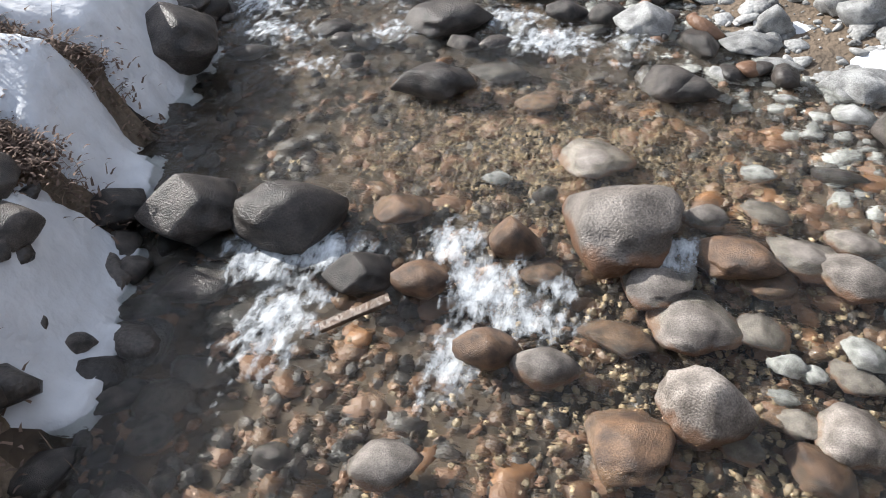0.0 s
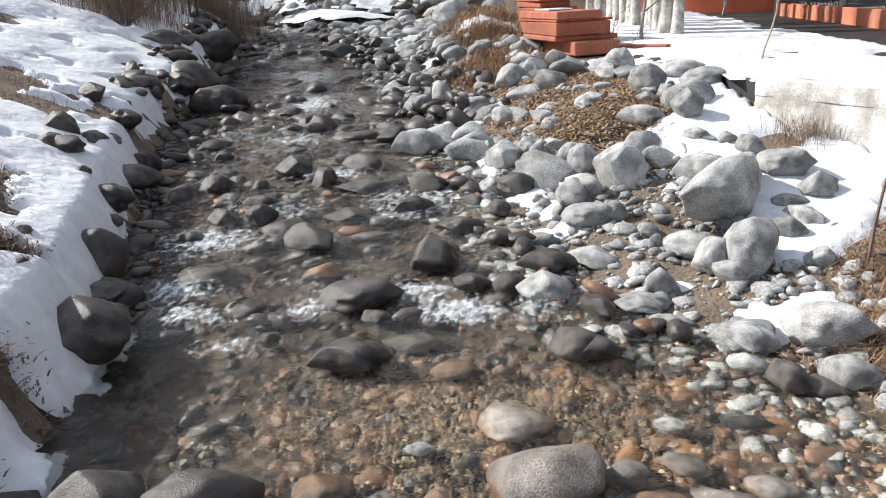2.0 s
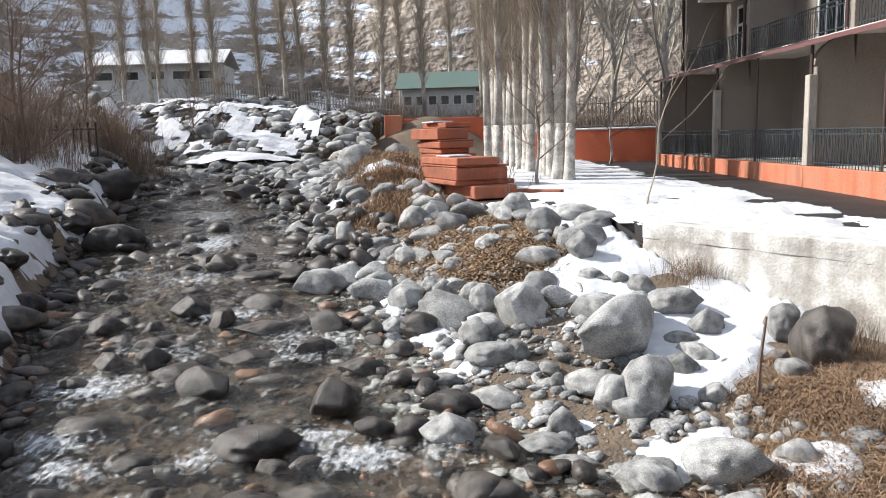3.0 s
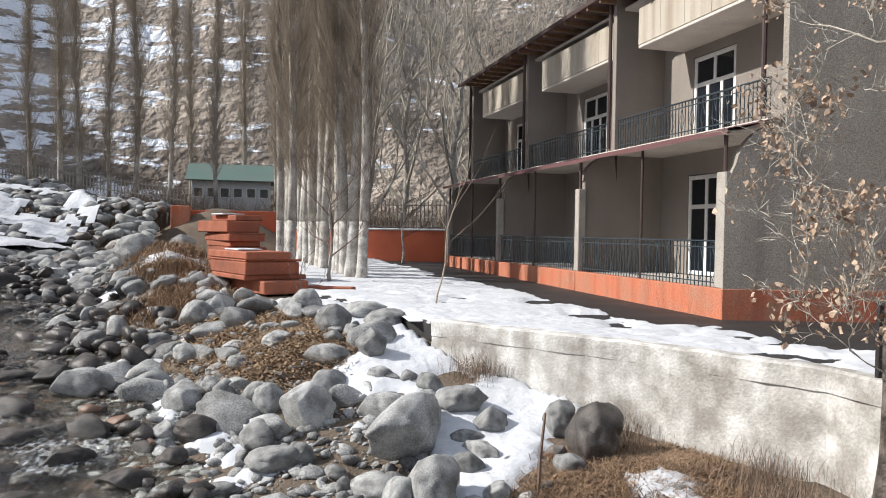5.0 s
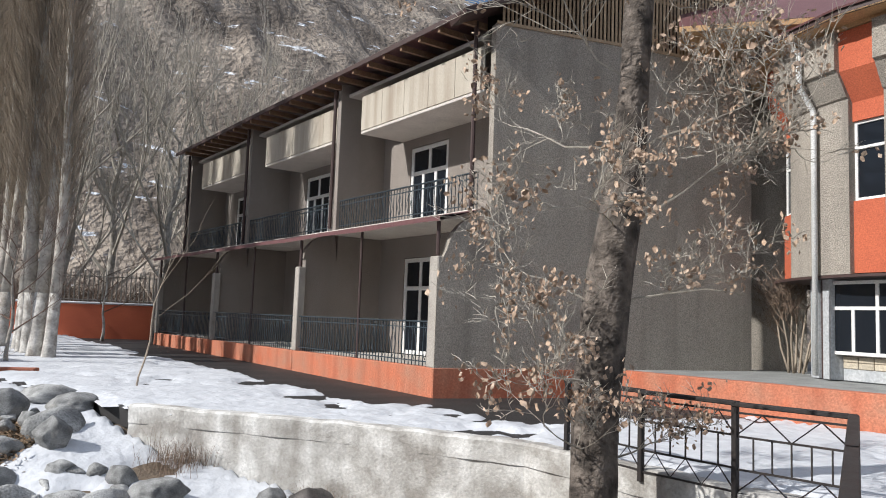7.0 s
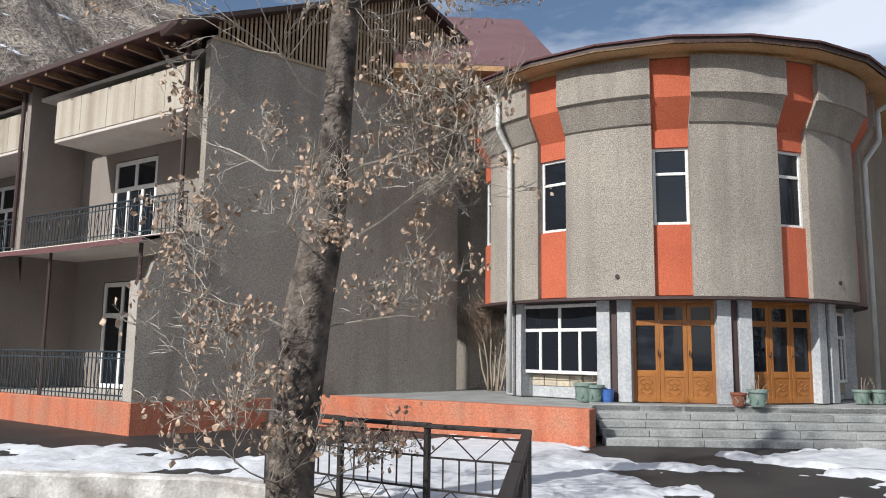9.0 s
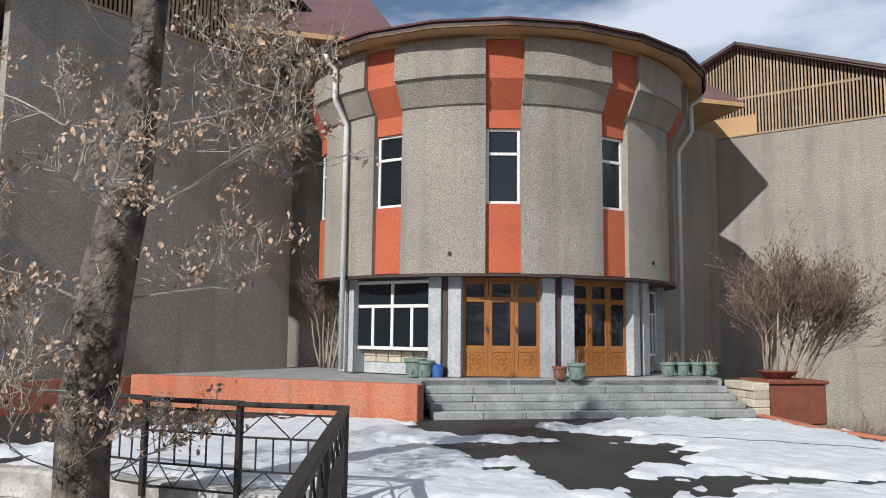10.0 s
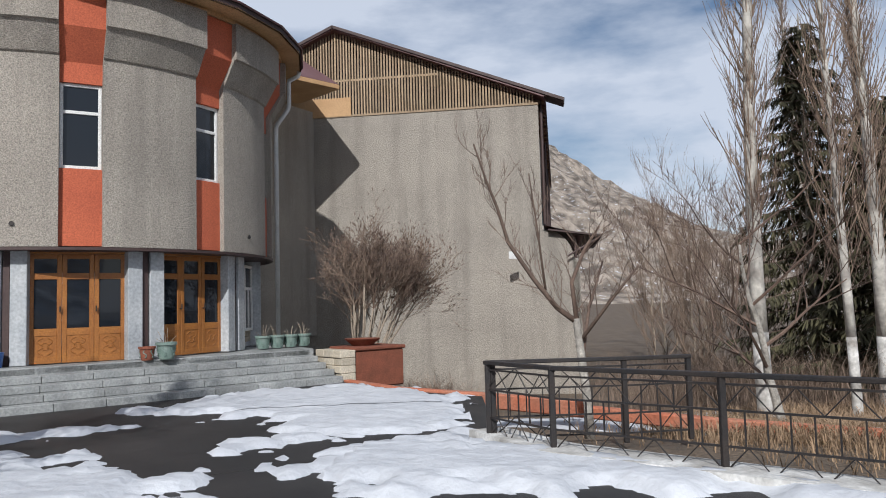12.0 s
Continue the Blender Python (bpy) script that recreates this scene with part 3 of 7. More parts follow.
g.slab([(x, y, plaza_z(y)) for x, y in far], 0.34, True)
yard = solid("pavement", g, M_ASPHALT, "dark wet asphalt yard before the building", "pavement", kind="structure")
deck_dir = Vector((-0.873, -0.487, 0))
g = Geo()
g.slab([(7.15, 4.0, -0.004), (-3.0, -1.66, -0.004), (0.3, -8.0, -0.004), (10.3, -1.4, -0.004), (8.3, 3.2, -0.004)], 0.3, True)
solid("bridge_deck", g, M_ASPHALT, "asphalt deck of the bridge over the stream", "bridge", kind="structure")
line = [(7.15, 4.0), (7.0, 6.0), (6.9, 8.2), (5.5, 10.6), (3.1, 13.75)]
retaining = thing("retaining_wall", pose(0, 0, 0), "whitewashed concrete retaining wall stained and chipped", "wall", kind="structure")
for k, ((ax, ay), (bx, by)) in enumerate(zip(line, line[1:])):
    a, b = Vector((ax, ay, 0)), Vector((bx, by, 0))
    L = (b - a).length
    m = Matrix.Translation(a) @ Matrix.Rotation(math.atan2(by - ay, bx - ax), 4, "Z")
    g = Geo()
    n = max(2, round(L / 0.25))
    rows = 8
    for side, off in ((0, 0.10), (1, -0.28)):
        for i in range(n + 1):
            for j in range(rows + 1):
                u, z = L * i / n, -2.1 + 2.16 * j / rows
                q = m @ Vector((u, off, z))
                bulge = 0.03 * fbm(q.x * 1.3, q.y * 1.3, q.z * 1.3) + (0.008 * fbm(q.x * 6, q.y * 6, q.z * 6))
                g.v.append(m @ Vector((u, off + (bulge if side == 0 else 0), z + (0.03 * fbm(q.x * 2, q.y * 2, 9) if j == rows else 0))))
    w = rows + 1
    for i in range(n):
        for j in range(rows):
            p0, p1 = i * w + j, (i + 1) * w + j
            g.f.append((p0, p0 + 1, p1 + 1, p1))
        o = (n + 1) * w
        g.f.append((i * w + rows, o + i * w + rows, o + (i + 1) * w + rows, (i + 1) * w + rows))
    part("wall_length", g, M_WALL, retaining)
    g = Geo()
    n = max(2, round(L / 0.2))
    for i in range(n + 1):
        q = m @ Vector((L * i / n, 0, 0))
        a, b, c = (0.02 * fbm(q.x * 2.2, q.y * 2.2, z) for z in (3.0, 5.0, 8.0))
        for off, z in ((-0.1, -0.2), (0.112 + a, -0.22 + 0.3 * b), (0.122 + a, 0.05 + c), (0.09 + a, 0.085 + c), (-0.1, 0.085 + c)):
            g.v.append(m @ Vector((L * i / n, off, z)))
    for i in range(n):
        for q in range(4):
            g.f.append((i * 5 + q, i * 5 + q + 1, (i + 1) * 5 + q + 1, (i + 1) * 5 + q))
    g.f += [(0, 4, 3, 2, 1), tuple(n * 5 + q for q in range(5))]
    part("coping", g, M_WALL, retaining)
# ---- the building: two wings and a round entrance hall ----
def window(parent, m, w, h, cols, rows, name="window", transom=None, bar=0.06, depth=0.08):
    """A white window in the local x-z plane of m, facing -y: frame, mullions and panes."""
    win = new(name)
    win.parent, win.matrix_basis = parent, m
    g = Geo()
    g.box(-w / 2, -depth / 2, 0, -w / 2 + bar, depth / 2, h, 0.008).box(w / 2 - bar, -depth / 2, 0, w / 2, depth / 2, h, 0.008)
    g.box(-w / 2 + bar, -depth / 2, 0, w / 2 - bar, depth / 2, bar, 0.008).box(-w / 2 + bar, -depth / 2, h - bar, w / 2 - bar, depth / 2, h, 0.008)
    part("window_frame", g, M_WHITE, win)
    zs = [bar] + ([transom] if transom else []) + [h - bar]
    if transom:
        part("transom", Geo().box(-w / 2 + bar, -depth / 2 + 0.004, transom - bar / 2, w / 2 - bar, depth / 2, transom + bar / 2, 0.006), M_WHITE, win)
    for j, (z0, z1) in enumerate(zip(zs, zs[1:])):
        n = cols if j == 0 else rows
        for i in range(1, n):
            x = -w / 2 + w * i / n
            part("mullion", Geo().box(x - bar / 2, -depth / 2 + 0.006, z0 + bar * 0.4 * (j > 0), x + bar / 2, depth / 2 - 0.01, z1 - bar * 0.4 * (j == 0 and bool(transom)), 0.006), M_WHITE, win)
        for i in range(n):
            x0, x1 = -w / 2 + w * i / n + bar * 0.3, -w / 2 + w * (i + 1) / n - bar * 0.3
            part("pane", Geo().box(x0, -0.004, z0 - 0.01, x1, 0.004, z1 + 0.01), M_GLASS, win)
    return win


def balustrade(parent, m, length, h, name="railing", material=None, scroll=True):
    """An iron railing along local x: two rails, uprights and scrolled ovals between them."""
    material = material or M_IRONBLUE
    rail = new(name)
    rail.parent, rail.matrix_basis = parent, m
    part("handrail", Geo().box(0, -0.03, h - 0.035, length, 0.03, h, 0.008), material, rail)
    part("lower_rail", Geo().box(0, -0.012, 0.09, length, 0.012, 0.115), material, rail)
    part("upper_rail", Geo().box(0, -0.012, h - 0.16, length, 0.012, h - 0.135), material, rail)
    bar = Geo().box(-0.008, -0.008, 0.0, 0.008, 0.008, h - 0.035).mesh("bar", material)
    ring = Geo()
    for s in (-1, 1):
        pts = [(s * 0.09 * math.sin(math.pi * k / 8) * (1 if k < 5 else 0.8), 0, 0.13 + (h - 0.3) * k / 8) for k in range(9)]
        ring.tube(pts, 0.008, 4)
    ring.tube([(0.05 * math.cos(k * 0.785), 0, h - 0.085 + 0.032 * math.sin(k * 0.785)) for k in range(9)], 0.006, 3)
    scrolls = ring.mesh("scroll", material)
    n = max(2, round(length / 0.14))
    for i in range(n + 1):
        x = length * i / n
        ob = new("bar", bar)
        ob.parent, ob.location = rail, (min(max(x, 0.01), length - 0.01), 0, 0)
    if scroll:
        k = max(1, round(length / 0.42))
        for i in range(k):
            ob = new("scroll", scrolls)
            ob.parent, ob.location = rail, (length * (i + 0.5) / k, 0, 0)
    return rail


def wing(origin, turn, mirror, rear, label):
    """A two-storey wing. Local x runs into the building, y along the facade; mirror flips y. rear: depth of the flank wall below the yard."""
    s = -1 if mirror else 1
    w = thing("guest_wing", pose(*origin, 0, 0, turn), label, "building")
    B = 6.85  # bay width
    TF, UF, IN = 0.0, 1.16, 2.75  # terrace front, upper front, inner wall

    def bx(x0, y0, z0, x1, y1, z1, c=0.01):
        a, b = sorted((s * y0, s * y1))
        return Geo().box(x0, a, z0, x1, b, z1, c)

    length = 3 * B + 0.25
    # inner wall with openings left for the doors: piers, lintels
    for k in range(3):
        y0 = k * B
        d0, d1 = y0 + 3.35, y0 + 5.05
        for z, (da, db, zt) in ((0.62, (d0 + 0.5, d1 + 0.45, 2.75)), (4.15, (d0 + 0.15, d1 + 0.3, 2.45))):
            top = 4.0 if z < 1 else 8.3
            part("wall", bx(IN, y0 + 0.2, z, IN + 0.25, da, top, 0), M_FACADE, w)
            part("wall", bx(IN, db, z, IN + 0.25, y0 + B, top, 0), M_FACADE, w)
            part("wall", bx(IN, da, z + zt, IN + 0.25, db, top, 0), M_FACADE, w)
            m = pose(IN + 0.06, s * (da + db) / 2, z, 0, 0, -90)
            window(w, m, db - da - 0.02, zt - 0.02, 3 if z > 1 else 2, 2, "balcony_door" if z > 1 else "terrace_window", transom=zt * 0.68, bar=0.115)
    # floor slabs, terrace floor, ceilings
    part("terrace_floor", bx(TF + 0.05, 0.1, 0.52, IN, length - 0.1, 0.60), M_SOFFIT, w)
    part("upper_floor", bx(UF - 0.02, 0.21, 3.98, IN, length - 0.01, 4.14), M_SOFFIT, w)
    part("ceiling_slab", bx(UF + 0.25, 0.21, 8.18, IN + 3, length - 0.01, 8.28), M_SOFFIT, w)
    # fins between the bays, upstairs and down, with a curved foot
    for k in range(1, 4):
        y = k * B
        part("fin", bx(UF, y - 0.02, 4.14, IN, y + 0.2, 8.55), M_FACADE, w)
        part("fin", bx(TF + 0.27, y - 0.02, 0.6, IN, y + 0.2, 3.2, 0), M_FACADE, w)
        part("fin", bx(UF + 0.1, y - 0.02, 3.2, IN, y + 0.2, 3.98, 0), M_FACADE, w)
        pts = [(UF, 3.98)] + [(UF - 0.95 * math.sin(t * math.pi / 16), 3.98 - 0.75 * (1 - math.cos(t * math.pi / 16))) for t in range(1, 9)] + [(TF + 0.27, 3.2), (UF + 0.1, 3.2)]
        g = Geo()
        ya, yb = sorted((s * (y - 0.02), s * (y + 0.2)))
        n = len(pts)
        g.v = [Vector((px, yy, pz)) for yy in (ya, yb) for px, pz in pts]
        g.f = [tuple(range(n)), tuple(range(n, 2 * n))[::-1]] + [(i, n + i, n + (i + 1) % n, (i + 1) % n) for i in range(n)]
        part("fin_bracket", g, M_FACADE, w)
        part("downpipe", Geo().tube([(UF - 0.06, s * (y + 0.24), 8.5), (UF - 0.06, s * (y + 0.24), 4.2)], 0.055, 8), M_EAVE, w, "dark brown downpipe")
    part("downpipe", Geo().tube([(UF - 0.05, s * 0.34, 8.5), (UF - 0.05, s * 0.34, 4.2)], 0.055, 8), M_EAVE, w, "dark brown downpipe")
    for k in range(3):
        y0, y1 = k * B + 0.22, (k + 1) * B - 0.04
        # hanging parapet of streaked cream sheets, with its soffit
        n = 5
        for i in range(n):
            a, b = y0 + (y1 - 1.0 - y0) * i / n, y0 + (y1 - 1.0 - y0) * (i + 1) / n
            part("parapet_sheet", bx(UF + 0.12, a + 0.006, 6.95, UF + 0.16, b - 0.006, 7.95, 0.004), M_CREAM, w)
        part("parapet_soffit", bx(UF + 0.13, y0, 6.86, IN, y1 - 1.0, 6.94), M_SOFFIT, w)
        m = Matrix.Translation((UF + 0.06, s * (y0 + 0.02), 4.15)) @ Matrix.Rotation(radians(90 * s), 4, "Z")
        balustrade(w, m, y1 - y0 - 0.1, 0.86, "balcony_railing")
        # plinth, posts, terrace railing
        part("plinth", bx(TF, k * B + 0.02, -0.1, TF + 0.25, (k + 1) * B, 0.62, 0.015), M_ORANGE_WORN, w, "worn orange painted plinth")
        m = Matrix.Translation((TF + 0.12, s * (k * B + 0.30), 0.62)) @ Matrix.Rotation(radians(90 * s), 4, "Z")
        balustrade(w, m, B - 0.4, 0.98, "terrace_railing")
        y = (k + 1) * B
        part("post", bx(TF + 0.01, y - 0.14, 0.62, TF + 0.24, y + 0.12, 2.98, 0.02), M_POST, w, "pale concrete post")
        part("strut", Geo().tube([(TF + 0.12, s * (y + 0.0), 2.98), (TF + 0.12, s * (y + 0.0), 3.74)], 0.045, 8), M_EAVE, w, "dark steel strut")
        part("strut", Geo().tube([(TF + 0.12, s * (y - B / 2), 0.6), (TF + 0.12, s * (y - B / 2), 3.74)], 0.035, 8), M_EAVE, w, "dark steel strut")
    part("post", bx(TF + 0.005, -0.02, 0.62, TF + 0.26, 0.30, 2.98, 0.02), M_POST, w, "pale concrete post")
    part("strut", Geo().tube([(TF + 0.12, s * 0.16, 2.98), (TF + 0.12, s * 0.16, 3.74)], 0.045, 8), M_EAVE, w, "dark steel strut")
    # awning
    n = 24
    g = Geo()
    for i in range(n + 1):
        y = s * (-0.25 + (length + 0.3) * i / n)
        sag = 0.03 * math.sin(i * 1.3)
        for dz in (0.0, -0.02):
            g.v += [Vector((UF + 0.0, y, 4.12 + dz)), Vector((UF - 0.6, y, 3.95 + dz)), Vector((TF - 0.15, y, 3.80 + dz * 5 + sag * 0.4))]
    for i in range(n):
        a, b = i * 6, (i + 1) * 6
        for q in ((a, a + 1, b + 1, b), (a + 1, a + 2, b + 2, b + 1), (a + 3, b + 3, b + 4, a + 4), (a + 4, b + 4, b + 5, a + 5), (a + 2, a + 5, b + 5, b + 2)):
            g.f.append(q)
    part("awning", g, M_ROOF, w, "faded maroon sheet awning")
    # roof over the facade with open rafters
    ov = -0.2 if mirror else -0.55
    g = Geo()
    ya, yb = sorted((s * -0.30, s * (length + 0.4)))
    roof = [(UF + ov, 8.5), (8.3, 11.42), (10.8, 10.3)] if mirror else [(UF + ov, 8.56), (UF + 7.0, 11.12), (UF + 13, 8.4)]
    for (xa, za), (xb, zb) in zip(roof, roof[1:]):
        g.slab([(xa, ya, za), (xb, ya, zb), (xb, yb, zb), (xa, yb, za)], 0.06)
    part("roof", g, M_ROOF, w, "maroon sheet roof")
    part("fascia", bx(UF + ov - 0.03, -0.31, 8.46, UF + ov, length + 0.41, 8.60), M_EAVE, w)
    raf = Geo().box(UF + ov + 0.03, -0.05, 8.28, UF + 0.6, 0.05, 8.42).mesh("rafter", M_RAFTER)
    k = 0.35
    while k < length:
        ob = new("rafter", raf)
        ob.parent, ob.matrix_basis = w, Matrix.Translation((0, s * k, 0.09)) @ Matrix.Rotation(0, 4, "Y")
        k += 0.82
    # near-black body behind, the dim interior put into its colour
    part("core", bx(IN + 0.26, 0.3, 0.1, IN + 8, length, 8.2, 0), M_INNER_SHADE, w)
    part("wall", bx(TF + 0.02, length - 0.02, 0.0, IN + 8.2, length + 0.2, 2.9, 0), M_FACADE, w)
    part("wall", bx(UF, length - 0.02, 2.9, IN + 8.2, length + 0.2, 8.3, 0), M_FACADE, w)
    # flank wall: skewed, wider below the awning, with a concave bracket under it
    ang = radians(0.0 if mirror else -15.6)
    fl = new("flank_wall")
    fl.parent, fl.matrix_basis = w, Matrix.Rotation(ang, 4, "Z")
    LEN = 11.6 if mirror else 8.35
    prof = [(0.0, -rear), (LEN, -rear), (LEN, 8.28), (1.2, 8.28), (1.2, 3.98)]
    prof += [(1.2 - 1.0 * math.sin(t * math.pi / 20), 3.98 - 1.0 * (1 - math.cos(t * math.pi / 20))) for t in range(1, 10)] + [(0.1, 2.9), (0.0, 2.6)]
    g = Geo()
    n = len(prof)
    ya, yb = (-0.02, 0.24) if s > 0 else (-0.24, 0.02)
    g.v = [Vector((px, yy, pz)) for yy in (ya, yb) for px, pz in prof]
    g.f = [tuple(range(n)), tuple(range(n, 2 * n))[::-1]] + [(i, n + i, n + (i + 1) % n, (i + 1) % n) for i in range(n)]
    part("wall", g, M_PLASTER, fl, "grey roughcast flank wall")
    if not mirror:
        part("plinth_band", Geo().box(-0.02, -0.05, -0.1, 4.2, -0.021, 0.62, 0.008), M_ORANGE_WORN, fl, "orange painted plinth band")
    # slatted gable
    gx, gz, gend = (8.3, 11.5, 10.8) if mirror else (6.55, 11.02, 9.6)
    gab = lambda x: 8.50 + (x - 0.65) * (gz - 8.50) / (gx - 0.65) if x < gx else gz - (x - gx) * 0.44
    i = 0
    x = 1.35
    slat_y = -0.015 if s > 0 else -0.01
    while x < gend:
        zt = gab(x) - 0.10
        if zt > 8.36:
            ob = part("slat", Geo().box(x, slat_y, 8.29, x + 0.055, slat_y + 0.025, zt), M_SLAT, fl)
        x += 0.105
        i += 1
    if mirror:
        g = Geo().slab([(1.0, 0.3, 3.98), (-0.75, 0.3, 3.72), (-0.75, -6.0, 3.72), (1.0, -6.0, 3.98)], 0.05)
        part("awning_end", g, M_EAVE, fl, "dark underside of the awning")
        for yy in (0.25, -1.2, -2.6):
            part("awning_bracket", Geo().tube([(0.4, yy, 3.05), (-0.7, yy, 3.66)], 0.035, 6), M_EAVE, fl, "dark steel bracket")
        part("infill_board", Geo().box(7.75, -0.02, 8.285, 12.6, 0.06, 8.95, 0.005), M_PLY, fl, "varnished plywood infill board")
    part("gable_rail", Geo().box(1.2, -0.05 if s > 0 else 0.02, 8.26, 9.7, -0.02 if s > 0 else 0.05, 8.33), M_SLAT, fl)
    part("gable_rail", Geo().box(4.6, s * 0.012 if s > 0 else -0.035, 9.55, 8.8 if not mirror else 9.8, s * 0.035 if s > 0 else -0.012, 9.62), M_SLAT, fl)
    g = Geo()
    for (xa, xb) in ((0.3, gx), (gx, gend + 0.3)):
        za, zb = gab(xa), gab(xb)
        ya, yb = (-0.35, 0.6) if s > 0 else (-0.6, 0.35)
        g.slab([(xa, ya, za), (xb, ya, zb), (xb, yb, zb), (xa, yb, za)], 0.10)
    part("verge", g, M_EAVE, fl, "brown verge board")
    # near-black sheet behind the slats: attic shade put into its colour
    part("gable_shade_sheet", Geo().add([Vector((1.2, s * 0.5, 8.2)), Vector((gend, s * 0.5, 8.2)), Vector((gend, s * 0.5, gab(gend) - 0.1)), Vector((gx, s * 0.5, gz - 0.12)), Vector((1.2, s * 0.5, 8.6))], [(0, 1, 2, 3, 4), (4, 3, 2, 1, 0)]), M_INNER_SHADE, fl)
    return w


wing((9.0, 13.8, 0), 2.57, False, 0.1, "grey two-storey guest wing with balconies and orange plinth")
# the far wing is the mirror image about the entrance axis
wing((25.98, -6.66, 0), 76.5, True, 2.2, "grey roughcast guest wing with slatted gable")

# round hall
HC, HR = Vector((20.42, 7.6, 0)), 4.9
hall = thing("entrance_hall", Matrix.Translation(HC), "round grey roughcast entrance hall with orange strips", "building")
STRIPS = [172.5 + 31.4 * k for k in range(-1, 5)]
HALF = 4.5


def arc_panel(a0, a1, prof, material, name, label="", steps=10):
    """A curved panel between two bearings with a profile of (radius, height), closed at its ends."""
    g = Geo()
    n = len(prof)
    for i in range(steps + 1):
        a = radians(a0 + (a1 - a0) * i / steps)
        for r, z in prof:
            g.v.append(Vector((r * math.cos(a), r * math.sin(a), z)))
    for i in range(steps):
        for k in range(n):
            g.f.append((i * n + k, (i + 1) * n + k, (i + 1) * n + (k + 1) % n, i * n + (k + 1) % n))
    g.f.append(tuple(range(n)))
    g.f.append(tuple(range(steps * n, (steps + 1) * n))[::-1])
    return part(name, g, material, hall, label)


def hall_prof(r):
    return [(r - 0.3, 2.86), (r, 2.86), (r, 6.50), (r + 0.05, 6.53), (r + 0.32, 7.04), (r + 0.38, 7.06), (r + 0.38, 7.86), (r - 0.3, 7.86)]


for k, a in enumerate(STRIPS):
    arc_panel(a + HALF, a + 31.4 - HALF, hall_prof(HR), M_PLASTER, "wall_panel", "grey roughcast curved panel")
    r = HR - 0.12
    lo, hi = 4.36, 6.02
    arc_panel(a - HALF, a + HALF, [(r - 0.25, 2.88), (r, 2.88), (r, lo), (r - 0.25, lo)], M_ORANGE, "orange_strip", "orange painted strip", 3)
    arc_panel(a - HALF, a + HALF, [(r - 0.25, hi), (r, hi), (r, 6.42), (r + 0.36, 7.02), (r + 0.38, 7.84), (r - 0.25, 7.84)], M_ORANGE, "orange_strip", "orange painted strip", 3)
    m = Matrix.Rotation(radians(a), 4, "Z") @ Matrix.Translation((r - 0.10, 0, lo)) @ Matrix.Rotation(radians(90), 4, "Z")
    window(hall, m, 0.74, hi - lo, 1, 1, "hall_window", transom=1.10, bar=0.065)
g = Geo()
g.lathe([(HR - 0.32, 2.80), (HR - 0.32, 7.95)], 64)
# inner drum coloured near-black like an unlit interior
part("core", g, M_INNER_SHADE, hall)
# soffit of the overhang above the doors
arc_panel(125, 320, [(3.6, 2.80), (HR + 0.0, 2.80), (HR + 0.0, 2.855), (3.6, 2.855)], M_EAVE, "overhang_soffit", "", 30)
# two small holes drawn as black stubs, their inner shade put into the colour
for a, z in ((190.5, 3.28), (250.5, 3.24)):
    c, sn = math.cos(radians(a)), math.sin(radians(a))
    part("vent_hole", Geo().tube([((HR - 0.1) * c, (HR - 0.1) * sn, z), ((HR + 0.03) * c, (HR + 0.03) * sn, z)], 0.045, 10), M_IRON, hall, "small dark vent hole drawn as a black stub")
# eaves: faceted plywood soffit, brown fascia, maroon roof
facets = [radians(110 + 15.7 * 1.0 * k) for k in range(16)]
g1, g2, g3 = Geo(), Geo(), Geo()
RO = HR + 0.82
for a, b in zip(facets, facets[1:]):
    def P(r, w, z):
        return (r * math.cos(w), r * math.sin(w), z)
    g1.slab([P(HR - 0.2, b, 7.98), P(RO, b, 7.98), P(RO, a, 7.98), P(HR - 0.2, a, 7.98)][::-1], 0.03)
    g2.slab([P(RO, a, 7.95), P(RO, b, 7.95), P(RO, b, 8.10), P(RO, a, 8.10)], 0.04)
    g3.slab([P(RO + 0.06, a, 8.11), P(RO + 0.06, b, 8.11), P(0.3, b, 10.1), P(0.3, a, 10.1)], 0.04)
    part("soffit_board", g1, M_PLY, hall, "varnished plywood soffit board")
    part("fascia", g2, M_EAVE, hall)
    part("roof_sheet", g3, M_ROOF, hall, "maroon roof sheet")
    g1, g2, g3 = Geo(), Geo(), Geo()
arc_panel(120, 322, [(HR - 0.25, 7.86), (HR + 0.3, 7.86), (HR + 0.3, 7.955), (HR - 0.25, 7.955)], M_PLY, "frieze", "ochre timber frieze", 30)
# downpipes
for a, side in ((158.5, 1), (281.5, -1)):
    w = radians(a)
    c, sn = math.cos(w), math.sin(w)
    pts = [(r * c, r * sn, z) for r, z in ((HR + 0.75, 7.94), (HR + 0.72, 7.82), (HR + 0.48, 7.68), (HR + 0.47, 7.6), (HR + 0.47, 7.0), (HR + 0.45, 6.9), (HR + 0.14, 6.45), (HR + 0.12, 6.35), (HR + 0.12, 0.75))]
    part("downpipe", Geo().tube(pts, 0.06, 10), M_PIPE, hall, "white round downpipe", smooth=True)
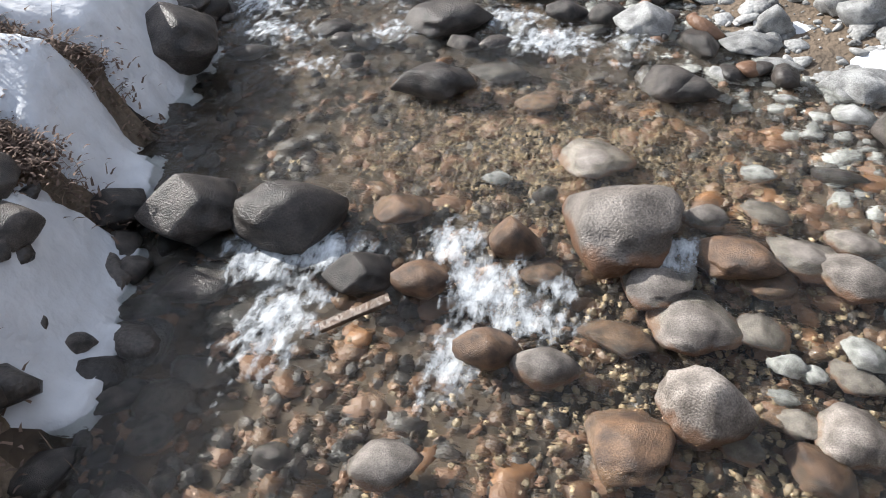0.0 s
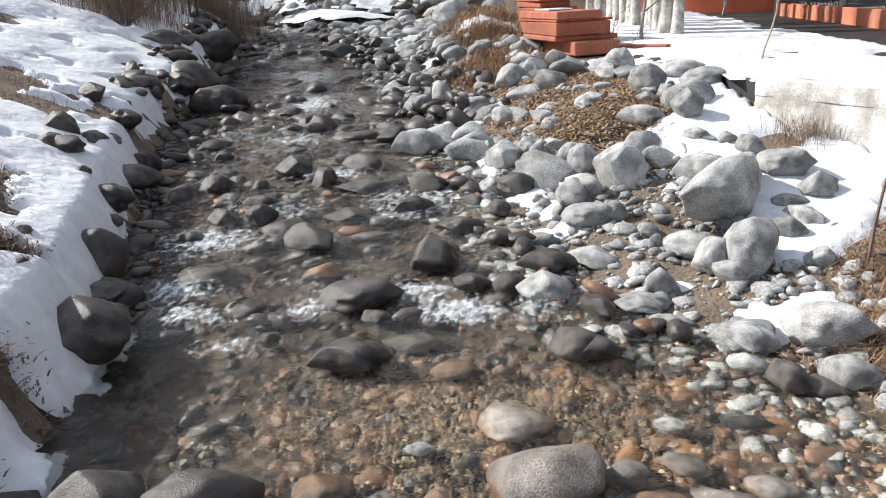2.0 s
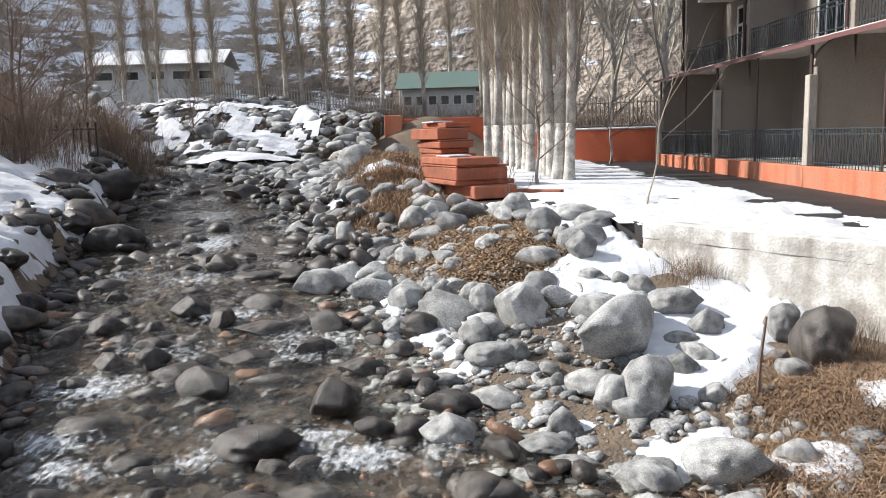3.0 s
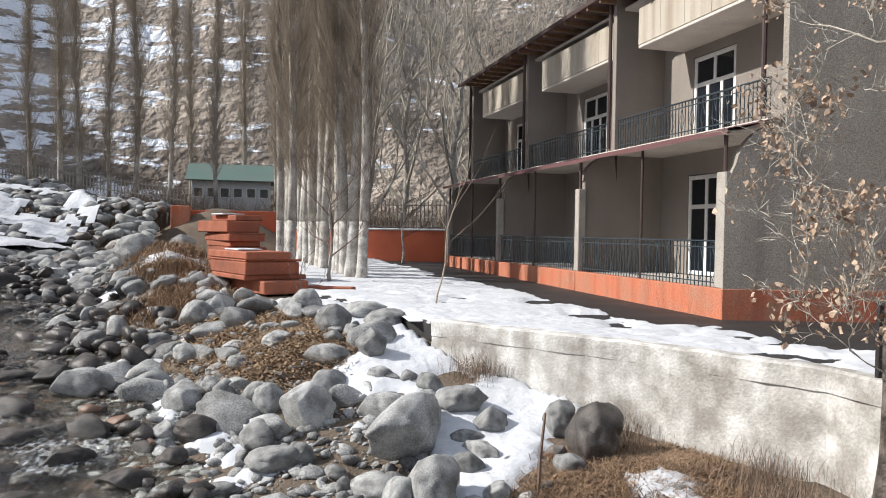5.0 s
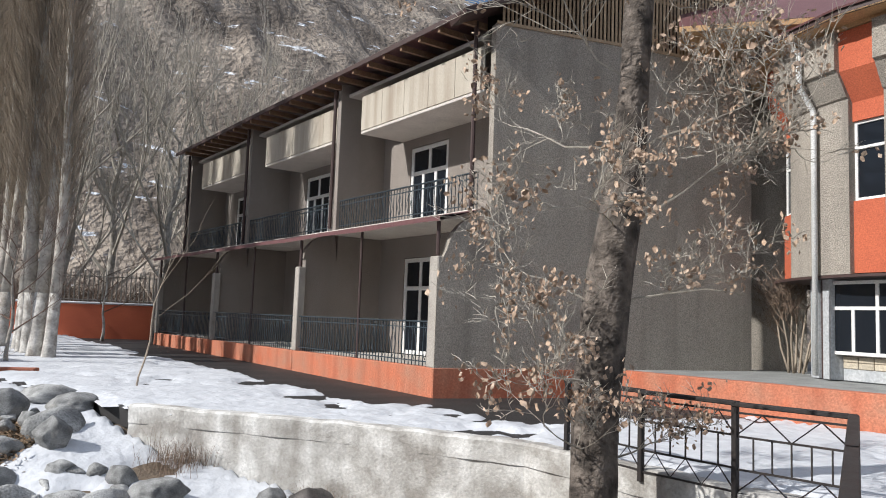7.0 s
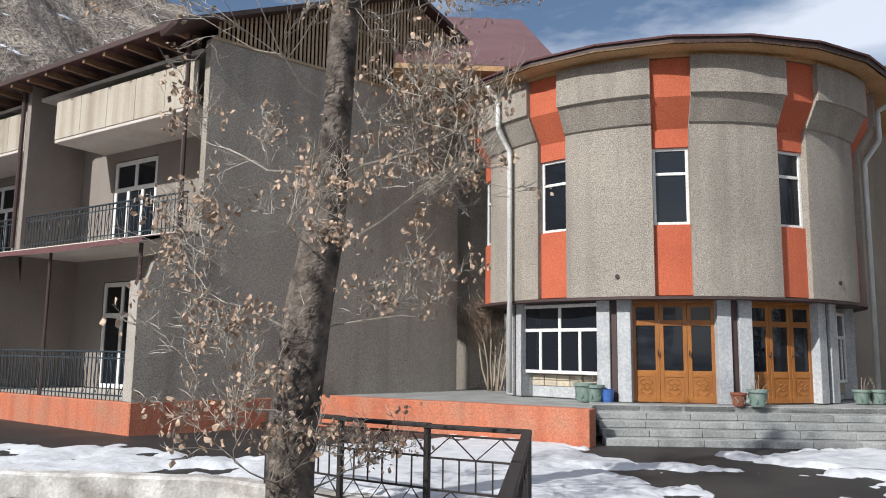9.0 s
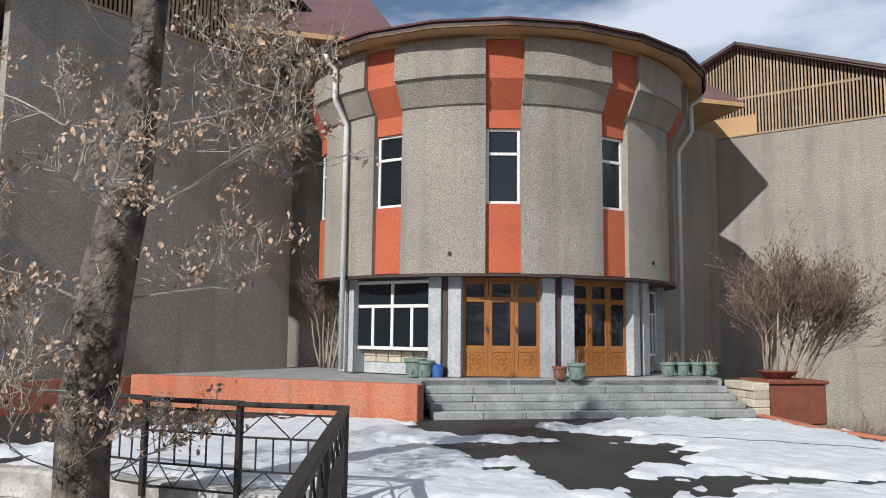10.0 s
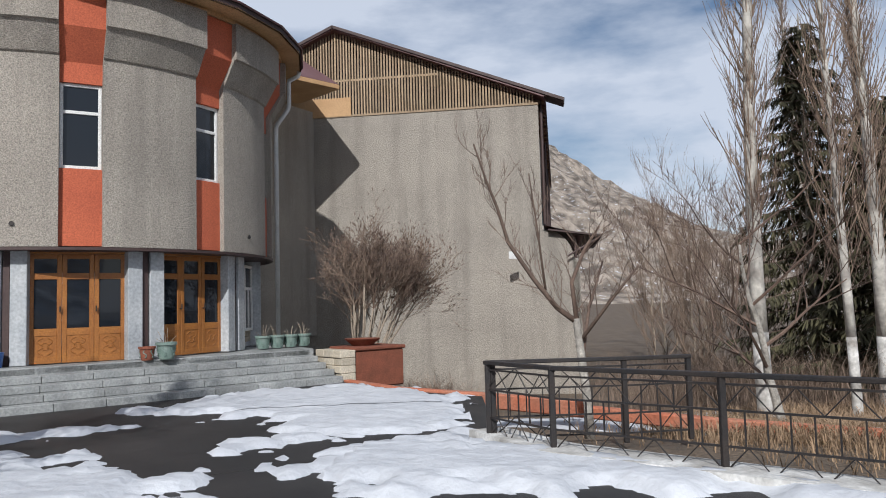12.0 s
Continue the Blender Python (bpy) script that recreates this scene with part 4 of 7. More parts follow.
# link roofs and their plywood eaves on both sides
ax, lat = Vector((0.766, 0.643, 0)), Vector((0.643, -0.766, 0))
for sgn, reach in ((-1, 7.2), (1, 7.9)):
    out = -2.2 if sgn < 0 else -0.6
    e0 = ax * out + lat * (sgn * 3.0)
    e1 = ax * out + lat * (sgn * reach)
    up = ax * 6.5 + Vector((0, 0, 4.2))
    z = Vector((0, 0, 8.62))
    cs = [e0 + z, e1 + z, e1 + z + up, e0 + z + up]
    part("link_roof", Geo().slab(cs if sgn > 0 else cs[::-1], 0.06), M_ROOF, hall, "maroon corrugated roof")
    cs = [e0 + z - Vector((0, 0, 0.12)), e1 + z - Vector((0, 0, 0.12)), e1 + z - Vector((0, 0, 0.12)) + ax * 2.2, e0 + z - Vector((0, 0, 0.12)) + ax * 2.2]
    part("soffit_board", Geo().slab(cs if sgn > 0 else cs[::-1], 0.04), M_PLY, hall, "varnished plywood soffit board")
    g = Geo()
    m = Matrix.Translation(e0 + Vector((0, 0, 8.46))) @ Matrix.Rotation(math.atan2((e1 - e0).y, (e1 - e0).x), 4, "Z")
    g.box(0, -0.03, 0, (e1 - e0).length, 0.03, 0.14, 0.01, m)
    part("fascia", g, M_PLY, hall)
    b0, b1 = ax * 1.2 + lat * (sgn * 4.0), ax * (1.6 if sgn < 0 else 3.2) + lat * (sgn * (9.0 if sgn < 0 else 11.5))
    g = Geo()
    m = Matrix.Translation(b0 + Vector((0, 0, 0.6))) @ Matrix.Rotation(math.atan2((b1 - b0).y, (b1 - b0).x), 4, "Z")
    g.box(0, -0.12, 0, (b1 - b0).length, 0.12, 7.9, 0, m)
    part("wall", g, M_PLASTER, hall)
# ground floor: facets with marble piers, big window, two carved doors
GR = 4.32
FACE = 2 * GR * math.tan(radians(15.7))


def facet_m(a, z=0.66, r=GR):
    return Matrix.Rotation(radians(a), 4, "Z") @ Matrix.Translation((r, 0, z)) @ Matrix.Rotation(radians(90), 4, "Z")


def leaf(parent, x0, x1, h):
    d = new("door_leaf")
    d.parent, d.matrix_basis = parent, Matrix.Translation(((x0 + x1) / 2, 0, 0))
    w = x1 - x0
    st = 0.085
    g = Geo()
    g.box(-w / 2, -0.03, 0, -w / 2 + st, 0.03, h, 0.006).box(w / 2 - st, -0.03, 0, w / 2, 0.03, h, 0.006)
    for za, zb in ((0, 0.12), (0.52, 0.66), (1.60, 1.72), (h - 0.09, h)):
        g.box(-w / 2 + st, -0.028, za, w / 2 - st, 0.028, zb, 0.004)
    part("door_frame", g, M_DOOR, d)
    part("glass", Geo().box(-w / 2 + st, -0.005, 0.66, w / 2 - st, 0.005, 1.60), M_GLASS, d)
    part("glass", Geo().box(-w / 2 + st, -0.005, 1.72, w / 2 - st, 0.005, h - 0.09), M_GLASS, d)
    p = part("carved_panel", Geo().box(-w / 2 + st, -0.016, 0.12, w / 2 - st, 0.016, 0.52, 0.004), M_DOOR, d, "carved wooden panel")
    cg = Geo()
    for sx in (-1, 1):
        for sz in (-1, 1):
            cg.tube([(sx * (0.03 + 0.11 * math.sin(t * 0.5)) * w / 0.6, -0.018, 0.32 + sz * (0.015 + 0.024 * t)) for t in range(7)], 0.011, 4)
        cg.tube([(sx * 0.07 * math.cos(t * 0.7) * w / 0.6, -0.018, 0.32 + 0.07 * math.sin(t * 0.7)) for t in range(10)], 0.009, 4)
    part("carving", cg, M_DOOR, p)
    return d


for a in (203.9, 235.3):
    door = new("entrance_door")
    door.parent, door.matrix_basis = hall, facet_m(a, 0.67, GR - 0.05)
    W, H = 1.84, 2.16
    g = Geo().box(-W / 2, -0.05, 0, -W / 2 + 0.07, 0.05, H, 0.008).box(W / 2 - 0.07, -0.05, 0, W / 2, 0.05, H, 0.008).box(-W / 2 + 0.07, -0.05, H - 0.07, W / 2 - 0.07, 0.05, H, 0.008)
    part("door_case", g, M_DOOR, door)
    lw = (W - 0.14) / 3
    for i in range(3):
        d = leaf(door, -W / 2 + 0.07 + lw * i + 0.003, -W / 2 + 0.07 + lw * (i + 1) - 0.003, H - 0.075)
        if i != 1:
            part("door_handle", Geo().tube([(0.25 * (1 if i == 0 else -1), -0.03, 0.98), (0.25 * (1 if i == 0 else -1), -0.09, 0.98), (0.25 * (1 if i == 0 else -1), -0.09, 1.08)], 0.014, 6), M_IRON, d, "dark metal handle")
m = facet_m(170.5, 1.20, GR + 0.05)
window(hall, m, 2.2, 1.56, 4, 2, "hall_window", transom=0.98, bar=0.075)
m = facet_m(266.7, 1.06, GR - 0.05)
window(hall, m, 1.5, 1.62, 4, 2, "hall_window", transom=1.04, bar=0.07)
for a, hgt in ((172.5, 0.53), (266.7, 0.40)):
    m = facet_m(a, 0.66, GR - 0.16)
    g = Geo().box(-1.05, -0.06, 0, 1.05, 0.2, hgt - 0.28, 0.01, m)
    part("base_course", g, M_MARBLE, hall)
    for i in range(6):
        for j in range(2):
            x0 = -1.05 + 0.35 * i + 0.0
            part("facing_stone", Geo().box(x0 + 0.006, -0.075, hgt - 0.28 + 0.135 * j + 0.004, x0 + 0.344, 0.2, hgt - 0.28 + 0.135 * (j + 1) - 0.004, 0.012, m), M_STONE, hall)
for a in (153.0, 188.2, 219.6, 251.0, 282.4):
    for off in (-1.5, 1.5):
        m = facet_m(a + off, 0.66, GR + 0.17)
        part("pier", Geo().box(-0.04 if off > 0 else -0.25, -0.08, 0.0, 0.25 if off > 0 else 0.04, 0.30, 2.16, 0.01, m), M_MARBLE, hall, "grey veined marble pier")
    # dark brown strip filling the gap between each pair of piers
    m = facet_m(a, 0.66, GR + 0.14)
    part("pier_gap_strip", Geo().box(-0.06, -0.05, 0.0, 0.06, 0.2, 2.16, 0.005, m), M_EAVE, hall)

# terrace with its orange retaining wall and marble steps
step_a, step_b = Vector((13.84, 6.25, 0)), Vector((17.5, 0.82, 0))
sd = (step_b - step_a).normalized()
si = Vector((-sd.y, sd.x, 0))
top_a, top_b = step_a + si * 1.28, step_b + si * 1.28
g = Geo()
outline = [top_a, top_b, Vector((19.2, 1.6, 0)), Vector((22.5, 3.0, 0)), Vector((24, 8, 0)), Vector((18, 13, 0)), Vector((13.1, 12.7, 0)), Vector((13.5, 6.4, 0))]
g.slab([(v.x, v.y, 0.64) for v in outline], 0.6, True)
solid("terrace", g, M_STEP, "marble paved entrance terrace", "terrace", kind="structure")
steps = thing("steps", pose(0, 0, 0), "grey marble entrance steps streaked with dirt", "steps", kind="structure")
rise = 0.66 / 5
for k in range(5):
    a, b = step_a + si * (0.32 * k), step_b + si * (0.32 * k)
    if k:
        b = b - sd * 0.02 * k
    L = (b - a).length
    n = 7
    m = Matrix.Translation(a) @ Matrix.Rotation(math.atan2(sd.y, sd.x), 4, "Z")
    for i in range(n):
        j = 0.06 * math.sin(i * 2.3 + k * 1.7)
        x0, x1 = L * i / n + (j if i else 0), L * (i + 1) / n + (0.06 * math.sin((i + 1) * 2.3 + k * 1.7) if i < n - 1 else 0)
        part("step_block", Geo().box(x0 + 0.004, 0, rise * k - (0.05 if k == 0 else 0) + 0.002, x1 - 0.004, 0.36 if k < 4 else 0.6, rise * (k + 1), 0.012, m), M_STEP, steps)
ow = [(13.05, 12.75), (13.3, 9.6), (13.55, 6.35)]
terrace_wall = thing("terrace_wall", pose(0, 0, 0), "worn orange plastered terrace wall", "wall", kind="structure")
for k, ((ax_, ay_), (bx_, by_)) in enumerate(zip(ow, ow[1:])):
    a, b = Vector((ax_, ay_, 0)), Vector((bx_, by_, 0))
    m = Matrix.Translation(a) @ Matrix.Rotation(math.atan2(by_ - ay_, bx_ - ax_), 4, "Z")
    part("wall_length", Geo().box(-0.01, -0.20 - 0.004 * k, -0.1, (b - a).length + 0.01, 0.12, 0.665 + 0.005 * k, 0.012, m), M_ORANGE_WORN, terrace_wall)
cheek = thing("step_cheek", pose(0, 0, 0), "cream stone block cheek beside the steps", "wall", kind="structure")
m = Matrix.Translation(step_b + si * 0.1) @ Matrix.Rotation(math.atan2(sd.y, sd.x), 4, "Z")
for j in range(4):
    for i in range(4 - (j > 2)):
        x0 = 0.37 * i + (0.16 if j % 2 else 0.0)
        part("block", Geo().box(0.02 + (0 if j % 2 else 0.03), 0.05 + 0.36 * i, 0.165 * j - 0.02 * (j == 0), 0.40, 0.05 + 0.36 * (i + 1) - 0.008, 0.165 * (j + 1) - 0.006, 0.012, m), M_STONE, cheek)
m = Matrix.Translation(step_b + si * 0.2 + sd * 0.42) @ Matrix.Rotation(math.atan2(sd.y, sd.x), 4, "Z")
box = thing("planter_box", m, "rust orange planter box beside the steps", "planter")
part("body", Geo().box(0, 0, -0.2, 1.3, 1.0, 0.62, 0.03), M_TERRA, box)
part("rim", Geo().box(-0.04, -0.04, 0.62, 1.34, 1.04, 0.70, 0.02), M_TERRA, box)
# ---- railings ----
def yard_railing(points, name="railing", label="black iron railing with zigzag bars"):
    """A railing between posts: top bar, zigzag bands above and below a band of uprights."""
    r = thing(name, pose(0, 0, 0), label, "railing")
    H = 0.92
    for i, p in enumerate(points):
        x, y, z = p
        part("post", Geo().box(x - 0.03, y - 0.03, z - 0.06, x + 0.03, y + 0.03, z + H - 0.03, 0.006), M_IRON, r)
    for (ax, ay, az), (bx, by, bz) in zip(points, points[1:]):
        a, b = Vector((ax, ay, az)), Vector((bx, by, bz))
        L = (b - a).xy.length
        m = Matrix.Translation(a) @ Matrix.Rotation(math.atan2(by - ay, bx - ax), 4, "Z")
        part("top_rail", Geo().box(-0.03, -0.045, H - 0.03, L + 0.03, 0.045, H + 0.015, 0.008, m), M_IRON, r)
        for z in (0.05, 0.28, 0.60, 0.83):
            part("rail", Geo().box(0.03, -0.010, z - 0.010, L - 0.03, 0.010, z + 0.010, 0, m), M_IRON, r)
        n = max(2, round(L / 0.45))
        for z0, z1 in ((0.05, 0.28), (0.60, 0.83)):
            pts = [m @ Vector((L * k / (2 * n), 0.0, z1 if k % 2 else z0)) for k in range(2 * n + 1)]
            part("zigzag_bar", Geo().tube(pts, 0.009, 4), M_IRON, r)
        n = max(2, round(L / 0.19))
        for k in range(1, n):
            part("upright", Geo().box(L * k / n - 0.007, -0.007, 0.28, L * k / n + 0.007, 0.007, 0.60, 0, m), M_IRON, r)
    return r


yard_railing([(6.92, 7.5, 0.02), (6.86, 6.25, 0.01), (6.95, 5.12, 0.0), (7.15, 4.05, 0.0)])
d = Vector((-0.884, -0.467, 0))
yard_railing([tuple(Vector((7.15, 4.05, 0.0)) + d * s) for s in (0.06, 2.2, 4.4, 6.6, 9.4)], label="black iron bridge railing with zigzag bars")
yard_railing([(10.05, -1.2, 0), (9.05, -1.73, 0), (7.82, -3.0, 0), (6.35, -4.5, 0), (4.6, -6.2, 0)], label="black iron bridge railing with zigzag bars")
yard_railing([(10.05, -1.26, 0), (9.95, -2.8, 0), (10.0, -3.6, 0)])
g = Geo()
g.slab([(10.35, -1.0, 0.10), (8.9, -1.55, 0.10), (4.4, -6.1, 0.10), (4.1, -6.4, 0.10), (4.5, -6.6, 0.10), (9.2, -2.0, 0.10), (10.4, -1.45, 0.10)], 0.2, True)
solid("kerb", g, M_WALL, "pale concrete kerb under the railing", "kerb", kind="structure")
curb = thing("kerb", pose(0, 0, 0), "orange painted kerb along the flower bed", "kerb", kind="structure")
cl = [(17.6, 0.75), (15.8, -0.25), (14.4, -1.7), (12.8, -3.1), (11.2, -4.4), (9.6, -6.2)]
for a, b in zip(cl, cl[1:]):
    a, b = Vector((*a, 0)), Vector((*b, 0))
    m = Matrix.Translation(a) @ Matrix.Rotation(math.atan2((b - a).y, (b - a).x), 4, "Z")
    part("kerb_length", Geo().box(0, -0.09, -0.2, (b - a).length, 0.09, 0.05 if a.x > 13 else -0.02, 0.02, m), M_ORANGE_WORN, curb)

# ---- boulders ----
def rock_mesh(seed, sub, squash):
    bm = bmesh.new()
    bmesh.ops.create_icosphere(bm, subdivisions=sub, radius=1.0)
    o = Vector((seed * 7.3, seed * 3.1, seed * 1.7))
    rnd = random.Random(seed)
    cuts = [(Vector((rnd.uniform(-1, 1), rnd.uniform(-1, 1), rnd.uniform(-0.6, 1))).normalized(), rnd.uniform(0.58, 0.90)) for _ in range(11)]
    for v in bm.verts:
        p = v.co.copy()
        r = 1 + 0.30 * noise.noise(p * 0.9 + o) + 0.16 * noise.noise(p * 2.2 + o) + 0.09 * noise.noise(p * 4.2 + o) + 0.045 * noise.noise(p * 9 + o)
        p = p * r
        for n, d in cuts:
            e = p.dot(n) - d
            if e > 0:
                p -= n * e * 0.74
        v.co = Vector((p.x, p.y * squash, p.z * 0.72))
    me = bpy.data.meshes.new("boulder")
    bm.to_mesh(me)
    bm.free()
    me.polygons.foreach_set("use_smooth", [True] * len(me.polygons))
    return me


ROCKS = {}
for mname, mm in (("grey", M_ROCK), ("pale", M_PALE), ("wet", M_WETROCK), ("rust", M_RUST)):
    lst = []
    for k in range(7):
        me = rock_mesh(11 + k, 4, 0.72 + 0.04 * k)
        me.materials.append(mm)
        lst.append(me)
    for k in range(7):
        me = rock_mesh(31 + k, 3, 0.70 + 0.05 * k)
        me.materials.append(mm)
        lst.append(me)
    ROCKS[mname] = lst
ROCK_LABEL = {"grey": "weathered grey river boulder", "pale": "pale grey rounded boulder on the bank", "wet": "dark wet boulder in the stream", "rust": "rust-brown wet boulder in the stream"}
rock_spots = []
sizes = []


def boulder(x, y, w, d, h, tone="grey", turn=0.0, k=0, sink=0.16, lean=0.0, lift=0.0):
    """A boulder w by d by h metres, its foot sunk into the ground or stream bed."""
    z = ground_z(x, y) if x < lerp_line(y, EDGE_X) else plaza_z(y)
    if lerp_line(y, LEFT_X) < x < lerp_line(y, RIGHT_X):
        z = max(z, lerp_line(y, WATER_Z) - 0.13)
    if tone == "grey" and lerp_line(y, RIGHT_X) + 0.3 < x < 3.3:
        tone = "pale"
    elif tone == "grey" and y > 6.5 and x < 3.3:
        tone = "wet"
    ob = new("boulder", ROCKS[tone][k % 7 + (7 if max(w, d) < 0.55 else 0)])
    ob.matrix_basis = pose(x, y, z + h * (0.5 - sink) + lift, lean, 0, turn) @ Matrix.Diagonal((w / 2, d / 2 / 0.85, h / 2 / 0.72, 1))
    rock_spots.append((x, y, max(w, d) / 2))
    sizes.append(ob)
    return tagged(ob, ROCK_LABEL[tone], "boulder", "boulders of the stream")


boulder(-3.77, 4.49, 0.97, 0.78, 0.68, "wet", 40, 3)
boulder(-2.80, 4.60, 1.03, 0.83, 0.59, "wet", 31, 4)
boulder(-0.20, 4.96, 1.12, 0.89, 0.58, "grey", 2, 5)
boulder(-1.00, 4.74, 0.46, 0.37, 0.42, "rust", 12, 6)
boulder(0.44, 5.31, 0.46, 0.37, 0.26, "grey", -5, 7)
boulder(0.66, 4.89, 0.69, 0.55, 0.34, "rust", -8, 8)
boulder(1.18, 5.01, 0.59, 0.47, 0.22, "grey", -13, 9)
boulder(-4.46, 4.36, 0.65, 0.52, 0.38, "wet", 46, 10)
boulder(0.58, 3.50, 0.66, 0.53, 0.59, "grey", -9, 11)
boulder(0.09, 3.18, 0.68, 0.55, 0.28, "rust", -2, 12)
boulder(-0.52, 5.99, 0.68, 0.55, 0.21, "grey", 5, 13)
boulder(-1.31, 5.55, 0.29, 0.23, 0.09, "pale", 13, 14)
boulder(0.87, 6.02, 0.34, 0.27, 0.17, "pale", -8, 15)
boulder(0.91, 5.51, 0.47, 0.37, 0.14, "grey", -9, 16)
boulder(1.54, 5.23, 0.45, 0.36, 0.25, "grey", -16, 17)
boulder(1.56, 4.84, 0.61, 0.48, 0.29, "grey", -18, 18)
boulder(0.92, 4.77, 0.45, 0.36, 0.14, "rust", -11, 19)
boulder(0.88, 4.34, 0.44, 0.35, 0.13, "grey", -12, 20)
boulder(1.08, 4.11, 0.30, 0.24, 0.16, "pale", -15, 21)
boulder(1.25, 4.07, 0.22, 0.18, 0.12, "pale", -17, 22)
boulder(1.57, 4.29, 0.38, 0.31, 0.18, "pale", -20, 23)
boulder(1.52, 4.10, 0.40, 0.32, 0.12, "grey", -20, 24)
boulder(1.06, 3.85, 0.20, 0.16, 0.10, "pale", -15, 25)
boulder(1.03, 3.67, 0.21, 0.17, 0.12, "rust", -16, 26)
boulder(1.46, 3.60, 0.55, 0.44, 0.30, "grey", -22, 27)
boulder(0.78, 3.36, 0.36, 0.28, 0.18, "grey", -13, 28)
boulder(1.14, 3.62, 0.36, 0.29, 0.16, "grey", -18, 29)
boulder(1.24, 3.31, 0.53, 0.42, 0.23, "rust", -21, 30)
boulder(-0.53, 3.68, 0.50, 0.40, 0.37, "grey", 8, 31)
boulder(-0.94, 3.72, 0.49, 0.39, 0.40, "rust", 14, 32)
boulder(0.12, 4.61, 0.72, 0.57, 0.22, "grey", -1, 33)
boulder(0.44, 4.31, 0.70, 0.56, 0.25, "grey", -6, 34)
boulder(-0.09, 4.10, 0.57, 0.45, 0.17, "rust", 1, 35)
boulder(-1.33, 2.64, 0.54, 0.43, 0.30, "grey", 27, 36)
boulder(-2.09, 2.55, 0.31, 0.25, 0.22, "wet", 40, 37)
boulder(-2.13, 4.22, 0.62, 0.50, 0.40, "wet", 27, 38)
boulder(-1.58, 4.25, 0.51, 0.41, 0.36, "rust", 20, 39)
boulder(-0.71, 4.53, 0.35, 0.28, 0.18, "rust", 9, 40)
boulder(-2.03, 4.93, 0.52, 0.42, 0.22, "rust", 23, 41)
boulder(-0.85, 5.38, 0.25, 0.20, 0.18, "wet", 9, 42)
boulder(0.11, 7.33, 0.74, 0.59, 0.38, "grey", -1, 43)
boulder(0.56, 7.72, 0.45, 0.36, 0.25, "pale", -4, 44)
boulder(0.77, 8.40, 0.64, 0.51, 0.23, "pale", -5, 45)
boulder(1.15, 7.33, 0.26, 0.21, 0.17, "pale", -9, 46)
boulder(1.78, 7.68, 0.73, 0.59, 0.34, "pale", -13, 47)
boulder(1.71, 7.14, 0.48, 0.38, 0.23, "pale", -13, 48)
boulder(-3.48, 3.89, 0.85, 0.68, 0.25, "wet", 42, 49)
boulder(-4.00, 3.87, 0.39, 0.31, 0.30, "wet", 46, 50)
boulder(-3.88, 2.95, 0.37, 0.29, 0.21, "wet", 53, 51)
boulder(-3.46, 2.05, 0.51, 0.41, 0.25, "wet", 60, 52)
boulder(-3.36, 2.72, 0.43, 0.35, 0.16, "wet", 51, 53)
boulder(-2.99, 2.51, 0.37, 0.29, 0.11, "wet", 50, 54)
boulder(-2.34, 6.90, 0.87, 0.70, 0.50, "wet", 19, 0)
boulder(-2.67, 8.41, 1.06, 0.85, 0.55, "wet", 18, 1)
boulder(-2.27, 7.93, 0.46, 0.37, 0.30, "wet", 16, 2)
boulder(-0.34, 8.67, 0.76, 0.61, 0.50, "pale", 2, 3)
boulder(-1.23, 8.85, 0.52, 0.42, 0.38, "wet", 8, 4)
boulder(-0.80, 8.87, 0.47, 0.38, 0.40, "grey", 5, 5)
boulder(0.08, 7.38, 0.70, 0.56, 0.42, "grey", -0, 6)
boulder(1.75, 7.58, 0.70, 0.56, 0.45, "pale", -13, 7)
boulder(2.50, 7.54, 0.89, 0.71, 0.59, "pale", -18, 8)
boulder(2.01, 6.75, 0.49, 0.39, 0.43, "grey", -16, 9)
boulder(2.55, 6.83, 0.54, 0.43, 0.39, "grey", -20, 10)
boulder(-4.64, 7.32, 0.56, 0.44, 0.22, "wet", 32, 11)
boulder(-3.94, 8.02, 0.52, 0.42, 0.30, "wet", 26, 12)
boulder(-5.04, 9.15, 0.83, 0.66, 0.25, "wet", 29, 13)
boulder(-3.39, 7.30, 0.33, 0.27, 0.27, "wet", 25, 14)
boulder(-1.76, 7.39, 0.62, 0.50, 0.17, "wet", 14, 16)
boulder(-5.24, 6.75, 1.13, 0.90, 0.81, "wet", 38, 17)
boulder(-6.14, 8.58, 0.82, 0.65, 0.71, "wet", 36, 18)
boulder(-6.46, 9.90, 0.61, 0.49, 0.38, "wet", 33, 19)
boulder(-8.11, 12.66, 1.03, 0.83, 0.53, "wet", 33, 20)
boulder(-8.56, 13.79, 0.66, 0.52, 0.60, "wet", 32, 21)
boulder(0.59, 7.76, 0.42, 0.34, 0.23, "pale", -4, 22)
boulder(0.82, 8.50, 0.61, 0.49, 0.20, "pale", -5, 23)
boulder(1.07, 8.08, 0.51, 0.41, 0.15, "pale", -7, 24)
boulder(2.30, 6.69, 0.52, 0.42, 0.18, "grey", -19, 25)
boulder(-1.23, 6.87, 0.45, 0.36, 0.15, "rust", 10, 26)
boulder(-0.70, 6.87, 0.26, 0.21, 0.19, "rust", 6, 27)
boulder(0.71, 12.20, 0.85, 0.68, 0.80, "pale", -3, 30)
boulder(2.05, 10.6, 1.85, 0.85, 0.9, "pale", 53, 44, 0.1, 8, 0.1)
boulder(0.17, 12.90, 0.55, 0.44, 0.52, "pale", -0, 32)
boulder(-0.07, 13.31, 0.51, 0.40, 0.48, "pale", 1, 33)
boulder(-0.61, 13.78, 0.52, 0.42, 0.43, "pale", 3, 34)
boulder(1.90, 11.83, 0.83, 0.66, 0.54, "pale", -9, 35)
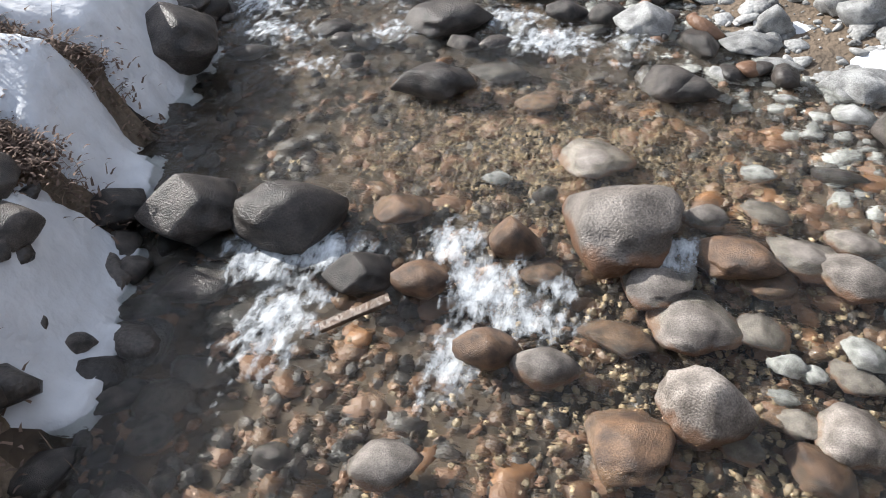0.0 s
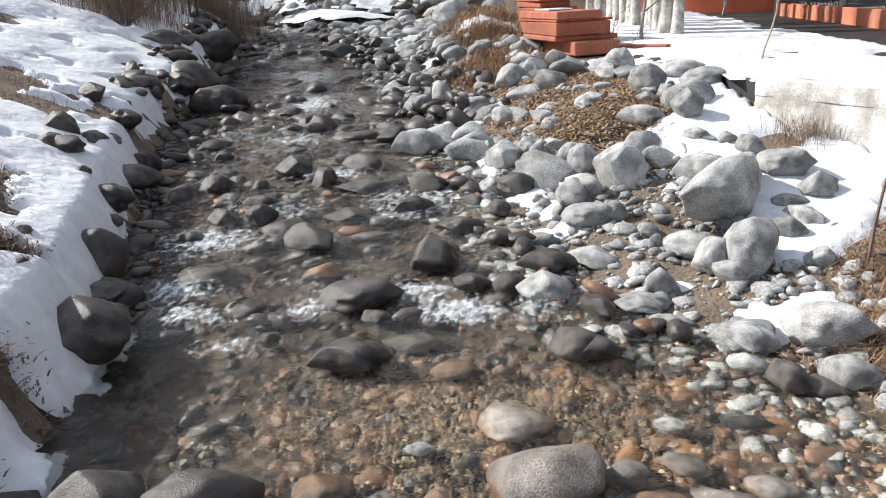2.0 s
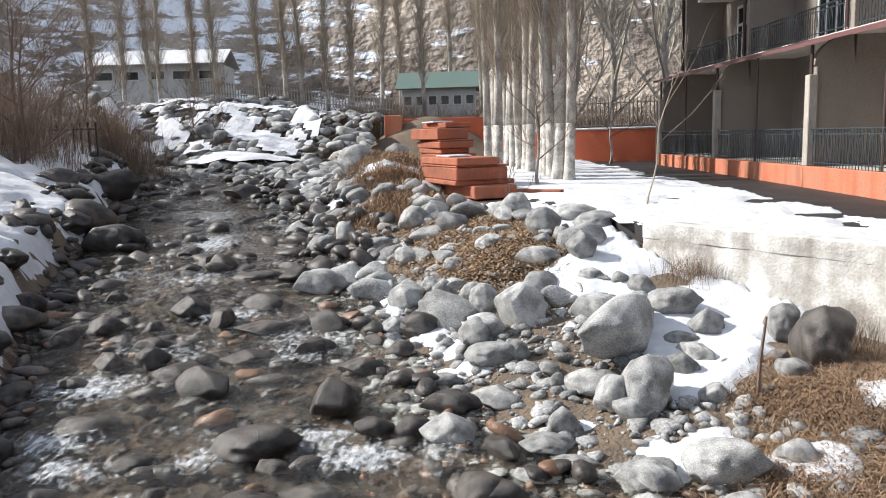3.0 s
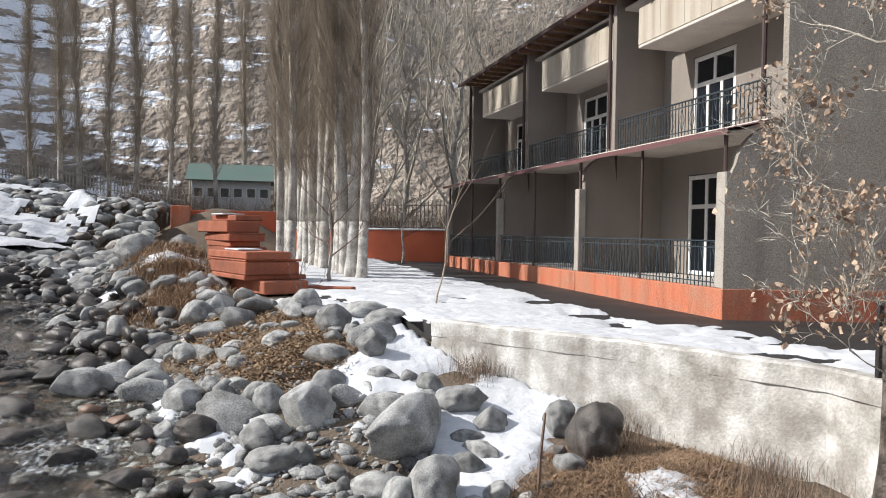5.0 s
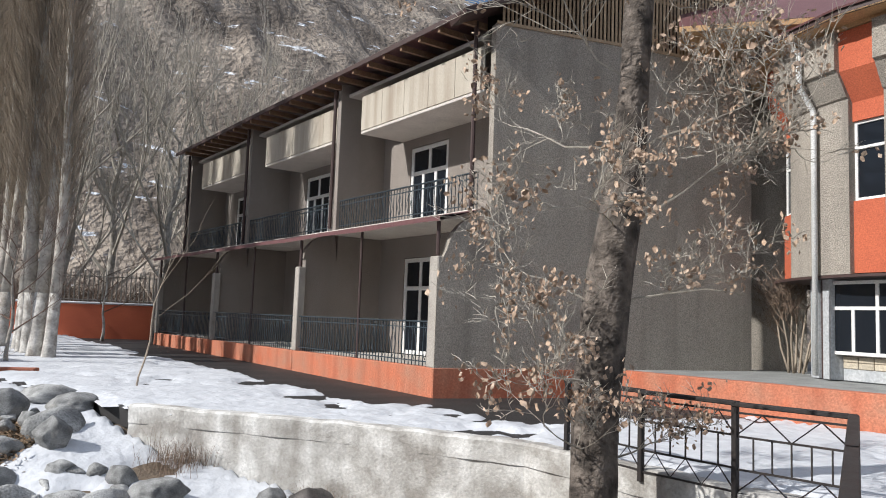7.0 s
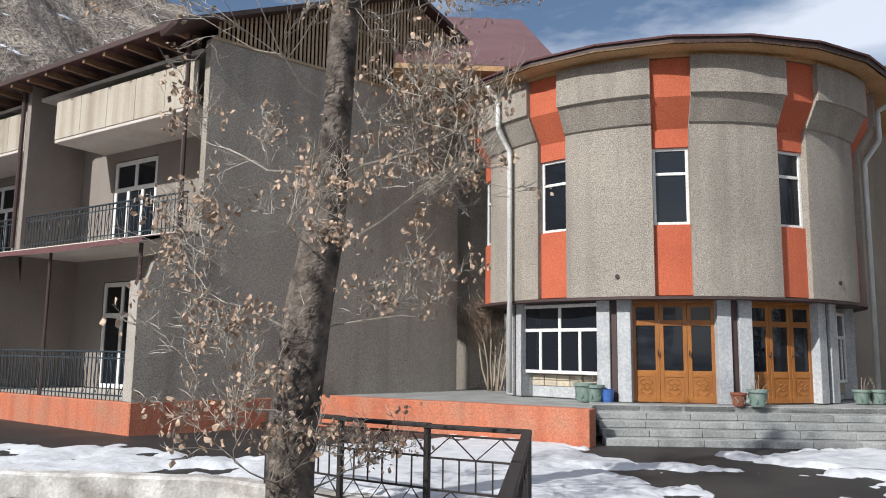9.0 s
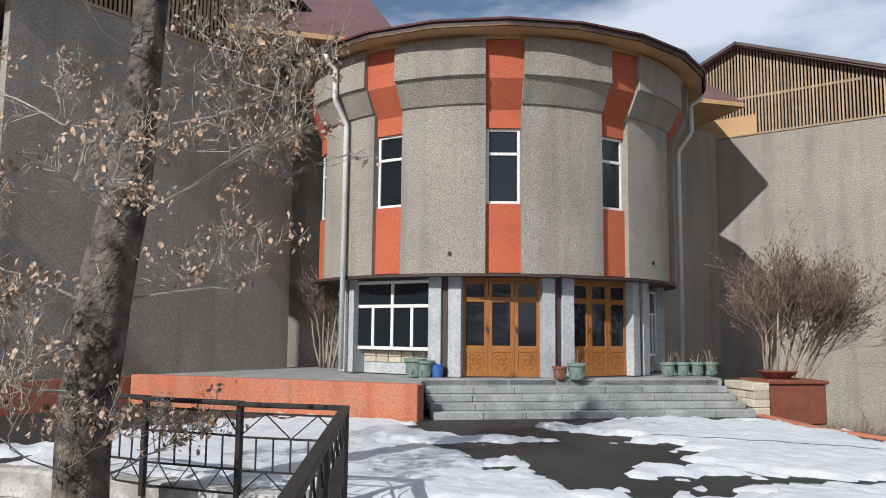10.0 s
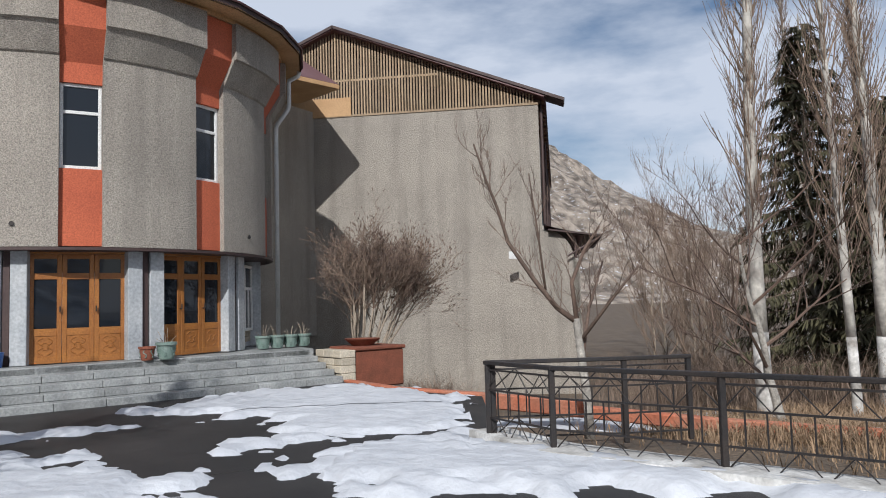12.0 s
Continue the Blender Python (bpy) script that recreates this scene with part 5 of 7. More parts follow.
boulder(2.97, 11.54, 0.85, 0.68, 0.53, "pale", -14, 36)
boulder(2.68, 12.22, 0.51, 0.40, 0.42, "pale", -12, 37)
boulder(1.90, 13.49, 0.63, 0.50, 0.59, "pale", -8, 38)
boulder(1.38, 14.90, 0.75, 0.60, 0.57, "pale", -5, 39)
boulder(2.37, 15.28, 1.02, 0.82, 0.44, "pale", -9, 40)
boulder(2.16, 16.42, 1.31, 1.04, 0.49, "pale", -7, 41)
boulder(1.11, 13.68, 0.80, 0.64, 0.42, "pale", -4, 42)
boulder(1.95, 12.81, 0.46, 0.37, 0.29, "pale", -8, 43)
boulder(1.63, 14.20, 0.38, 0.31, 0.36, "pale", -6, 44)
boulder(2.89, 10.58, 0.51, 0.41, 0.27, "pale", -15, 45)
boulder(2.70, 9.69, 0.42, 0.33, 0.40, "pale", -15, 46)
boulder(2.06, 9.06, 0.81, 0.65, 0.74, "pale", -12, 47)
boulder(1.72, 9.12, 0.57, 0.45, 0.54, "pale", -10, 48)
boulder(-0.36, 9.49, 0.79, 0.63, 0.43, "wet", 3, 49)
boulder(0.18, 10.98, 0.85, 0.68, 0.44, "pale", -1, 50)
boulder(0.59, 10.93, 0.45, 0.36, 0.39, "pale", -3, 51)
boulder(-1.41, 12.73, 0.57, 0.45, 0.42, "pale", 7, 52)
boulder(-0.90, 12.52, 0.75, 0.60, 0.44, "wet", 4, 53)
boulder(4.47, 9.79, 0.95, 0.8, 0.85, "wet", -24, 54, 0.22)
boulder(1.03, 8.83, 0.43, 0.35, 0.38, "pale", -6, 55)
boulder(-3.28, 15.45, 1.08, 0.86, 0.78, "pale", 12, 56)
boulder(-3.93, 19.02, 0.75, 0.60, 0.64, "pale", 12, 57)
boulder(-1.74, 11.03, 0.72, 0.57, 0.36, "wet", 9, 58)
boulder(-5.43, 13.94, 0.83, 0.66, 0.58, "wet", 22, 59)
boulder(-5.08, 11.42, 0.60, 0.48, 0.44, "wet", 24, 60)
boulder(-4.56, 10.89, 0.91, 0.72, 0.32, "wet", 23, 61)
boulder(-6.71, 13.17, 0.70, 0.56, 0.46, "wet", 27, 62)
boulder(-1.21, 11.67, 0.50, 0.40, 0.32, "wet", 6, 63)
boulder(-0.56, 10.50, 0.64, 0.51, 0.27, "pale", 3, 64)
boulder(-3.78, 13.08, 1.09, 0.87, 0.31, "wet", 16, 65)
boulder(-3.66, 11.66, 0.93, 0.75, 0.28, "wet", 18, 66)
boulder(1.87, 8.80, 0.47, 0.38, 0.32, "pale", -12, 67)
boulder(4.33, 10.74, 0.59, 0.47, 0.56, "pale", -22, 68)
boulder(-11.08, 20.88, 1.75, 1.40, 1.10, "wet", 28, 69)
boulder(-9.81, 19.91, 1.56, 1.25, 1.04, "wet", 26, 70)
boulder(-12.67, 25.79, 1.89, 1.51, 1.29, "wet", 26, 71)
boulder(-13.05, 23.20, 1.32, 1.05, 0.62, "wet", 30, 72)
boulder(-10.93, 20.03, 1.13, 0.91, 0.71, "wet", 29, 73)
boulder(-4.16, 27.65, 1.61, 1.29, 1.08, "pale", 9, 74)
boulder(-3.73, 35.29, 1.61, 1.29, 1.37, "pale", 6, 75)
boulder(-1.51, 18.82, 0.86, 0.69, 0.67, "pale", 5, 76)
boulder(-9.95, 69.58, 2.90, 2.32, 2.17, "pale", 8, 77)
boulder(-5.01, 16.68, 1.16, 0.93, 0.33, "wet", 17, 78)
boulder(-8.64, 27.84, 1.44, 1.15, 0.68, "wet", 17, 79)
boulder(-4.03, 19.30, 0.71, 0.65, 0.57, "pale", 6, 83)

# scattered boulders, sparser where the water runs deep
rng = random.Random(5)
count = 0
tries = 0
while count < 150 and tries < 9000:
    tries += 1
    y = 2.0 + 17 * rng.random()
    xl, xr, xe = lerp_line(y, LEFT_X), lerp_line(y, RIGHT_X), lerp_line(y, EDGE_X)
    x = rng.uniform(xl - 1.6, min(xe - 0.3, xr + (4.5 if y < 30 else 9)))
    deep = xl + 0.9 < x < xr - 0.6
    if y < 9.5 and (deep or x < xl + 0.9) and rng.random() < 0.92:
        continue
    if deep and y < 20 and rng.random() < 0.25:
        continue
    r = rng.choice((0.11, 0.14, 0.18, 0.22, 0.28, 0.34)) * (1.0 + 0.25 * min(1, y / 25)) * (0.75 if y < 9 else 1)
    if any((x - a) ** 2 + (y - b) ** 2 < (0.8 * (r + c)) ** 2 for a, b, c in rock_spots):
        continue
    if x > xr + 0.4:
        tone = rng.choice(("pale", "pale", "grey"))
    elif y < 8 and x > -0.5:
        tone = rng.choice(("rust", "grey", "grey", "wet"))
    elif y > 22 and x > xr - 1:
        tone = rng.choice(("grey", "pale"))
    else:
        tone = rng.choice(("wet", "wet", "grey", "wet"))
    boulder(x, y, 2 * r * rng.uniform(0.9, 1.4), 2 * r * rng.uniform(0.7, 1.1), 2 * r * rng.uniform(0.55, 0.9), tone, rng.uniform(0, 360), rng.randrange(7), rng.uniform(0.15, 0.35), rng.uniform(-15, 15))
    count += 1


def pebbles(name, number, area, size, material, label, seed, raise_by=None, fine=None):
    rnd = random.Random(seed)
    base = bmesh.new()
    bmesh.ops.create_icosphere(base, subdivisions=fine or (3 if size[1] > 0.3 and number < 600 else 2 if size[1] > 0.15 else 1), radius=1.0)
    bv, bf = [v.co.copy() for v in base.verts], [tuple(v.index for v in f.verts) for f in base.faces]
    base.free()
    g = Geo()
    made = 0
    # worn facets: a handful of rock shapes with flattened sides
    shapes = []
    for k in range(9):
        cuts = [(Vector((rnd.uniform(-1, 1), rnd.uniform(-1, 1), rnd.uniform(-0.8, 1))).normalized(), rnd.uniform(0.5, 0.85)) for _ in range(9)]
        o = Vector((k * 3.7, k * 1.9, k))
        pts = []
        for v in bv:
            p = v * (1 + 0.32 * noise.noise(v * 1.1 + o) + 0.12 * noise.noise(v * 2.7 + o))
            for n, d in cuts:
                e = p.dot(n) - d
                if e > 0:
                    p = p - n * (e * 0.85)
            pts.append(p)
        shapes.append(pts)
    while made < number:
        spot = area(rnd)
        if spot is None:
            continue
        x, y = spot
        r = size[0] + (size[1] - size[0]) * rnd.random() ** 2.2
        z = (ground_z(x, y) if x < lerp_line(y, EDGE_X) else plaza_z(y)) + r * 0.15 + (raise_by(x, y) if raise_by else 0)
        m = pose(x, y, z, rnd.uniform(-25, 25), rnd.uniform(-25, 25), rnd.uniform(0, 360)) @ Matrix.Diagonal((r * rnd.uniform(0.9, 1.5), r * rnd.uniform(0.7, 1.1), r * rnd.uniform(0.45, 0.75), 1))
        g.add([m @ v for v in shapes[made % 9]], bf)
        made += 1
    return solid(name, g, material, label, "stones", kind="stuff", smooth=True)


def bar_area(rnd):
    y = rnd.uniform(2, 30) if rnd.random() < 0.7 else rnd.uniform(4, 14)
    xr, xe = lerp_line(y, RIGHT_X), lerp_line(y, EDGE_X)
    return rnd.uniform(xr - 0.9, min(xe - 0.3, xr + 3.2)), y


def bed_area(rnd):
    y = 1.5 + 20 * rnd.random() ** 1.7
    return rnd.uniform(lerp_line(y, LEFT_X), lerp_line(y, RIGHT_X)), y


pebbles("pebbles", 3200, bar_area, (0.03, 0.16), M_PALE, "pale grey cobbles along the water's edge", 3)
pebbles("pebbles", 4200, bed_area, (0.03, 0.14), M_WETROCK, "brownish cobbles on the stream bed", 4, lambda x, y: -0.02)
pebbles("pebbles", 1300, lambda r: (r.uniform(-2.4, 2.6), r.uniform(2.2, 7.5)), (0.03, 0.12), M_RUST, "rust-brown cobbles under shallow water", 8)


def far_area(rnd):
    y = 17 + 31 * rnd.random() ** 1.1
    return rnd.uniform(lerp_line(y, LEFT_X) - 1.5, lerp_line(y, RIGHT_X) + (2.0 if y < 26 else 1.0)), y


def far_bank(rnd):
    y = rnd.uniform(12, 40)
    xr = lerp_line(y, RIGHT_X)
    return rnd.uniform(xr - 0.2, min(lerp_line(y, EDGE_X) - 0.2, xr + 4.5)), y


def pile_z(x, y):
    return 2.6 * smooth01((y - 36) / 8)


pebbles("boulders", 1150, far_area, (0.09, 0.40), M_WETROCK, "dark boulders crowding the upper stream", 31, lambda x, y: 0.12)
pebbles("boulders", 1000, lambda r: (r.uniform(-22, -5.5), r.uniform(33, 50)), (0.2, 0.62), M_PALE, "piled grey boulders below the fence", 33, pile_z, 2)
pebbles("boulders", 220, lambda r: (r.uniform(-22, -5.5), r.uniform(33, 50)), (0.2, 0.5), M_ROCK, "piled grey boulders below the fence", 34, pile_z)


def mid_area(rnd):
    y = rnd.uniform(7.5, 19)
    return rnd.uniform(lerp_line(y, LEFT_X) - 0.3, lerp_line(y, RIGHT_X) + 0.4), y


pebbles("boulders", 320, mid_area, (0.08, 0.27), M_WETROCK, "dark wet stones breaking the surface of the stream", 41, lambda x, y: 0.13)
pebbles("boulders", 110, mid_area, (0.07, 0.24), M_ROCK, "brown stones breaking the surface of the stream", 42, lambda x, y: 0.13)
pebbles("gravel", 3600, bed_area, (0.02, 0.07), M_ROCK, "fine gravel on the stream bed", 43)
pebbles("boulders", 340, far_bank, (0.14, 0.5), M_PALE, "grey boulders along the upper bank", 32)
pebbles("pebbles", 420, lambda r: (r.uniform(-3.6, 2.4), r.uniform(2.0, 7.2)), (0.05, 0.17), M_ROCK, "grey cobbles under clear water", 61, lambda x, y: -0.03, 2)
pebbles("pebbles", 330, lambda r: (r.gauss(0.2, 1.3), r.uniform(2.0, 7.0)), (0.04, 0.17), M_OCHRE, "ochre-stained cobbles under clear water", 62, lambda x, y: -0.03, 2)
pebbles("gravel", 5200, lambda r: (-0.9 + r.gauss(0, 1.1), 6.0 + r.gauss(0, 0.55)), (0.010, 0.028), M_GOLD, "golden brown gravel under the clear pool", 46, lambda x, y: 0.06)
pebbles("gravel", 1700, lambda r: (0.5 + r.gauss(0, 0.9), 3.9 + r.gauss(0, 0.9)), (0.012, 0.05), M_GOLD, "golden brown gravel between the stones", 48, lambda x, y: 0.06)
pebbles("gravel", 2600, bar_area, (0.012, 0.06), M_PALE, "fine gravel between the cobbles of the bank", 44)
pebbles("boulders", 60, lambda r: (lerp_line(1, LEFT_X) - 0.0 + r.uniform(-1.0, 0.5) - r.choice((0, 1)) * 0.3, r.uniform(1.2, 6)), (0.10, 0.30), M_WETROCK, "dark wet stones under the snowy bank", 45)
# ---- snow ----
def snow_sheet(name, label, xs, ys, base, field, thick):
    g = Geo()
    idx = {}
    nx = len(xs)
    val = [[field(x, y) for x in xs] for y in ys]
    for j in range(len(ys) - 1):
        for i in range(nx - 1):
            q = ((i, j), (i + 1, j), (i + 1, j + 1), (i, j + 1))
            if max(val[b][a] for a, b in q) > 0:
                face = []
                for a, b in q:
                    if (a, b) not in idx:
                        v = val[b][a]
                        t = thick * smooth01(v / 0.25) if v > 0 else -0.03
                        idx[(a, b)] = len(g.v)
                        g.v.append(Vector((xs[a], ys[b], base(xs[a], ys[b]) + t + (0.02 * fbm(xs[a] * 3, ys[b] * 3, 7) if v > 0 else 0))))
                    face.append(idx[(a, b)])
                g.f.append(tuple(face))
    return solid(name, g, M_SNOW, label, "snow", kind="structure", smooth=True)


def seg_dist(x, y, a, b):
    p, a, b = Vector((x, y)), Vector(a), Vector(b)
    t = max(0, min(1, (p - a).dot(b - a) / (b - a).length_squared))
    return (p - a - (b - a) * t).length


PATCHES = (((13.9, 3.9), (16.2, 2.4), (16.8, 0.6), (14.5, -1.3), (11.4, -1.2), (10.8, 0.0), (10.2, 1.5), (11.6, 1.3), (12.6, 1.9)),
           ((8.9, 1.15), (9.9, 0.35), (10.6, -0.9), (9.4, -1.5), (7.9, -2.9), (7.3, -2.5), (7.9, -0.7), (7.8, 0.46)),
           ((13.3, 8.6), (13.2, 6.8), (11.9, 5.0), (10.9, 5.2), (10.6, 4.2), (8.9, 2.1), (7.8, 1.7), (7.5, 3.4), (7.1, 4.2), (6.9, 9.0), (9.6, 10.0)),
           ((12.7, 5.0), (11.9, 4.6), (11.5, 3.7), (12.2, 3.9)))


def inside(x, y, poly):
    """Distance to the outline of a patch, positive inside."""
    d, odd = 1e9, False
    for (ax, ay), (bx, by) in zip(poly, poly[1:] + poly[:1]):
        t = max(0.0, min(1.0, ((x - ax) * (bx - ax) + (y - ay) * (by - ay)) / ((bx - ax) ** 2 + (by - ay) ** 2)))
        d = min(d, math.hypot(x - ax - t * (bx - ax), y - ay - t * (by - ay)))
        if (ay > y) != (by > y) and x < ax + (y - ay) * (bx - ax) / (by - ay):
            odd = not odd
    return d if odd else -d


def yard_snow(x, y):
    xe = lerp_line(y, EDGE_X)
    if x < xe + 0.05:
        return -1
    v = 0.10 + 0.5 * fbm(x * 0.55, y * 0.55, 2.0, 3) + 0.22 * fbm(x * 1.5, y * 1.5, 4.0, 4)
    facade = 9.0 - 0.045 * (y - 13.8)
    if y > 12.6:
        v -= 1.2 * smooth01((x - (facade - 2.1 - 0.10 * max(0, y - 14) * 0.2)) / 0.8)
        v += 0.25 * smooth01((facade - 2.2 - x) / 1.5)
        return v
    u = 0.55 * max(inside(x, y, p) for p in PATCHES) + 0.06 + 0.30 * fbm(x * 0.9, y * 0.9, 2.0, 4) + 0.30 * fbm(x * 2.4, y * 2.4, 6.0, 4)
    if y > 9.0:
        v += 0.2 - 1.1 * smooth01((x - 7.9) / 0.9) * smooth01((y - 9.5) / 1.0)
        f = smooth01((y - 9.0) / 1.5)
        return u * (1 - f) + v * f
    return u


SX = axis(((-8, 0.3), (3, 0.10), (13.4, 0.3), (13.9, 1)))
SY = axis(((-1.2, 0.10), (13.0, 0.16), (24, 0.4), (44, 1)))
snow_sheet("snow", "melting snow lying in patches on the asphalt", SX, SY, lambda x, y: plaza_z(y), lambda x, y: yard_snow(x, y) if not (y < 6.4 and x > 13.8 - (6.3 - y) * -0.66) else -1, 0.07)
SX2 = axis(((13.3, 0.10), (17.6, 1)))
SY2 = axis(((-1.6, 0.10), (6.4, 1)))
snow_sheet("snow", "melting snow lying in patches before the steps", SX2, SY2, lambda x, y: 0.0,
           lambda x, y: yard_snow(x, y) if (Vector((x, y, 0)) - step_a).dot(si) < -0.1 and x < 16.6 else -1, 0.08)


def deck_snow(x, y):
    a, b = Vector((10.0, -1.0)), Vector((5.6, -5.0))
    side = (b - a).x * (y - a.y) - (b - a).y * (x - a.x)
    if side > -0.25 or y > 0.4 + 0.3 * math.sin(x):
        return -1
    return max(-0.35 + 0.45 * fbm(x * 0.7, y * 0.7, 31, 4) + 0.6 * math.exp(-(seg_dist(x, y, a, b) / 0.55) ** 2), yard_snow(x, y) if x > 7.2 else -1)


snow_sheet("snow", "snow ridge along the bridge railing", axis(((4.6, 0.09), (10.3, 1))), axis(((-4.9, 0.09), (0.6, 1))), lambda x, y: 0.012, deck_snow, 0.09)


def garden_snow(x, y):
    v = -0.02 + 0.8 * fbm(x * 0.5, y * 0.5, 41, 4)
    return v if x > lerp_line(y, ((-9, 9.9), (-6.2, 9.9), (-4.4, 11.5), (-3.1, 13.0), (-1.7, 14.7))) and y < -1.0 else -1


snow_sheet("snow", "thin snow patches in the garden", axis(((10, 0.2), (20, 1))), axis(((-9, 0.2), (-1, 1))), lambda x, y: ground_all(x, y) + 0.02, garden_snow, 0.07)


def left_snow(x, y):
    """Snow tongues on the near bank, wider cover broken by brush and stones further up."""
    d = lerp_line(y, LEFT_X) - x
    if d < -0.15 or d > 14:
        return -1
    v = -1.0
    for cx, cy, rx, ry in ((-4.85, 4.75, 0.42, 0.36), (-5.2, 4.7, 0.3, 0.3), (-5.55, 6.45, 0.45, 0.6), (-5.3, 7.1, 0.35, 0.45), (-4.05, 3.1, 0.42, 0.42), (-4.2, 3.7, 0.3, 0.3), (-3.85, 2.65, 0.28, 0.3), (-5.02, 5.74, 0.16, 0.16), (-6.0, 5.45, 0.4, 0.3),
                           (-6.3, 7.95, 0.5, 0.45), (-6.95, 9.6, 0.6, 0.8), (-7.9, 10.6, 0.8, 0.9), (-9.3, 11.8, 1.2, 0.9), (-8.6, 13.4, 0.8, 0.9), (-4.9, 3.2, 0.3, 0.3)):
        v = max(v, 0.6 - 0.27 * (((x - cx) / rx) ** 2 + ((y - cy) / ry) ** 2))
    far = smooth01((y - 12.5) / 3)
    if far > 0:
        v = max(v, (0.2 + 0.3 * smooth01((d - 0.5) / 1.0) + 1.5 * fbm(x * 0.7, y * 0.7, 11.0, 4)) * far - (1 - far))
    return v + 0.5 * fbm(x * 1.7, y * 1.7, 12.0, 4) - 0.6 * smooth01((0.45 - d) / 0.3) * smooth01((y - 6) / 3)


snow_sheet("snow", "thick snow on the stream bank", axis(((-26, 0.3), (-14, 0.11), (-8, 0.05), (-3.2, 1))), axis(((1.6, 0.05), (8, 0.10), (16, 0.2), (42, 1))), ground_z, left_snow, 0.16)


def right_snow(x, y):
    xr, xe = lerp_line(y, RIGHT_X), lerp_line(y, EDGE_X)
    if x < xr + 0.5 or x > xe - 0.12:
        return -1
    u = (x - xr) / (xe - xr)
    v = -0.22 + 0.9 * fbm(x * 0.8, y * 0.8, 21.0, 4)
    for cx, cy, r, k in ((3.25, 11.3, 1.0, 1.2), (3.2, 10.4, 0.7, 1.2), (3.1, 13.6, 0.9, 1.0), (3.0, 15.7, 1.1, 1.1), (2.06, 19.2, 1.6, 1.2), (2.3, 17.2, 1.2, 1.0), (-2.55, 17.5, 0.7, 1.0), (2.7, 9.3, 0.3, 1.0), (3.5, 7.6, 0.5, 0.9), (4.5, 8.6, 0.45, 1.0), (5.2, 7.6, 0.6, 0.7), (1.6, 13.0, 0.6, 0.7), (4.6, 11.3, 0.7, 0.8), (-2.5, 26, 1.5, 0.5)):
        v += k * math.exp(-(((x - cx) ** 2 + (y - cy) ** 2) / r ** 2))
    for cx, cy, r in ((-0.3, 16.4, 1.5), (4.4, 6.3, 1.2), (3.7, 8.7, 0.7), (-1.6, 20.5, 1.5), (0.4, 14.4, 1.0)):
        v -= 0.8 * math.exp(-(((x - cx) ** 2 + (y - cy) ** 2) / r ** 2))
    return v


snow_sheet("snow", "broad snow patch on the shingle upstream", axis(((-17, 0.25), (-6, 1))), axis(((34, 0.3), (42, 1))), lambda x, y: ground_z(x, y) + 0.55, lambda x, y: 0.5 - 0.5 * (((x + 11.2 + 0.55 * (y - 37)) / 2.6) ** 2 + ((y - 37.5) / 2.2) ** 2) + 0.4 * fbm(x * 0.7, y * 0.7, 51, 4), 0.12)
snow_sheet("snow", "snow lying among the piled boulders", axis(((-20, 0.2), (-8.2, 1))), axis(((38, 0.3), (47, 1))), lambda x, y: ground_z(x, y) + pile_z(x, y) + 0.34, lambda x, y: -0.12 + 0.9 * fbm(x * 0.6, y * 0.6, 53, 5), 0.10)
snow_sheet("snow", "snow lying between the boulders of the bank", axis(((-12, 0.3), (-2, 0.12), (7, 1))), axis(((4, 0.12), (17, 0.3), (42, 1))), ground_z, right_snow, 0.10)

# ---- trees ----
def grow(g, p, d, length, r, depth, rnd, up=0.35, kids=4, spread=0.7, sides=4, shrink=0.55, wob=0.12, tips=None):
    """A crooked branch that forks, gathered into one mesh."""
    n = 4
    pts, rad = [p], [r]
    q, e = p.copy(), d.normalized()
    for i in range(n):
        e = (e + Vector((rnd.uniform(-wob, wob), rnd.uniform(-wob, wob), rnd.uniform(-wob, wob) + up * 0.12))).normalized()
        q = q + e * (length / n)
        pts.append(q.copy())
        rad.append(r * (1 - 0.75 * (i + 1) / n))
    g.tube(pts, rad, sides, cap=False)
    if depth > 0:
        for _ in range(kids):
            t = rnd.uniform(0.3, 1.0)
            i = min(n - 1, int(t * n))
            base = pts[i].lerp(pts[i + 1], t * n - i)
            nd = (e + Vector((rnd.uniform(-1, 1), rnd.uniform(-1, 1), rnd.uniform(-0.5, 1) + up)).normalized() * spread).normalized()
            grow(g, base, nd, length * shrink * rnd.uniform(0.7, 1.2), max(0.0045, r * 0.45), depth - 1, rnd, up, kids, spread, 3, shrink, wob, tips)
    elif tips is not None:
        tips.append((pts[-1], e))


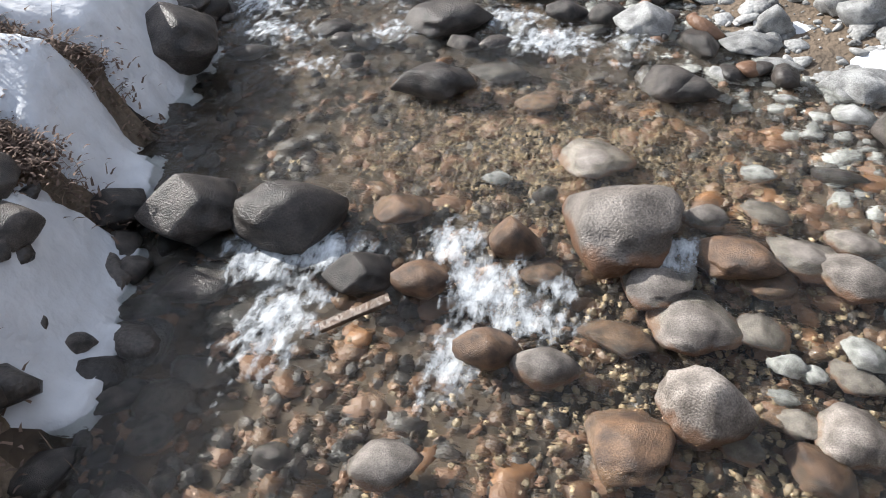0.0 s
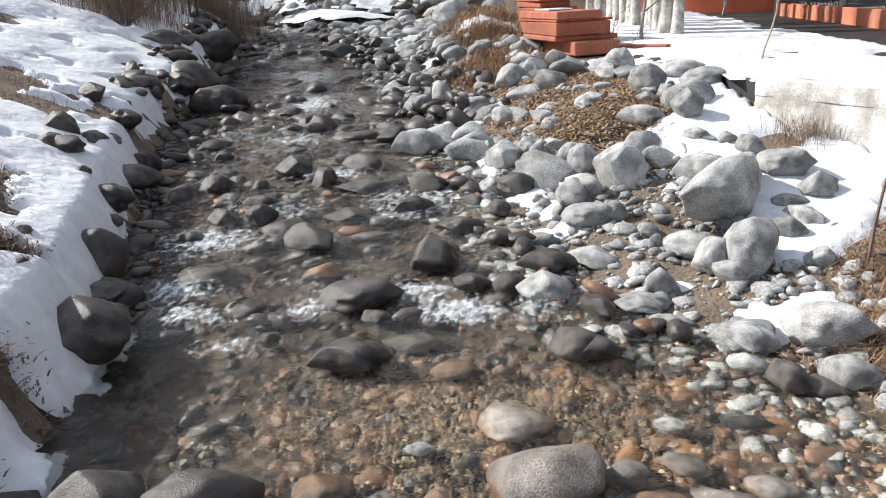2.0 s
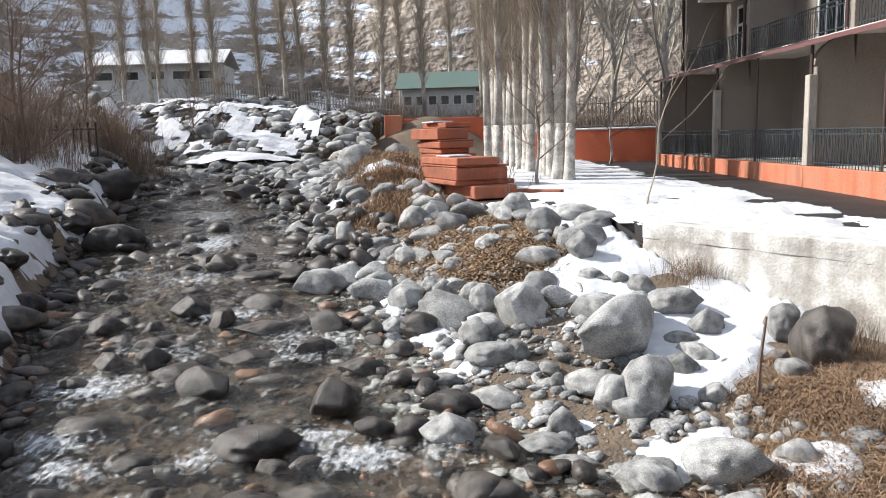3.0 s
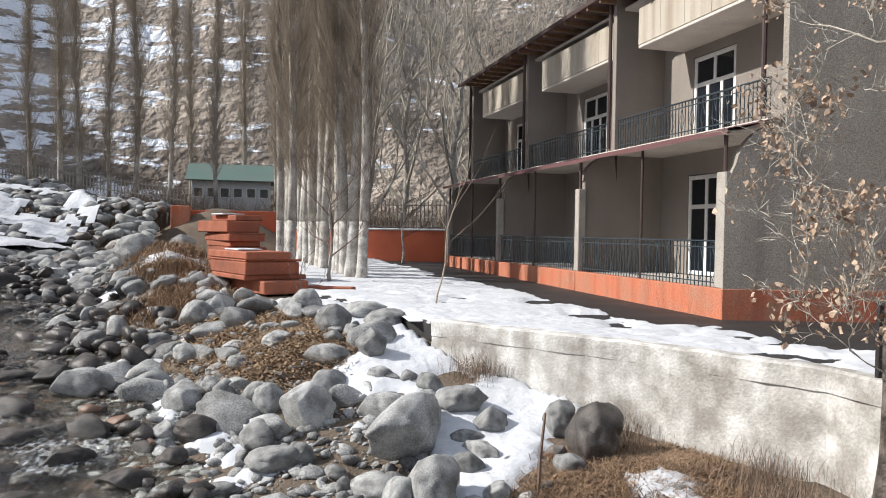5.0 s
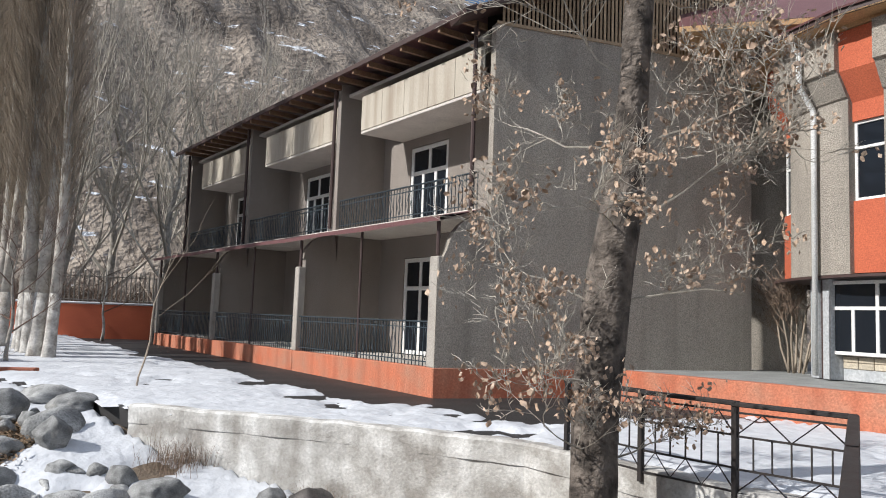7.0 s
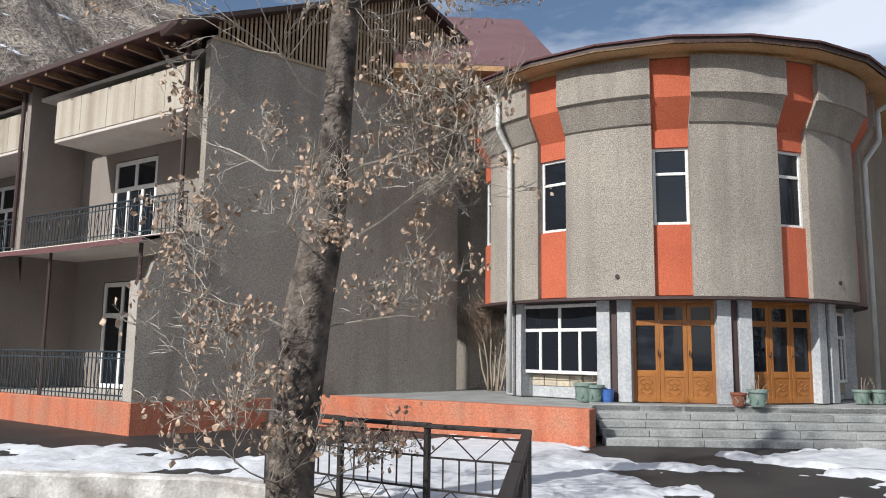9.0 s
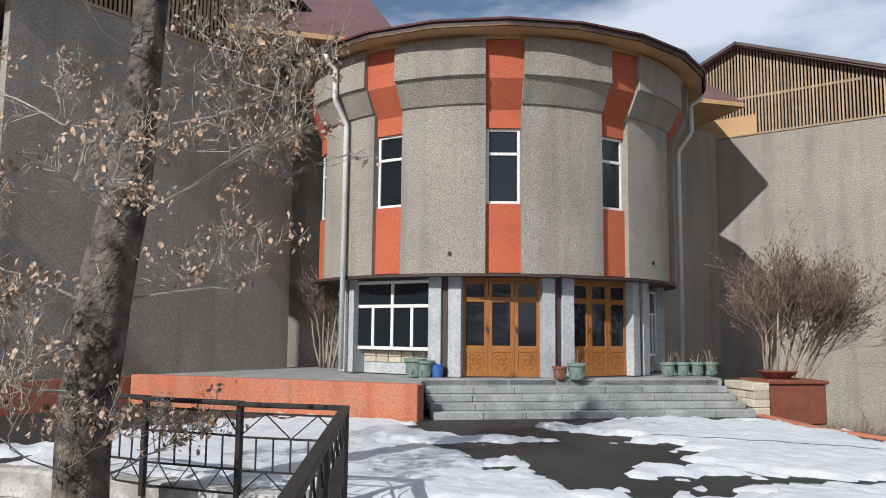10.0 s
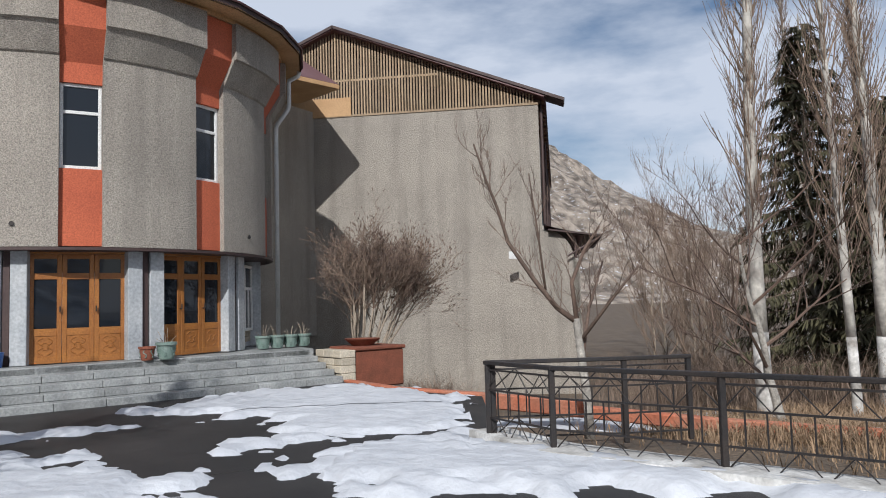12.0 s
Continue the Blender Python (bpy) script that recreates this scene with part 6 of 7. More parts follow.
def poplar(seed, h, r, start, density, width):
    """A slender poplar: limewashed foot, pale trunk and a narrow sheaf of upright twigs."""
    rnd = random.Random(seed)
    t = thing("poplar", pose(0, 0, 0), "tall bare poplar with a whitewashed foot", "tree", "poplars along the yard")
    def trunk_at(z):
        return Vector((0.12 * math.sin(z * 0.35 + seed), 0.12 * math.cos(z * 0.28 + seed), z))
    zs = [0, 0.15, 0.6, 1.2, 1.9]
    part("painted_foot", Geo().tube([trunk_at(z) for z in zs], [r * 1.5, r * 1.25, r * 1.08, r * 1.02, r], 10), M_LIME, t, "whitewashed foot of the trunk", smooth=True)
    zs = [1.9 + (h - 1.9) * k / 14 for k in range(15)]
    part("trunk", Geo().tube([trunk_at(z) for z in zs], [r * (1 - 0.93 * k / 14) for k in range(15)], 8), M_POPBARK, t, smooth=True)
    g = Geo()
    for k in range(density):
        z = start + (h - start) * (k / density) ** 0.9
        w = rnd.uniform(0, 6.28)
        out = Vector((math.cos(w), math.sin(w), 0))
        L = (width * rnd.uniform(0.6, 1.2)) * (2.6 if z < h * 0.7 else 1.6)
        p = trunk_at(z)
        d = (out * rnd.uniform(0.3, 0.75) + Vector((0, 0, 1)))
        rr = rnd.uniform(0.007, 0.018)
        pts = [p]
        e = d.normalized()
        for i in range(4):
            e = (e + Vector((rnd.uniform(-0.1, 0.1), rnd.uniform(-0.1, 0.1), 0.12))).normalized()
            pts.append(pts[-1] + e * L / 4)
        g.tube(pts, [rr * (1 - 0.2 * i) for i in range(5)], 3, cap=False)
        for _ in range(4):
            i = rnd.randrange(1, 4)
            e2 = (e + Vector((rnd.uniform(-0.6, 0.6), rnd.uniform(-0.6, 0.6), 0.3))).normalized()
            a = pts[i]
            g.tube([a, a + e2 * L * 0.22, a + e2 * L * 0.45 + Vector((0, 0, 0.08))], [rr * 0.5, rr * 0.4, rr * 0.25], 3, cap=False)
    part("crown", g, M_TWIG if density > 300 else M_TWIGBROWN, t, "sheaf of thin bare twigs")
    return t


POP = [poplar(3, 19, 0.16, 3.6, 620, 0.62), poplar(8, 21, 0.19, 4.4, 650, 0.7), poplar(15, 17, 0.14, 3.0, 580, 0.55), poplar(23, 24, 0.18, 5.0, 620, 0.8), poplar(31, 15, 0.13, 3.0, 260, 0.5), poplar(37, 13, 0.08, 2.6, 170, 0.5)]


def place_poplar(k, x, y, z, turn=0):
    ob = POP[k]
    if ob.name in used:
        return copy_thing(ob, pose(x, y, z, 0, 0, turn))
    used.add(ob.name)
    ob.matrix_basis = pose(x, y, z, 0, 0, turn)
    return ob


used = set()
rp = random.Random(4)
for i in range(19):
    u = i / 18
    place_poplar(i % 4, 3.1 - 2.3 * u + rp.uniform(-0.25, 0.25), 25.0 + 15.0 * u ** 1.2 + rp.uniform(-0.4, 0.4), plaza_z(25 + 12 * u) - 0.02, rp.uniform(0, 360))
for x, y in ((0.35, 27.2), (0.95, 29.5), (0.7, 25.6)):
    place_poplar(2, x, y, plaza_z(y) - 0.02, rp.uniform(0, 360))
for i in range(16):
    b = radians(27 - 27 * i / 15 + rp.uniform(-0.8, 0.8))
    r = rp.uniform(50, 62)
    x, y = -math.sin(b) * r, math.cos(b) * r
    place_poplar(rp.randrange(4), x, y, 1.2, rp.uniform(0, 360))


def bare_tree(name, label, x, y, z, h, r, seed, twig, bark, kids=4, depth=3, lean=(0, 0), spread=0.75, up=0.4, first=0.35, limbs=7, shrink=0.55):
    rnd = random.Random(seed)
    t = thing(name, pose(x, y, z), label, "tree" if r > 0.035 else "shrub")
    n = 8
    pts = [Vector((lean[0] * (k / n) ** 1.3 + 0.06 * h / 6 * math.sin(k * 1.3 + seed), lean[1] * (k / n) ** 1.3 + 0.06 * h / 6 * math.cos(k * 1.7 + seed), h * 0.7 * k / n - 0.1)) for k in range(n + 1)]
    part("trunk", Geo().tube(pts, [r * (1.25 if k == 0 else 1 - 0.7 * k / n) for k in range(n + 1)], 9), bark, t, smooth=True)
    g = Geo()
    tips = []
    for k in range(limbs):
        u = first + (1 - first) * k / max(1, limbs - 1)
        i = min(n - 1, int(u * n))
        w = k * 2.4 + rnd.uniform(-0.4, 0.4)
        d = Vector((math.cos(w), math.sin(w), up + 0.3))
        grow(g, pts[i].lerp(pts[i + 1], u * n - i), d, h * 0.42 * rnd.uniform(0.7, 1.15), r * 0.42 * (1.2 - 0.6 * u), depth, rnd, up, kids, spread, 5, shrink, 0.14, tips)
    part("crown", g, twig, t)
    return t, tips
# the old tree at the foot of the retaining wall, with a few withered leaves
near_tree = thing("old_tree", pose(5.87, 5.93, 0), "old bare tree with rough dark bark and withered leaf clusters", "tree")
pts = [(-0.02, 0.10, -1.6), (0.0, 0.09, -1.0), (0.01, 0.08, -0.4), (0.03, 0.07, 0.3), (0.05, 0.06, 1.0), (0.08, 0.02, 1.8), (0.16, -0.06, 2.6), (0.24, -0.13, 3.4), (0.27, -0.16, 4.2), (0.31, -0.2, 5.2), (0.36, -0.25, 6.4), (0.4, -0.3, 8.0)]
rad = [0.33, 0.26, 0.24, 0.232, 0.235, 0.23, 0.215, 0.18, 0.155, 0.145, 0.13, 0.10]
g = Geo()
sides = 22
for (x, y, z), r in [((x0 + (x1 - x0) * f, y0 + (y1 - y0) * f, z0 + (z1 - z0) * f), ra + (rb - ra) * f) for (x0, y0, z0), (x1, y1, z1), ra, rb in zip(pts, pts[1:], rad, rad[1:]) for f in (0, 0.25, 0.5, 0.75)]:
    for k in range(sides):
        w = 2 * math.pi * k / sides
        q = r * (1 + 0.16 * noise.noise(Vector((math.cos(w) * 1.6, math.sin(w) * 1.6, z * 0.9))) + 0.10 * noise.noise(Vector((math.cos(w) * 5, math.sin(w) * 5, z * 1.6))))
        g.v.append(Vector((x + q * math.cos(w), y + q * math.sin(w), z)))
for i in range(len(g.v) // sides - 1):
    for k in range(sides):
        g.f.append((i * sides + k, i * sides + (k + 1) % sides, (i + 1) * sides + (k + 1) % sides, (i + 1) * sides + k))
part("trunk", g, M_DARKBARK, near_tree, "rough dark trunk", smooth=True)
rnd = random.Random(12)
g, tips = Geo(), []
for z, w, L in ((0.4, 200, 1.3), (0.8, 330, 1.0), (1.4, 180, 1.6), (1.9, 320, 1.7), (2.3, 150, 1.7), (2.7, 300, 1.9), (3.0, 215, 1.6), (3.3, 345, 2.1), (3.7, 135, 1.8), (4.0, 290, 2.0), (4.4, 0, 2.0), (4.8, 170, 2.2), (5.2, 310, 2.2), (5.7, 60, 2.2), (6.2, 230, 2.0)):
    i = max(k for k in range(len(pts)) if pts[k][2] <= z)
    w = radians(w)
    grow(g, Vector(pts[i]), Vector((math.cos(w), math.sin(w), 0.35)), L * 0.8, 0.015, 4, rnd, 0.06, 4, 1.0, 4, 0.62, 0.3, tips)
part("crown", g, M_TWIGGREY, near_tree, "thin drooping bare branches")
g = Geo()
rnd = random.Random(2)
clusters = [p for p, e in tips if rnd.random() < 0.10]
for p in clusters:
    for _ in range(rnd.randint(5, 14)):
        c = p + Vector((rnd.gauss(0, 0.07), rnd.gauss(0, 0.07), rnd.gauss(-0.03, 0.07)))
        m = Matrix.Translation(c) @ Euler((rnd.uniform(0, 6), rnd.uniform(0, 6), rnd.uniform(0, 6))).to_matrix().to_4x4() @ Matrix.Scale(rnd.uniform(0.018, 0.042), 4)
        g.add([m @ Vector(v) for v in ((-1, 0, 0.2), (-0.3, -0.7, -0.1), (0.7, -0.45, 0.15), (1.1, 0.1, -0.2), (0.5, 0.7, 0.2), (-0.5, 0.55, -0.1))], [(0, 1, 2, 3, 4, 5)])
part("leaves", g, M_DRYLEAF, near_tree, "clusters of withered pale brown leaves")

# bushes by the entrance, young trees in the yard, fruit trees by the bridge
def lilac(x, y, z, label, stems, reach, wide, lean, seed, heads):
    """Many crooked stems fanning from one root, forking into a round head of twigs with dry seed heads."""
    rnd = random.Random(seed)
    t = thing("lilac_bush", pose(x, y, z), label, "shrub")
    twigs, tips = Geo(), []
    for k in range(stems):
        w = 2.4 * k + rnd.uniform(-0.3, 0.3)
        f = wide * math.sqrt((k + 0.5) / stems)
        d = Vector((math.cos(w) * f + lean[0], math.sin(w) * f + lean[1], 1.0)).normalized()
        foot = Vector((math.cos(w) * 0.16, math.sin(w) * 0.16, -0.05))
        L = reach * rnd.uniform(0.42, 0.62)
        mid = foot + d * L * 0.55 + Vector((rnd.uniform(-0.06, 0.06), rnd.uniform(-0.06, 0.06), 0))
        top = foot + d * L
        part("stem", Geo().tube([foot, foot.lerp(mid, 0.5), mid, top], [0.034, 0.03, 0.026, 0.02], 6), M_TWIG, t, smooth=True)
        for base, n in ((mid.lerp(top, 0.4), 1), (top, 4)):
            for _ in range(n):
                e = d + Vector((rnd.uniform(-0.8, 0.8), rnd.uniform(-0.8, 0.8), rnd.uniform(-0.3, 0.2)))
                grow(twigs, base, e, reach * 0.25 * rnd.uniform(0.7, 1.2), 0.013, 3, rnd, 0.15, 4, 0.85, 4, 0.62, 0.2, tips)
    part("crown", twigs, M_TWIGBROWN, t)
    g = Geo()
    for p, e in tips:
        if rnd.random() < heads:
            a = e.normalized()
            for j in range(3):
                s = a.orthogonal().normalized() * rnd.uniform(0.008, 0.018)
                q = p + a * (0.02 * j)
                g.add([q - s, q + a.cross(s), q + s, q + a * 0.05], [(0, 1, 3), (1, 2, 3), (2, 0, 3)])
    part("dry_bloom", g, M_TWIGDARK, t, "dry brown seed heads")
    return t


lilac(17.9, 11.2, 0.64, "thin bare lilac bush against the wall", 7, 2.9, 0.35, (0.05, -0.05), 5, 0.2)
lilac(20.0, 0.45, -0.1, "spreading bare lilac bush with dry seed heads", 19, 3.9, 0.46, (0.08, -0.22), 9, 0.95)
def limbed_tree(x, y, z, label, seed, trunk, limbs):
    """A small tree drawn limb by limb, each limb setting a few fine twigs."""
    rnd = random.Random(seed)
    t = thing("fruit_tree", pose(x, y, z), label, "tree")
    part("trunk", Geo().tube(trunk, [0.075 - 0.03 * k / len(trunk) for k in range(len(trunk))], 9), M_BARK, t, smooth=True)
    twigs = Geo()
    for r, pts in limbs:
        n = len(pts)
        part("limb", Geo().tube(pts, [r * (1 - 0.8 * k / n) for k in range(n)], 7), M_TWIGDARK, t, smooth=True)
        for a, b in zip(pts, pts[1:]):
            a, b = Vector(a), Vector(b)
            for _ in range(3):
                e = (b - a).normalized() + Vector((rnd.uniform(-1, 1), rnd.uniform(-1, 1), rnd.uniform(-0.2, 0.9)))
                grow(twigs, a.lerp(b, rnd.random()), e, rnd.uniform(0.35, 0.8), 0.009, 2, rnd, 0.4, 3, 0.7, 4, 0.6, 0.2)
    part("crown", twigs, M_TWIGDARK, t)
    return t


limbed_tree(11.96, -2.92, 0.0, "bare crooked fruit tree beside the bridge", 21, [(0, 0, -0.5), (0, 0.01, 0.1), (0.02, 0.07, 0.73), (0.04, 0.13, 1.34)],
            ((0.045, [(0.04, 0.13, 1.3), (0.1, 0.39, 1.51), (0.17, 0.7, 1.93), (0.24, 1.05, 2.48), (0.26, 1.19, 2.99), (0.29, 1.34, 3.41), (0.31, 1.51, 3.97)]),
             (0.04, [(0.03, 0.11, 1.2), (0.05, 0.17, 1.87), (0.0, -0.03, 2.35), (-0.06, -0.24, 2.67)]), (0.03, [(0.02, 0.06, 1.05), (-0.12, -0.43, 1.69), (-0.23, -0.74, 2.08)]),
             (0.02, [(0.14, 0.54, 1.76), (0.16, 0.63, 2.71), (0.18, 0.72, 3.5)]), (0.03, [(0.02, 0.06, 0.8), (0.5, -0.2, 1.5), (0.7, -0.5, 2.2)])))
bare_tree("fruit_tree", "bare crooked fruit tree in the garden", 11.6, -5.6, -0.5, 4.2, 0.075, 33, M_TWIGDARK, M_BARK, 5, 3, (0.1, 0.5), 0.95, 0.25, 0.3, 8)
bare_tree("young_tree", "thin young tree with whitewashed stem at the yard's edge", 3.75, 16.6, 0.0, 4.2, 0.022, 17, M_TWIG, M_TWIG, 3, 1, (0.45, -0.1), 0.5, 0.6, 0.5, 5)
bare_tree("cherry_tree", "bare reddish-twigged tree by the poplars", 1.9, 23.2, 0.05, 4.4, 0.06, 41, M_TWIGDARK, M_BARK, 4, 3, (0, 0), 0.85, 0.35, 0.3, 8)
bare_tree("cherry_tree", "small bare tree by the orange wall", 6.4, 36.5, 0.2, 4.6, 0.07, 44, M_TWIGDARK, M_LIME, 4, 3, (0, 0), 0.85, 0.35, 0.4, 7)
bare_tree("shrub", "dark leafless sapling on the bank", 0.75, 17.4, -0.2, 1.9, 0.02, 47, M_TWIGDARK, M_TWIGDARK, 3, 2, (0.1, 0), 0.8, 0.4, 0.3, 6)
for i, (x, y, h) in enumerate(((6.5, 52, 19), (9.5, 55, 20), (12, 50, 17), (16, 56, 20), (20, 58, 18))):
    bare_tree("willow", "tall pale bare willow below the slope", x, y, 0.6, h, 0.3, 60 + i, M_TWIGGREY, M_BARK, 5, 3, (0.5, 0), 0.42, 0.8, 0.12, 10, 0.6)
for i, (x, y, h) in enumerate(((-14.5, 24.0, 6), (-16.5, 27, 7), (-19, 30, 7), (-18, 35, 6), (-22, 36, 7), (-15, 40, 5))):
    bare_tree("thicket", "dense dark leafless thicket on the bank", x, y, ground_z(x, y), h, 0.07, 80 + i, M_TWIGDARK, M_TWIGDARK, 5, 3, (0.3, 0), 0.9, 0.3, 0.05, 10)

for i, (x, y, h) in enumerate(((23, -9.5, 4.5), (26, -10.5, 5), (30, -11, 6), (27, -13, 5), (22, -12, 4.5), (33, -14, 7), (38, -13.5, 8), (35, -17, 7), (44, -17, 9), (19, -8.6, 3.2), (48, -21, 9), (55, -22, 10))):
    bare_tree("thicket", "brown leafless thicket beyond the garden", x, y, -1.7, h, 0.06, 120 + i, M_TWIGBROWN, M_TWIG, 5, 3, (0.2, 0), 0.7, 0.6, 0.05, 11)
# conifers and birch-like poplars downstream
def spruce(x, y, z, h, seed):
    rnd = random.Random(seed)
    t = thing("spruce", pose(x, y, z), "tall dark green drooping spruce", "tree")
    part("trunk", Geo().tube([(0, 0, h * k / 6) for k in range(7)], [0.17 * (1 - 0.9 * k / 6) for k in range(7)], 8), M_BARK, t)
    g, n = Geo(), Geo()
    for k in range(165):
        u = (k / 165) ** 0.95
        zz = 0.5 + (h - 0.7) * u
        L = 2.3 * (1 - u) ** 0.8 * rnd.uniform(0.7, 1.15) + 0.2
        w = k * 2.4 + rnd.uniform(-0.3, 0.3)
        o = Vector((math.cos(w), math.sin(w), 0))
        pl = [Vector((0, 0, zz)) + o * (L * q) + Vector((0, 0, -0.28 * L * q + 0.10 * L * q * q)) for q in (0, 0.35, 0.7, 1.0)]
        g.tube(pl, [0.02, 0.014, 0.009, 0.004], 3, cap=False)
        side = Vector((-o.y, o.x, 0))
        m = int(16 + 46 * L / 2)
        for i in range(m):
            q = rnd.uniform(0.12, 1.0)
            j = min(2, int(q * 3))
            p = pl[j].lerp(pl[j + 1], q * 3 - j)
            for s in (-1, 1):
                e = (o * rnd.uniform(0.3, 0.9) + side * s * rnd.uniform(0.3, 1.0) + Vector((0, 0, rnd.uniform(-1.3, -0.2)))).normalized()
                l = rnd.uniform(0.2, 0.46)
                b = e.cross(Vector((0, 0, 1)))
                b = b.normalized() * 0.02 if b.length > 1e-3 else Vector((0.028, 0, 0))
                n.add([p - b * 0.4, p + b * 0.4, p + e * l * 0.6 + b, p + e * l, p + e * l * 0.6 - b], [(0, 1, 2, 3, 4)])
    part("branchwork", g, M_TWIGDARK, t)
    part("foliage", n, M_NEEDLE, t, "dense dark green needles")
    return t


spruce(17.9, -9.95, -1.4, 9.6, 1)
spruce(16.2, -10.6, -1.4, 7.4, 2)
spruce(18.0, -14.5, -1.6, 11.0, 3)
for k, (x, y, z) in enumerate(((13.1, -6.25, -0.9), (21, -15.5, -1.4), (12.96, -7.48, -1.0), (14.4, -9.0, -1.1), (24, -13.2, -1.5), (19.5, -12.2, -1.4))):
    place_poplar((4, 4, 5, 4, 4, 5)[k], x, y, z, 50 * k)


# ---- dry grass, brush and litter ----
def tufts(name, label, number, area, h, material, seed, width=0.006, lay=1.0):
    rnd = random.Random(seed)
    g = Geo()
    k = 0
    while k < number:
        x, y = area(rnd)
        z = ground_z(x, y) if x < lerp_line(y, EDGE_X) else ground_all(x, y)
        w = rnd.uniform(0, 6.28)
        for _ in range(7):
            a = w + rnd.uniform(-3.1, 3.1)
            L = h * rnd.uniform(0.3, 1.3)
            o = Vector((math.cos(a), math.sin(a), 0))
            s = Vector((-o.y, o.x, 0)) * width
            p = Vector((x + rnd.gauss(0, 0.15), y + rnd.gauss(0, 0.15), z - 0.02))
            q, t = p + o * L * (0.25 + 0.3 * (1 - lay)) + Vector((0, 0, L * 0.6 * lay)), p + o * L * (rnd.uniform(0.4, 0.9) + 0.4 * (1 - lay)) + Vector((0, 0, L * rnd.uniform(0.6, 1.0) * lay ** 1.4))
            g.add([p - s, p + s, q + s * 0.8, t, q - s * 0.8], [(0, 1, 2, 4), (4, 2, 3)])
        k += 1
    return solid(name, g, material, label, "grass", kind="stuff")


def bare_left(*spots):
    """Spots on the left bank that the snow leaves free."""
    def f(rnd):
        for _ in range(60):
            x, y, r = spots[rnd.randrange(len(spots))]
            x, y = x + rnd.gauss(0, r * 0.7), y + rnd.gauss(0, r * 0.7)
            if left_snow(x, y) < -0.22 and x < lerp_line(y, LEFT_X) - 0.05:
                break
        return x, y
    return f


def blob(*spots):
    def f(rnd):
        x, y, r = spots[rnd.randrange(len(spots))]
        return x + rnd.gauss(0, r * 0.5), y + rnd.gauss(0, r * 0.5)
    return f


tufts("dry_grass", "matted dry straw-brown grass on the bank", 6800, blob((4.2, 6.6, 1.3), (4.8, 8.6, 0.9), (3.9, 5.2, 1.2), (-2.5, 20, 1.2), (5.4, 9.3, 0.5), (3.4, 7.5, 0.7), (3.9, 8.7, 0.6)), 0.24, M_GRASS, 6, 0.006, 0.6)
tufts("dry_grass", "dry yellow grass under the poplars", 2200, blob((2.4, 22.5, 1.6), (2.0, 26, 1.8), (-2.0, 27, 2.0), (3.0, 19.5, 0.8)), 0.22, M_GRASS, 7, 0.008)
tufts("brush", "dark dry brush among the left bank stones", 1300, bare_left((-5.2, 3.2, 0.9), (-5.6, 4.6, 0.9), (-6.6, 6.8, 0.9), (-8.5, 9.5, 1.2), (-11, 14, 1.5), (-13, 20, 2), (-5.0, 2.2, 0.7)), 0.16, M_TWIGBROWN, 9, 0.005)
tufts("dead_leaves", "matted dark dead leaves and stalks on the left bank", 7000, bare_left((-4.9, 2.6, 0.8), (-5.3, 3.9, 0.8), (-5.6, 5.2, 0.9), (-6.6, 7.0, 1.0), (-7.6, 9.0, 1.0), (-9.2, 11.5, 1.2)), 0.12, M_TWIGDARK, 91, 0.012, 0.45)
tufts("dry_grass", "brown dead grass in the garden by the bridge", 4500, blob((11.2, -5.2, 1.6), (9.8, -6.2, 1.8), (12.8, -6.4, 2.0), (14.5, -8, 2.4), (19.5, -1.0, 1.3), (17.6, -1.2, 1.0)), 0.26, M_LEAFLITTER, 11)
tufts("brush", "dense dark leafless brush on the snowy bank", 850, blob((-15.5, 25, 1.8), (-18, 29, 2.5), (-21, 33, 3), (-15.5, 33, 1.6), (-19, 39, 2.5)), 2.6, M_TWIGBROWN, 15, 0.008)
tufts("dead_leaves", "matted brown dead leaves on the bank", 8000, blob((-0.4, 16.4, 1.2), (0.3, 15.0, 1.1), (-0.9, 17.8, 1.1), (0.9, 16.6, 0.8), (0.8, 14.2, 0.8)), 0.13, M_LEAFLITTER, 16, 0.018, 0.4)
tufts("dry_grass", "straw-brown dry grass on the bank's mound", 2600, blob((-2.2, 20.8, 1.1), (-3.2, 26.5, 1.4), (-2.6, 23.5, 1.0)), 0.3, M_GRASS, 18, 0.008)
tufts("brush", "brown leafless scrub below the mountain slope", 3000, blob((-6, 53, 4.5), (1, 52, 4), (7, 50, 3.5), (13, 53, 4), (-14, 56, 4)), 3.6, M_TWIGBROWN, 19, 0.010)
tufts("brush", "tangle of bare brown brush behind the garden", 2600, blob((17, -7, 2.0), (20, -9, 3.0), (23, -11, 3.5), (16, -9, 2.5), (20.5, -0.8, 1.2), (27, -12, 4)), 1.2, M_TWIGBROWN, 13, 0.005)
tufts("brush", "thin bare stems along the retaining wall", 420, blob((5.9, 7.2, 0.9), (6.1, 8.4, 0.5), (5.0, 10.4, 0.5), (6.2, 5.2, 0.6), (3.6, 12.6, 0.4)), 0.5, M_TWIGBROWN, 14, 0.003)

